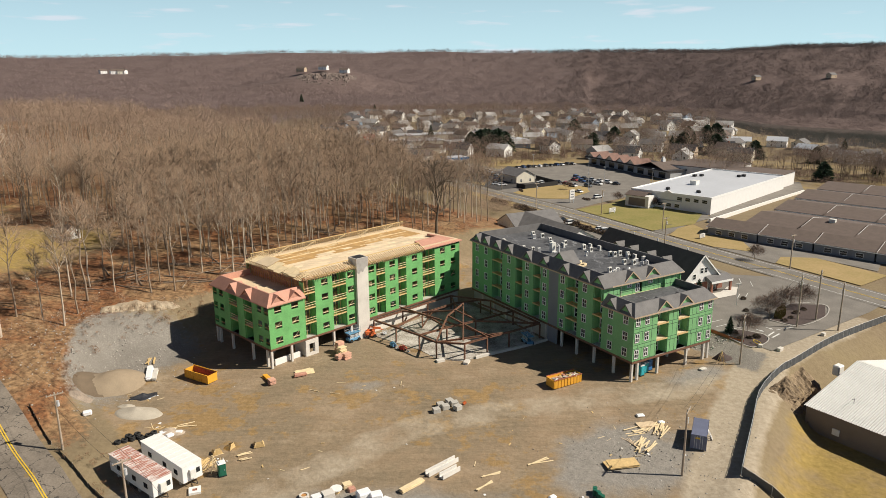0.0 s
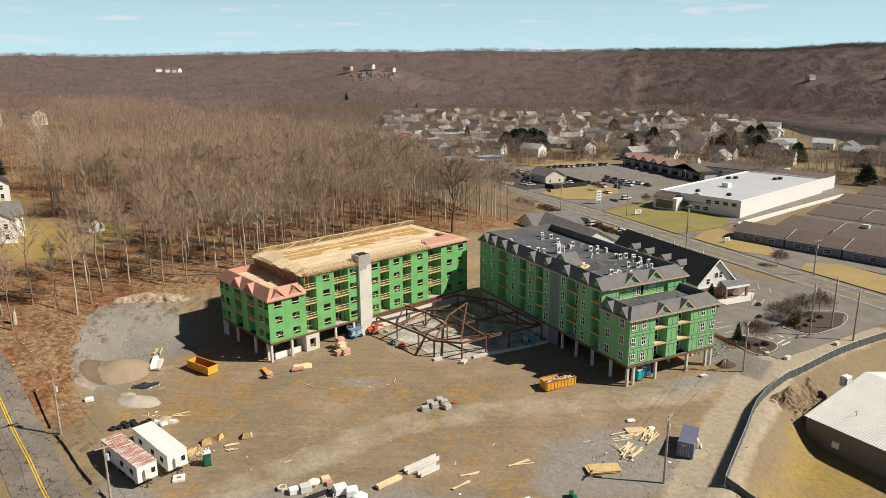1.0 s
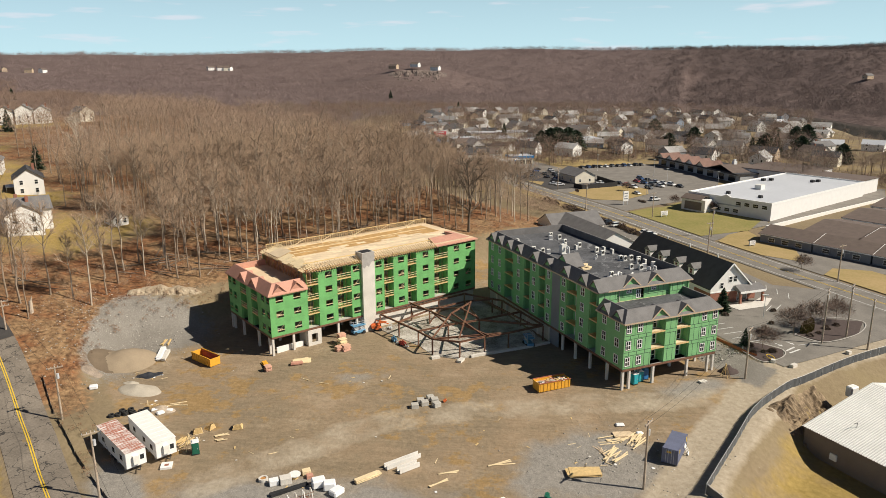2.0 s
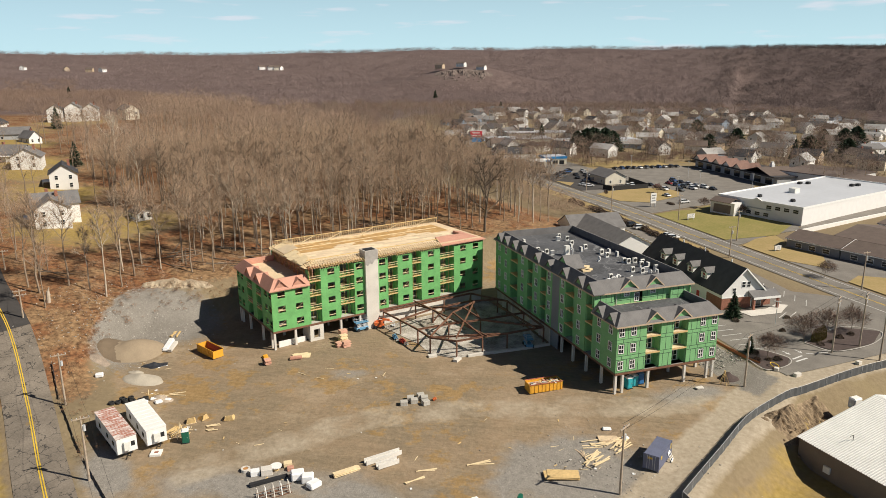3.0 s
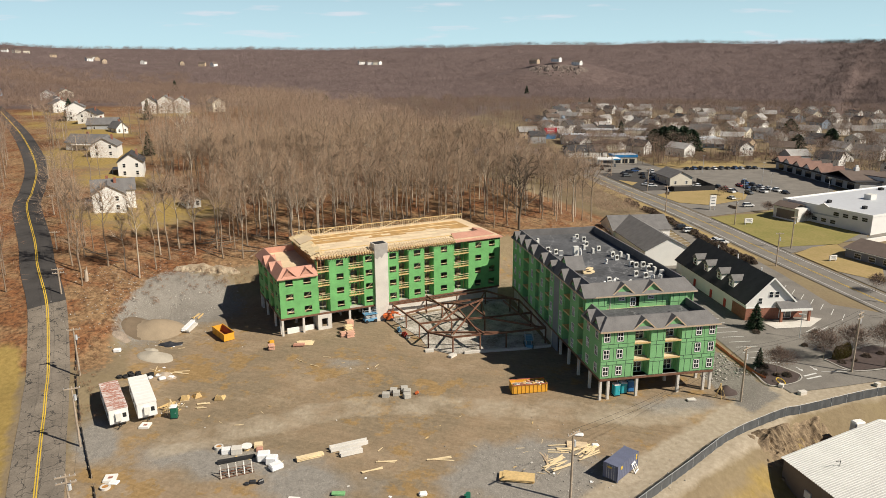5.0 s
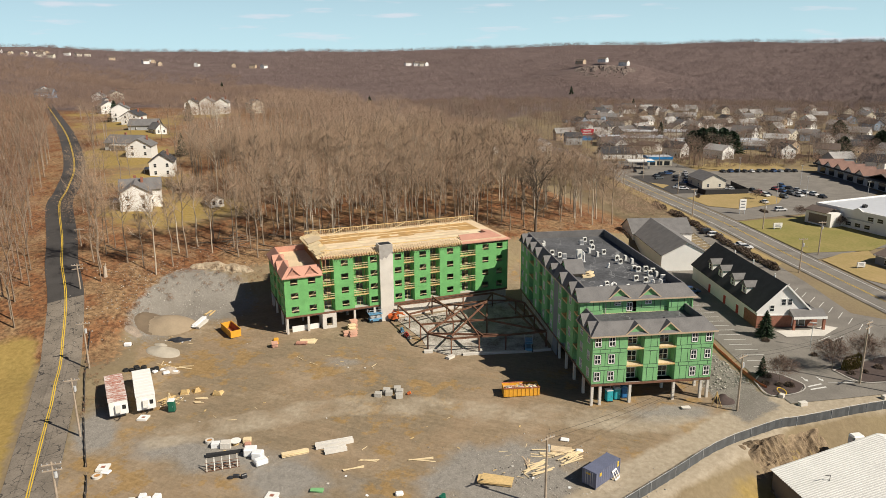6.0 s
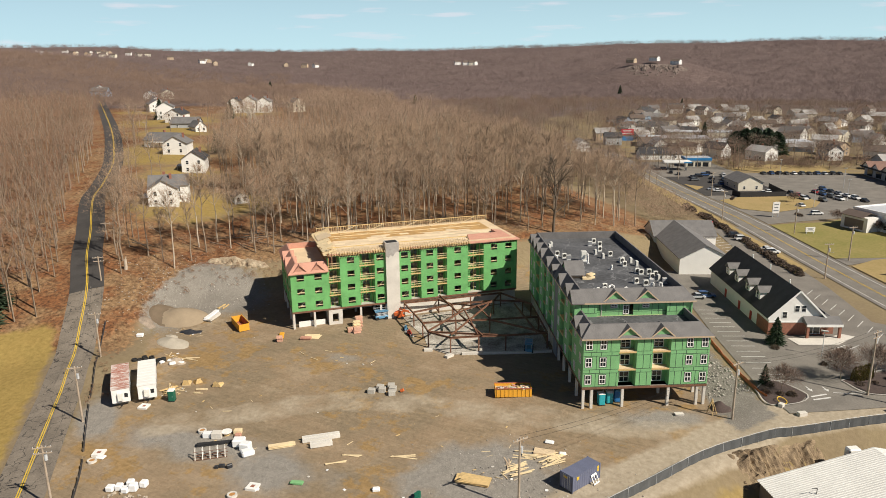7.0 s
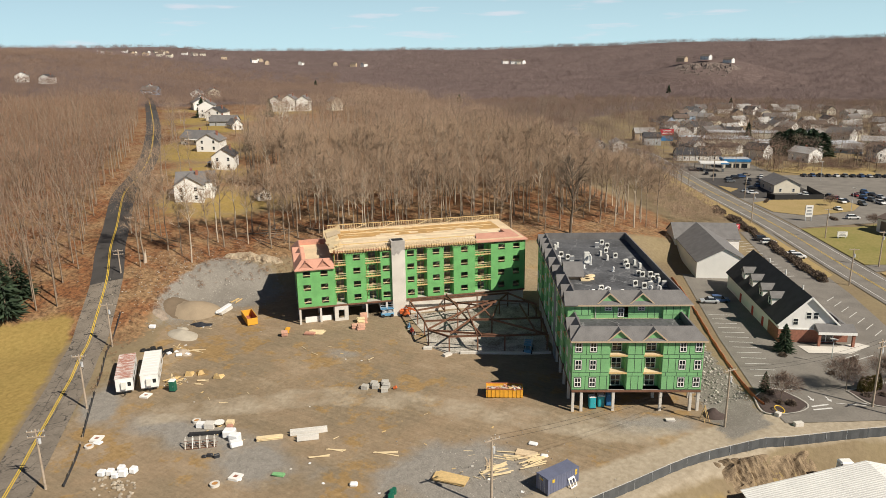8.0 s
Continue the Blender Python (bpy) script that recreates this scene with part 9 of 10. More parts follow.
# scraps of board lying about the site
scrap = []
for l, w, mt in ((1.6, 0.12, "lumber_pale"), (0.9, 0.3, "lumber"), (2.4, 0.14, "lumber_pale"), (0.6, 0.5, "plastic_wrap"), (0.5, 0.35, "concrete_pale")):
    bm = B()
    box(bm, -l / 2, l / 2, -w / 2, w / 2, 0, 0.07)
    scrap.append(mesh_of("scrap_board", bm, M[mt]))
for cx, cy, sx, sy, n in ((-53, 106, 3, 2, 14), (-40.5, 95, 2.5, 3, 12), (-30, 96, 8, 6, 3), (24, 100, 9, 6, 18), (0, 92, 14, 6, 7), (-22, 100, 20, 9, 5), (-20, 121, 12, 4, 10), (-62, 118, 4, 3, 8), (-18, 86, 4, 3, 6), (10, 108, 16, 8, 4)):
    for i in range(n):
        x, y = cx + rs.gauss(0, 0.5) * sx, cy + rs.gauss(0, 0.5) * sy
        ob = new("scrap_board", scrap[rs.randrange(5)])
        ob.matrix_world = pose(x, y, g(x, y) + 0.01, rs.uniform(-4, 4), rs.uniform(-4, 4), rs.uniform(0, 360)) @ Matrix.Scale(rs.uniform(0.45, 0.9), 4)
        tagged(ob, "small scrap of board lying on dirt", "scrap", "scrap boards")


# ---- woods ----
def tri_mesh(name, verts, tris, mat):
    me = bpy.data.meshes.new(name)
    me.vertices.add(len(verts))
    me.vertices.foreach_set("co", np.asarray(verts, np.float32).ravel())
    me.loops.add(len(tris) * 3)
    me.loops.foreach_set("vertex_index", np.asarray(tris, np.int32).ravel())
    me.polygons.add(len(tris))
    me.polygons.foreach_set("loop_start", np.arange(0, len(tris) * 3, 3, dtype=np.int32))
    me.update(calc_edges=True)
    me.validate()
    me.materials.append(mat)
    return me


class Wood:
    def __init__(self):
        self.v, self.t = [], []

    def limb(self, a, b, r0, r1, n):
        a, b = np.asarray(a, float), np.asarray(b, float)
        d = (b - a) / (np.linalg.norm(b - a) + 1e-9)
        ref = np.array([1.0, 0, 0]) if abs(d[0]) < 0.8 else np.array([0, 1.0, 0])
        s = np.cross(d, ref)
        s /= np.linalg.norm(s)
        w = np.cross(d, s)
        k0 = len(self.v)
        for p, r in ((a, r0), (b, r1)):
            for i in range(n):
                q = 2 * math.pi * i / n
                self.v.append(p + (s * math.cos(q) + w * math.sin(q)) * r)
        for i in range(n):
            j = (i + 1) % n
            self.t += [(k0 + i, k0 + j, k0 + n + j), (k0 + i, k0 + n + j, k0 + n + i)]

    def sliver(self, p, d, length, width, rng):
        d = d / (np.linalg.norm(d) + 1e-9)
        s = np.cross(d, rng.normal(size=3))
        s /= np.linalg.norm(s) + 1e-9
        k = len(self.v)
        self.v += [p - s * width / 2, p + s * width / 2, p + d * length]
        self.t.append((k, k + 1, k + 2))


def grow(seed, h, limbs, subs, twigs, sides, tw, tl, low=0.38, wide=0.26, loose=0.6, girth=0.0108):
    """A bare tree: trunk and limbs in one mesh, twigs in another."""
    rng = np.random.default_rng(seed)
    wood, fine = Wood(), Wood()
    pts = [np.array([0, 0, -0.6])]
    for k in range(1, 6):
        pts.append(np.array([rng.normal() * 0.007 * h, rng.normal() * 0.007 * h, 0]) * k ** 0.5 + np.array([0, 0, h * 0.93 * k / 5]))
    rad = [girth * h * (1 - 0.16 * k) for k in range(6)]
    for k in range(5):
        wood.limb(pts[k], pts[k + 1], rad[k], rad[k + 1], sides)
    seats = []
    for i in range(limbs):
        f = low + (0.95 - low) * (i + rng.random() * 0.8) / limbs
        q = f * 5
        k = min(4, int(q))
        base = pts[k] + (pts[k + 1] - pts[k]) * (q - k)
        az = i * 2.4 + rng.random()
        el = math.radians(rng.uniform(28, 62) + 15 * f)
        ln = h * wide * (1.15 - 0.75 * f) * rng.uniform(0.8, 1.25)
        d = np.array([math.cos(az) * math.cos(el), math.sin(az) * math.cos(el), math.sin(el)])
        tip = base + d * ln
        wood.limb(base, tip, 0.48 * girth * h * (1.1 - 0.6 * f), 0.0015 * h, max(3, sides - 2))
        seats.append((base, tip))
        for j in range(subs):
            g0 = rng.uniform(0.35, 0.9)
            b0 = base + d * ln * g0
            dd = d + rng.normal(size=3) * 0.55 + np.array([0, 0, 0.25])
            dd /= np.linalg.norm(dd)
            t2 = b0 + dd * ln * rng.uniform(0.3, 0.55)
            wood.limb(b0, t2, 0.0026 * h, 0.0008 * h, 3)
            seats.append((b0, t2))
    seats.append((pts[4], pts[5]))
    for i in range(twigs):
        a, b = seats[rng.integers(len(seats))]
        q = rng.uniform(0.25, 1.0)
        p = a + (b - a) * q
        d = (b - a) / np.linalg.norm(b - a) + rng.normal(size=3) * loose + np.array([0, 0, 0.35])
        fine.sliver(p, d, tl * rng.uniform(0.6, 1.4), tw * rng.uniform(0.7, 1.3), rng)
    return wood, fine


def fuzz(seed, h, n, tw, tl, wide=0.22, base=0.36, tall=0.33, lift=0.58):
    """The crown of a bare tree: fine twigs that fan out from the stem to a rounded top."""
    rng = np.random.default_rng(seed)
    w = Wood()
    lobes = [np.array([rng.normal() * 0.09 * h, rng.normal() * 0.09 * h, h * rng.uniform(lift, lift + 0.16)]) for _ in range(5)]
    for i in range(n):
        d = rng.normal(size=3)
        d[2] = d[2] * 0.8 + 0.35
        d /= np.linalg.norm(d)
        c = lobes[i % 5]
        p = c + d * np.array([wide, wide, tall * 0.8]) * h * 0.72 * rng.uniform(0.25, 1.0) ** 0.6
        stem_way = p - np.array([0, 0, base * h])
        out = 0.45 * stem_way / np.linalg.norm(stem_way) + 0.75 * d + rng.normal(size=3) * 0.5
        w.sliver(p, out, tl * rng.uniform(0.6, 1.4), tw * rng.uniform(0.7, 1.3), rng)
    return w


def mass(seed, r, n, tw, tl):
    """A far tree crown: fine twigs that fan out to a low rounded top."""
    rng = np.random.default_rng(seed)
    w = Wood()
    for i in range(n):
        d = rng.normal(size=3)
        d[2] = abs(d[2]) * 0.9
        d /= np.linalg.norm(d)
        p = d * np.array([1.0, 1.0, 0.85]) * r * rng.uniform(0.45, 1.0)
        w.sliver(p, d + np.array([0, 0, 0.5]) + rng.normal(size=3) * 0.35, tl * rng.uniform(0.6, 1.4), tw * rng.uniform(0.7, 1.3), rng)
    return w


def stem(h, seed):
    """A plain forked trunk."""
    rng = np.random.default_rng(seed)
    w = Wood()
    w.limb((0, 0, -0.8), (0, 0, h * 0.5), 0.012 * h, 0.008 * h, 3)
    for k in range(3):
        q = k * 2.1 + rng.random()
        w.limb((0, 0, h * (0.36 + 0.07 * k)), (math.cos(q) * h * 0.14, math.sin(q) * h * 0.14, h * 0.8), 0.006 * h, 0.002 * h, 3)
    return w


def scatter(name, shapes, spots, mat, label, category):
    """Many plants in one mesh: spots of x, y, z, turn, size, shape."""
    vs, ts, off = [], [], 0
    arr = [(np.asarray(s.v), np.asarray(s.t)) for s in shapes]
    for x, y, z, turn, size, k in spots:
        v, t = arr[k % len(arr)]
        c, s = math.cos(turn) * size, math.sin(turn) * size
        q = np.empty_like(v)
        q[:, 0], q[:, 1], q[:, 2] = v[:, 0] * c - v[:, 1] * s + x, v[:, 0] * s + v[:, 1] * c + y, v[:, 2] * size + z
        vs.append(q)
        ts.append(t + off)
        off += len(v)
    ob = new(name, tri_mesh(name, np.concatenate(vs), np.concatenate(ts), mat))
    return tagged(ob, label, category, kind="stuff")


SYC = (-168.0, 253.0)
HILL_LINE = np.array([(p.x, p.y) for p in hill_road_pts])
CLEAR = [(-120, 170, 20), (-104, 158, 14), (-106, 180, 11), (-160, 208, 13), (-146, 196, 14), (-200, 238, 22), (-184, 220, 20), (-168, 202, 12), (-300, 330, 40), (-270, 296, 30), (-300, 404, 34), (-272, 372, 26), (-494, 474, 18), (-528, 432, 14), (-370, 360, 20), (-355, 340, 16), (-290, 378, 18), (-662, 386, 14), (-172, 212, 12), (-182, 220, 13), (-232, 272, 14), (-92, 170, 9), (-240, 268, 20), (-352, 366, 24), (-252, 348, 20), (-234, 322, 14), (-282, 388, 24), (-112, 152, 9), (-102, 147, 8), (-95, 141, 7), (-168, 253, 9), (-160, 240, 7)]


def open_ground(x, y):
    """Whether a tree may stand here."""
    if np.min(np.hypot(HILL_LINE[:, 0] - x, HILL_LINE[:, 1] - y)) < (7.0 if x > -150 else 8.5):
        return False
    return all((x - a) ** 2 + (y - b) ** 2 > r * r for a, b, r in CLEAR)


rw = np.random.default_rng(21)


def woodland(x, y):
    u_, w_ = (y - x) * 0.70711, (x + y) * 0.70711
    st = 114 + 27 * float(sst(20, 42, w_))
    lane = float(np.interp(u_, [46, 68, 79, 97, 121, 145, 165, 183, 218, 238, 275, 420, 760], [18.4, 17.8, 17.5, 17.0, 16.6, 15.4, 12.4, 10.6, 5.9, 6.0, 4.3, -17, -80]))
    if w_ < lane:
        return u_ > 134 + 6 * math.sin(x * 0.2)
    if w_ < 72 and u_ > st + 34 and math.sin(x * 12.9898 + y * 78.233) * 43758.5 % 1 < 0.36 and u_ > 126:
        return True
    return u_ > max(st + 19, 160 - 0.1 * w_) + 4 * math.sin(w_ * 0.3) and w_ < 178 - max(0, u_ - 190) * 0.16


near_spots, mid_spots, back_spots = [], [], []
placed = {}
for _ in range(44000):
    uu, wq = 120 + 360 * rw.random() ** 1.15, rw.uniform(-260, 200)
    x, y = (wq - uu) * 0.70711, (wq + uu) * 0.70711
    if y < 60 or not woodland(x, y) or not open_ground(x, y):
        continue
    gap = 4.3 if uu < 230 else 5.0
    cell = (int(x // gap), int(y // gap))
    if any((cell[0] + i, cell[1] + j) in placed and math.hypot(placed[cell[0] + i, cell[1] + j][0] - x, placed[cell[0] + i, cell[1] + j][1] - y) < gap for i in (-1, 0, 1) for j in (-1, 0, 1)):
        continue
    if any(abs((x - hx) * 0.74 + (y - hy) * 0.67) < (15 if 11 < k < 16 else 11) and 0 < (x - hx) * 0.67 - (y - hy) * 0.74 < (230 if 11 < k < 16 else 62) for k, (hx, hy, *_) in enumerate(HILL_HOMES[:16])) and rw.random() < 0.93:
        continue
    placed[cell] = (x, y)
    spot = (x, y, g(x, y), rw.uniform(0, 6.3), rw.uniform(0.72, 1.15), int(rw.integers(0, 99)))
    edge = uu - (114 + 27 * float(sst(20, 42, wq)))
    near_spots.append((edge if wq > 25 else edge + 30, spot))
near_spots.sort(key=lambda q: q[0])


def west(s):
    """Whether a spot lies beyond the lane."""
    i = int(np.argmin(np.hypot(HILL_LINE[:, 0] - s[0], HILL_LINE[:, 1] - s[1])))
    return s[0] + s[1] < HILL_LINE[i].sum()


west_spots = [s for _, s in near_spots if west(s)]
near_spots = [q for q in near_spots if not west(q[1])]
front = [s for _, s in near_spots if _ < 200][:270]
rest = [s for _, s in near_spots][len(front):]
mid_spots = [s for s in rest if (s[1] - s[0]) * 0.707 < 255]
back_spots = [s for s in rest if (s[1] - s[0]) * 0.707 >= 255]

tree_data = []
for k in range(6):
    wd, fn = grow(100 + k, 20 + 1.2 * (k % 3), 13, 4, 800, 5, 0.045, 1.4, low=0.52)
    fz = fuzz(150 + k, 20 + 1.2 * (k % 3), 380, 0.045, 1.7, base=0.45, tall=0.25, lift=0.68)
    fn.t += [tuple(i + len(fn.v) for i in f) for f in fz.t]
    fn.v += fz.v
    tree_data.append((tri_mesh("trunk", wd.v, wd.t, M["bark_pale"] if k % 3 == 0 else M["bark"]), tri_mesh("crown", fn.v, fn.t, M["litter_twig"])))
for x, y, z, turn, size, k in front:
    tr = thing("tree", pose(x, y, z - 0.2, 0, 0, math.degrees(turn)) @ Matrix.Scale(size, 4), "tall bare grey-brown tree standing in fallen leaves", "tree", "woodland trees")
    a, b = tree_data[k % 6]
    part("trunk", a, None, tr)
    part("crown", b, None, tr)
mid_wood = [grow(200 + k, 20 + (k % 3), 8, 1, 1, 3, 0.11, 1.7, low=0.42)[0] for k in range(6)]
mid_fuzz = [fuzz(210 + k, 20 + (k % 3), 620, 0.05, 1.35, wide=0.25, tall=0.27, lift=0.60) for k in range(6)]
scatter("woodland_trunks", mid_wood, mid_spots, M["bark"], "dense grey-brown trunks of bare winter woods", "trees")
scatter("woodland_crowns", mid_fuzz, mid_spots, M["litter_twig"], "hazy grey-brown twigs of bare winter woods", "trees")
scatter("hillside_trunks", [stem(20 + (k % 3), 240 + k) for k in range(6)], west_spots, M["bark"], "grey-brown trunks of bare woods beyond the lane", "trees")
west_fuzz = [fuzz(230 + k, 20 + (k % 3), 240, 0.088, 1.4, wide=0.29, tall=0.34, lift=0.48) for k in range(6)]
scatter("hillside_crowns", west_fuzz, west_spots, M["red_twig"], "hazy reddish-brown twigs of bare woods beyond the lane", "trees")
back_wood = [stem(19 + (k % 3), 300 + k) for k in range(6)]
back_fuzz = [fuzz(310 + k, 19 + (k % 3), 330, 0.09, 1.45, wide=0.28, tall=0.30, lift=0.58) for k in range(6)]
scatter("woodland_crowns", back_fuzz, back_spots, M["mixed_twig"], "hazy grey-brown twigs of bare winter woods", "trees")
scatter("woodland_trunks", back_wood, back_spots, M["bark"], "dense grey-brown trunks of bare winter woods", "trees")

wd, fn = grow(77, 22, 16, 6, 2200, 7, 0.055, 1.6, low=0.28, wide=0.46, girth=0.021)
t = thing("tree", pose(-8.6, 213, g(-8.6, 213)), "large dark spreading oak at the wood's edge", "tree", "woodland trees")
part("trunk", tri_mesh("trunk", [v * np.array([1, 1, 1]) for v in wd.v], wd.t, M["bark_dark"]), None, t)
part("crown", tri_mesh("crown", fn.v, fn.t, M["bark_dark"]), None, t)

# a pale sycamore among the hill gardens
wd, fn = grow(88, 19, 16, 6, 1100, 7, 0.05, 1.5, low=0.26, wide=0.46, girth=0.017)
t = thing("tree", pose(SYC[0], SYC[1], g(*SYC)), "wide pale-barked sycamore in a hillside garden", "tree", "woodland trees")
part("trunk", tri_mesh("trunk", wd.v, wd.t, M["bark_white"]), None, t)
part("crown", tri_mesh("crown", fn.v, fn.t, M["bark_pale"]), None, t)

# trees of the town and along the road
town_spots = []
while len(town_spots) < 2500:
    y = 330 + 600 * rw.random() ** 1.25
    x = rw.uniform(-330, 0.62 * y + 60)
    so = Vector((x - 33.4, y - 287.3))
    s_, o_ = so.dot(rdv), so.dot(rdn)
    if (x + y) * 0.707 < 185 or (s_ < 114 and -8 < o_ < 116) or abs(o_) < 9:
        continue
    th_ = math.degrees(math.atan2(x, y))
    if th_ > 9 and math.hypot(x, y) > float(river_edges(th_)[0]) - 16 or (th_ > 21 and math.hypot(x, y) > 500 and rw.random() < 0.4):
        continue
    if o_ > 80 and s_ < 5 and o_ < 176:
        continue
    if any((x - a) ** 2 + (y - b) ** 2 < 42 or ((x - a) ** 2 + (y + 9 - b) ** 2 < 30) for a, b in town):
        continue
    if any((x - a) ** 2 + (y - b) ** 2 < 90 for a, b, _ in RIVER_HOMES):
        continue
    town_spots.append((x, y, g(x, y), rw.uniform(0, 6.3), rw.uniform(0.75, 1.4) * (0.52 if th_ > 20 and math.hypot(x, y) > 430 else 1), int(rw.integers(0, 99))))
for _ in range(190):
    x, y = along(rw.uniform(-75, 28), rw.uniform(174, 240))
    town_spots.append((x, y, g(x, y), rw.uniform(0, 6.3), rw.uniform(0.8, 1.2), int(rw.integers(0, 99))))
town_wood = [stem(12.5, 350 + k) for k in range(5)]
town_fuzz = [fuzz(360 + k, 12.5, 270, 0.10, 0.95, wide=0.42, tall=0.40) for k in range(5)]
scatter("town_tree_crowns", town_fuzz, [s for s in town_spots if s[5] % 4], M["town_twig"], "bare brown street and garden trees", "trees")
scatter("town_tree_crowns", town_fuzz, [s for s in town_spots if s[5] % 4 == 0], M["thicket"], "bare reddish garden trees", "trees")
scatter("town_tree_trunks", town_wood, town_spots, M["bark"], "trunks of bare town trees", "trees")


# far wooded hills: fuzzy clumps of twigs
far_spots, farther_spots = [], []
while len(far_spots) + len(farther_spots) < 23000:
    th_ = radians(rw.uniform(-72, 40) if rw.random() < 0.82 else rw.uniform(10, 40))
    r_ = 520 * 5.4 ** rw.random()
    x, y = r_ * math.sin(th_), r_ * math.cos(th_)
    thd = math.degrees(th_)
    if (thd > 10 and r_ < float(river_edges(thd)[1]) + 4) or (thd > -15 and r_ < 930 and thd <= 13) or (thd > 12 and r_ > 2300):
        continue
    if r_ > 900 and any(abs(x - a) < 26 and -60 < y - b < 16 for a, b in far_homes):
        continue
    spot = (x, y, g(x, y) + (1.0 if r_ > 980 else 3.5), rw.uniform(0, 6.3), rw.uniform(0.75, 1.25) * (0.7 + r_ / 2300), int(rw.integers(0, 99)))
    if abs(x + 246) < 62 and 1362 < y < 1424:
        continue
    (far_spots if r_ < 980 else farther_spots).append(spot)
near_mass, far_mass = [mass(400 + k, 6.6, 62, 0.2, 1.8) for k in range(6)], [mass(410 + k, 5.8, 34, 0.34, 2.3) for k in range(6)]
for shapes, spots in ((near_mass, far_spots), (far_mass, farther_spots)):
    west_hill, east_hill = [s for s in spots if s[0] < 0.13 * s[1]], [s for s in spots if s[0] >= 0.13 * s[1]]
    brown = [s for s in west_hill if math.hypot(s[0], s[1]) < 1050 or (s[0] < -0.8 * s[1] and math.hypot(s[0], s[1]) < 1700)]
    taken = set(brown)
    west_hill = [s for s in west_hill if s not in taken]
    if west_hill:
        scatter("far_woods", shapes, west_hill, M["far_twig"], "brown bare woods on far hills, tinted purple for haze", "woods")
    scatter("far_woods", shapes, brown, M["ridge_twig"], "grey-brown bare woods on a rolling hill", "woods")
    scatter("far_woods", shapes, east_hill, M["hill_twig"], "dark brown bare woods on a hillside, tinted purple for haze", "woods")


# conifers
def conifer_shape(seed, h, r, n, taper=0.8):
    rng = np.random.default_rng(seed)
    w = Wood()
    w.limb((0, 0, -0.5), (0, 0, h * 0.95), h * 0.014, 0.03, 5)
    fine = Wood()
    for i in range(n):
        f = rng.random() ** 1.25
        z = h * (0.08 + 0.92 * f)
        rr = r * (1 - f) ** taper * rng.uniform(0.35, 1.05) + 0.12
        q = rng.uniform(0, 6.28)
        p = np.array([rr * math.cos(q) * 0.35, rr * math.sin(q) * 0.35, z])
        d = np.array([math.cos(q), math.sin(q), rng.uniform(-0.25, 0.2)]) + rng.normal(size=3) * 0.15
        fine.sliver(p, d, rr * 0.75, 0.16 * r, rng)
    return w, fine


con = [conifer_shape(500 + k, 10, 3.2 + 0.4 * k, 900) for k in range(3)]
con += [conifer_shape(520 + k, 9, 5.6, 1400, 0.5) for k in range(2)]
con_data = [(tri_mesh("trunk", w.v, w.t, M["bark"]), tri_mesh("crown", f.v, f.t, M["conifer"])) for w, f in con]
PINES = [(10, 488, 1.5), (16, 483, 1.75), (22, 490, 1.7), (28, 484, 1.8), (33, 489, 1.55), (20, 496, 1.7), (27, 497, 1.6), (190, 540, 1.5), (185, 440, 1.6), (100, 600, 1.6), (183, 352, 1.1)]
spruces = list(((57.8, 166.0, 0.62), (57.6, 144.6, 0.42), (-98, 92, 1.5), (-104, 98, 1.2), (-280, 352, 1.2), (-274, 346, 0.9), (-310, 322, 1.3), (-175, 238, 1.0),  (190, 540, 1.5), (200, 548, 1.6), (180, 552, 1.3)))
spruces += list(((150, 470, 1.6), (160, 480, 1.4), (140, 462, 1.3), (170, 466, 1.5), (185, 440, 1.3), (212, 418, 1.1), (222, 372, 1.1), (240, 440, 1.2), (120, 540, 1.4), (100, 600, 1.6), (96, 500, 1.3), (-20, 560, 1.3), (-250, 1180, 1.4), (-470, 900, 1.3), (-100, 900, 1.3), (-560, 700, 1.3)))
for i, (x, y, s) in enumerate(PINES[:7] + PINES[-1:] + spruces):
    t = thing("conifer", pose(x, y, g(x, y) - 0.1, 0, 0, i * 40) @ Matrix.Scale(s, 4), "dark green pointed conifer", "tree", "conifers")
    a, b = con_data[3 + i % 2] if (x, y, s) in PINES or (x > 90 and i % 5 > 1) else con_data[i % 3]
    part("trunk", a, None, t)
    part("crown", b, None, t)

# round bare trees and low shrubs of the lots
rt = []
for k in range(2):
    wd, fn = grow(600 + k, 5.2, 16, 4, 900, 5, 0.035, 0.6, low=0.22, wide=0.48)
    fz = fuzz(640 + k, 5.6, 2100, 0.045, 0.75, wide=0.62, base=0.1, tall=0.42, lift=0.50)
    fn.t += [tuple(i + len(fn.v) for i in f) for f in fz.t]
    fn.v += fz.v
    rt.append((tri_mesh("trunk", wd.v, wd.t, M["bark"]), tri_mesh("crown", fn.v, fn.t, M["crown_brown"])))
for i, (x, y, s) in enumerate(((60.6, 142.6, 1.0), (69.8, 152.8, 1.2), (75.5, 157.5, 1.15), (82, 162.5, 1.1), (68, 298, 0.8), (80, 285, 0.8), (88, 205, 0.9), (52, 330, 0.8))):
    t = thing("tree", pose(x, y, g(x, y), 0, 0, i * 70) @ Matrix.Scale(s, 4), "round bare brown ornamental tree in a planting bed", "tree", "ornamental trees")
    part("trunk", rt[i % 2][0], None, t)
    part("crown", rt[i % 2][1], None, t)
olive = Wood()
ro = np.random.default_rng(66)
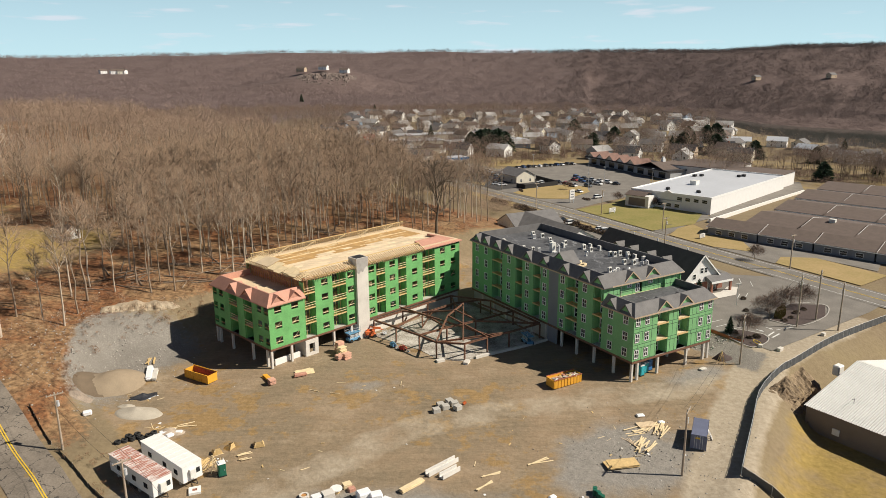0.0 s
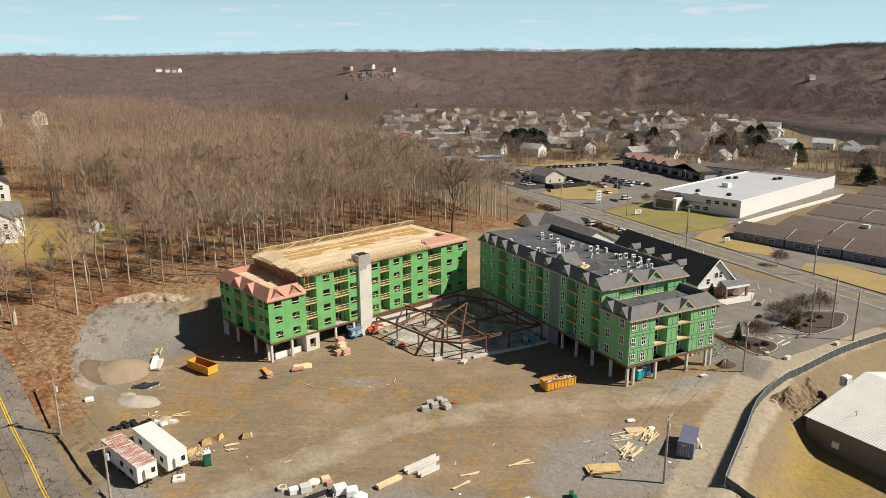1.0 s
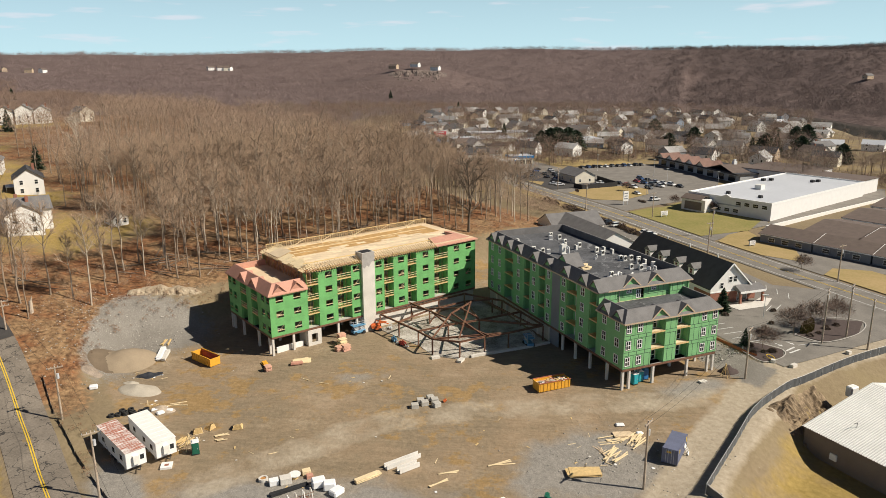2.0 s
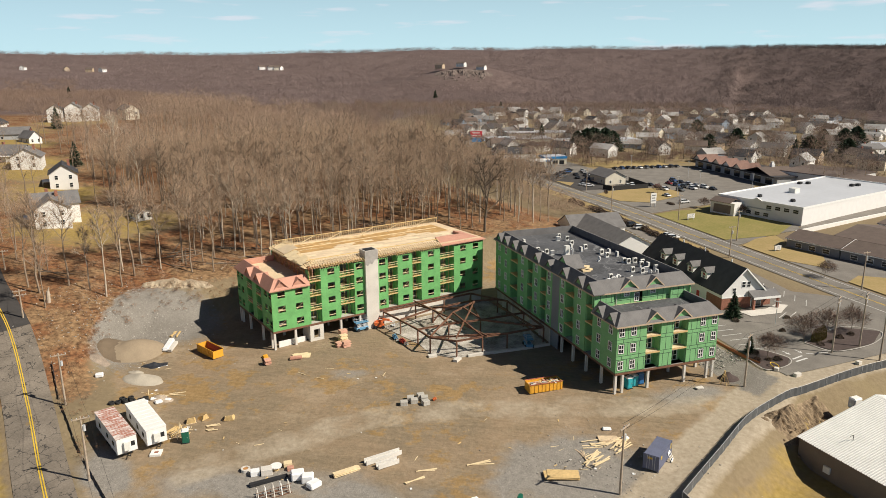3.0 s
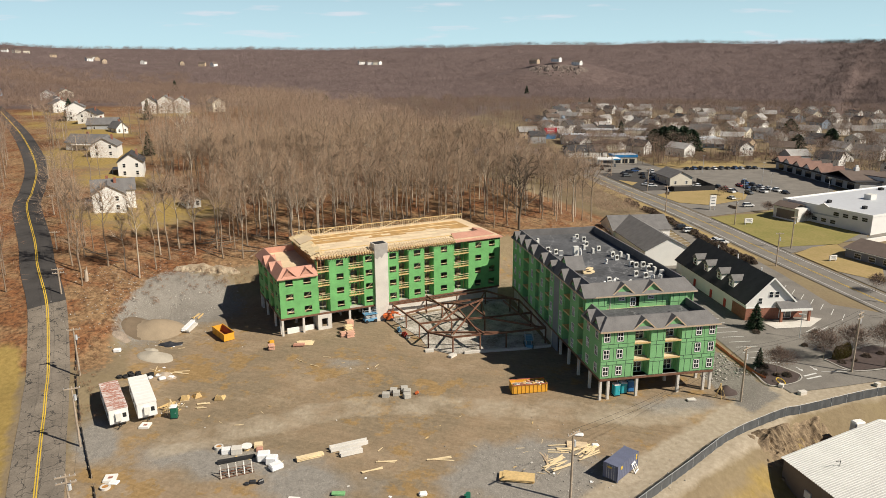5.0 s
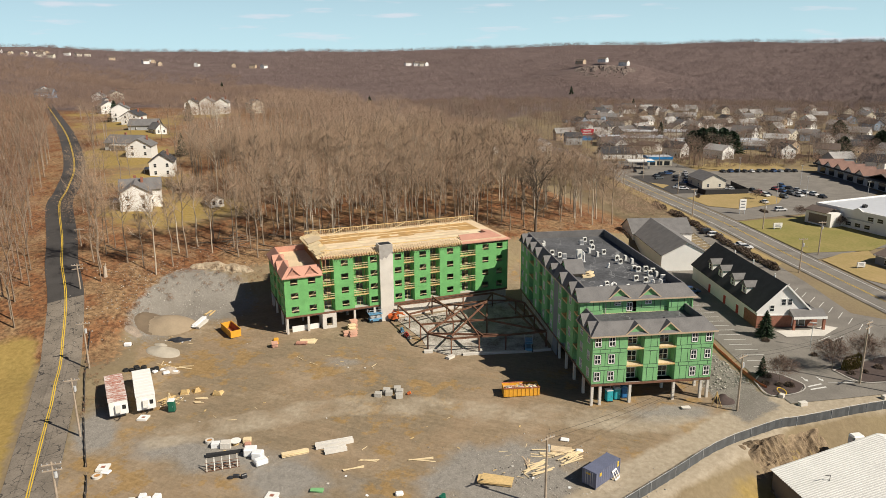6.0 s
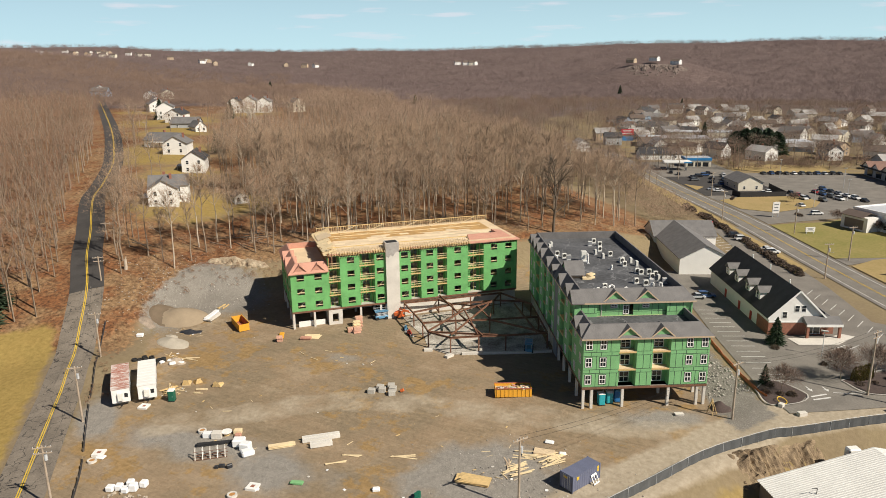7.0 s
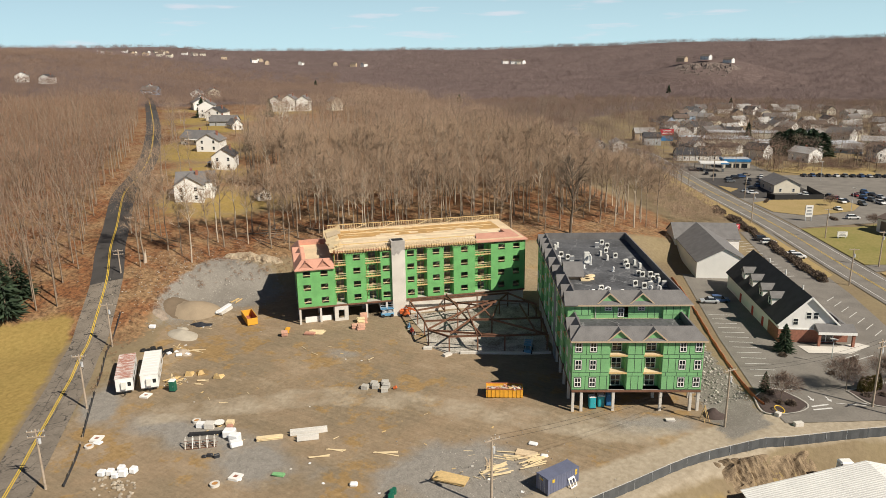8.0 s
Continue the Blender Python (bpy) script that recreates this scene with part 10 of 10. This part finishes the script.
for i in range(700):
    q, z = ro.uniform(0, 6.28), 2.6 * ro.random()
    rr = 0.75 * (1 - (z / 2.8) ** 3)
    olive.sliver(np.array([rr * math.cos(q), rr * math.sin(q), z]), np.array([math.cos(q) * 0.4, math.sin(q) * 0.4, 1.0]), 0.4, 0.16, ro)
olive_mesh = tri_mesh("shrub", olive.v, olive.t, M["olive"])
for x, y in ((72.3, 153.7), (73.0, 154.5), (73.8, 155.4), (74.4, 156.4)):
    ob = new("shrub", olive_mesh)
    ob.matrix_world = pose(x, y, g(x, y) + 0.1, 0, 0, x * 50)
    tagged(ob, "upright yellow-green evergreen shrub in a planting bed", "shrub", "evergreen shrubs")


def shrub_mesh(seed, n):
    rng = np.random.default_rng(seed)
    w = Wood()
    for i in range(n):
        d = rng.normal(size=3)
        d[2] = abs(d[2]) + 0.15
        d /= np.linalg.norm(d)
        w.sliver(d * rng.uniform(0.45, 0.8), d + rng.normal(size=3) * 0.6, rng.uniform(0.16, 0.34), 0.11, rng)
    return tri_mesh("shrub", w.v, w.t, M["shrub_brown"])


sh = [shrub_mesh(700 + k, 640) for k in range(3)]
hedge = [along(-70 + i * 2.6, -8.6 + 0.4 * math.sin(i)) for i in range(30)] + [along(12 + i * 2.2, -9.4) for i in range(5)]
beds = [(58.3, 140.7), (60.6, 141.2), (62.3, 141.7), (58.6, 144.2), (73, 152), (75.5, 154), (78, 157), (81, 159.5), (67, 159), (56.4, 172), (58, 163.5), (70, 168)] + [along(2 + i * 1.6, 27) for i in range(3)] + [along(34 + i * 2.0, 14 + i) for i in range(4)]
for i, (x, y) in enumerate(hedge + beds):
    ob = new("shrub", sh[i % 3])
    s = (1.85 if i < len(hedge) else 1.0) * (0.8 + 0.4 * ((i * 37) % 10) / 10)
    ob.matrix_world = pose(x, y, g(x, y) + 0.08, 0, 0, i * 50) @ Matrix.Scale(s, 4)
    tagged(ob, "rounded leafless brown shrub along a kerb", "shrub", "kerb shrubs")

# thorny scrub along the road and the site's edges
scrub_spots = []
for _ in range(1500):
    q = rw.random()
    if q < 0.45:
        x, y = along(rw.uniform(-10, 130), rw.uniform(-34, -12))
        if (x + y) * 0.707 < 176:
            continue
        if 28 < x < 56 and y < 262:
            continue
        s = rw.uniform(0.18, 0.34)
    elif q < 0.8:
        uu, wq = rw.uniform(150, 172), rw.uniform(30, 176)
        x, y = (wq - uu) * 0.70711, (wq + uu) * 0.70711
        s = rw.uniform(0.05, 0.18)
    else:
        k = int(rw.integers(0, 30))
        p = hill_road_pts[min(len(hill_road_pts) - 1, k)]
        x, y = p.x + rw.uniform(4.6, 8), p.y + rw.uniform(-1, 3)
        s = rw.uniform(0.03, 0.07)
    scrub_spots.append((x, y, g(x, y) - 0.1, rw.uniform(0, 6.3), s, int(rw.integers(0, 9))))
scatter("scrub", [fuzz(800 + k, 19, 55, 0.3, 3.2, wide=0.4, base=0.0, tall=0.6) for k in range(4)], scrub_spots, M["litter_twig"], "tangled tan scrub at the wood's edge", "scrub")

brush_spots = []
while len(brush_spots) < 900:
    uu, wq = rw.uniform(96, 168), rw.uniform(20, 110)
    x, y = (wq - uu) * 0.70711, (wq + uu) * 0.70711
    lane = np.min(np.hypot(HILL_LINE[:, 0] - x, HILL_LINE[:, 1] - y))
    edge = uu - (114 + 27 * float(sst(20, 42, wq)))
    if lane < 5.2 or (lane > 10 and edge < 6) or (edge > 6 and not open_ground(x, y)):
        continue
    brush_spots.append((x, y, g(x, y) - 0.1, rw.uniform(0, 6.3), rw.uniform(0.03, 0.085), int(rw.integers(0, 9))))
scatter("brush", [fuzz(820 + k, 19, 60, 0.5, 4.5, wide=0.5, base=0.0, tall=0.5) for k in range(4)], brush_spots, M["brush"], "low reddish-brown brush on a leafy slope", "brush")

thicket_spots = []
while len(thicket_spots) < 620:
    if rw.random() < 0.62:
        x, y = along(rw.uniform(113, 152), rw.uniform(40, 135))
    else:
        x, y = along(rw.uniform(-10, 125), rw.uniform(118, 168))
    if len(thicket_spots) < 130:
        x, y = along(rw.uniform(-40, 8), rw.uniform(145, 180))
    thicket_spots.append((x, y, g(x, y) - 0.2, rw.uniform(0, 6.3), rw.uniform(0.16, 0.36), int(rw.integers(0, 9))))
scatter("thicket", [fuzz(840 + k, 19, 60, 0.55, 3.4, wide=0.34, base=0.0, tall=0.5, lift=0.35) for k in range(4)], thicket_spots, M["thicket"], "reddish-brown bare thicket behind the shops", "thicket")



def chip(seed):
    """A small broken stone."""
    rng = np.random.default_rng(seed)
    w = Wood()
    w.v = [np.array(p) * rng.uniform(0.7, 1.3) for p in ((1, 0, 0), (0, 1, 0), (-1, 0, 0), (0, -1, 0), (0.1, 0, 0.7), (0, 0.1, -0.6))]
    w.t = [(0, 1, 4), (1, 2, 4), (2, 3, 4), (3, 0, 4), (1, 0, 5), (2, 1, 5), (3, 2, 5), (0, 3, 5)]
    return w


# rubble on the bank below the lot, and stones on the gravel
chips = [chip(900 + k) for k in range(6)]
bank_spots = []
while len(bank_spots) < 1500:
    lb, q = rw.uniform(22.6, 31.8), rw.uniform(2, 62)
    x, y = 30.3 + 0.853 * lb - 0.522 * q, 121.8 + 0.522 * lb + 0.853 * q
    bank_spots.append((x, y, g(x, y) + 0.05, rw.uniform(0, 6.3), 0.1 + 0.32 * rw.random() ** 3, int(rw.integers(0, 99))))
scatter("rubble", chips, bank_spots, M["bank_stone"], "grey broken stone on a bank below a parking lot", "rubble")
pad_spots = []
while len(pad_spots) < 1400:
    x, y = rw.normal(-76, 9), rw.normal(128, 8)
    pad_spots.append((x, y, g(x, y) + 0.02, rw.uniform(0, 6.3), 0.06 + 0.2 * rw.random() ** 4, int(rw.integers(0, 99))))
for _ in range(700):
    x, y = rw.normal(27, 8), rw.normal(98, 6)
    pad_spots.append((x, y, g(x, y) + 0.02, rw.uniform(0, 6.3), 0.05 + 0.16 * rw.random() ** 4, int(rw.integers(0, 99))))
scatter("loose_gravel", chips, pad_spots, M["bank_stone"], "loose grey stones strewn over bare ground", "gravel")

# river beyond the town
bm = B()
ring = [(river_edges(a)[k] * math.sin(radians(a)), river_edges(a)[k] * math.cos(radians(a)), -3.2) for k, seq in ((0, range(10, 47, 2)), (1, range(46, 9, -2))) for a in seq]
bm.faces.new([bm.verts.new(p) for p in ring])
wm = glass_material("river_water", (0.03, 0.04, 0.032))
river = tagged(new("water", mesh_of("water", bm, wm)), "dark still river below wooded hills", "river", kind="structure")

# fallen trunks on the slope
log_data = []
for k in range(3):
    q = Wood()
    q.limb((0, 0, 0.12), (7 + 2 * k, 0, 0.2), 0.17, 0.07, 6)
    q.limb((4, 0, 0.15), (5.6, 1.3, 0.7), 0.06, 0.02, 4)
    q.limb((5, 0, 0.15), (6.3, -1.1, 0.5), 0.05, 0.02, 4)
    log_data.append(tri_mesh("fallen_log", q.v, q.t, M["bark_dark"] if k else M["bark"]))
n_log = 0
while n_log < 95:
    uu, wq = rw.uniform(138, 176), rw.uniform(22, 120)
    x, y = (wq - uu) * 0.70711, (wq + uu) * 0.70711
    if uu < 118 + 27 * float(sst(20, 42, wq)) + 10 or not open_ground(x, y) or math.hypot(x + 76, y - 130) < 24:
        continue
    tu = rw.uniform(-25, 50) + (90 if rw.random() < 0.25 else 0)
    x2, y2 = x + 7 * math.cos(radians(tu)), y + 7 * math.sin(radians(tu))
    ob = new("fallen_log", log_data[n_log % 3])
    ob.matrix_world = pose(x, y, g(x, y), 0, 0, tu) @ pose(0, 0, 0, 0, -math.degrees(math.atan2(g(x2, y2) - g(x, y), 7)), 0)
    tagged(ob, "fallen bare trunk lying in brown leaves", "log", "fallen logs")
    n_log += 1
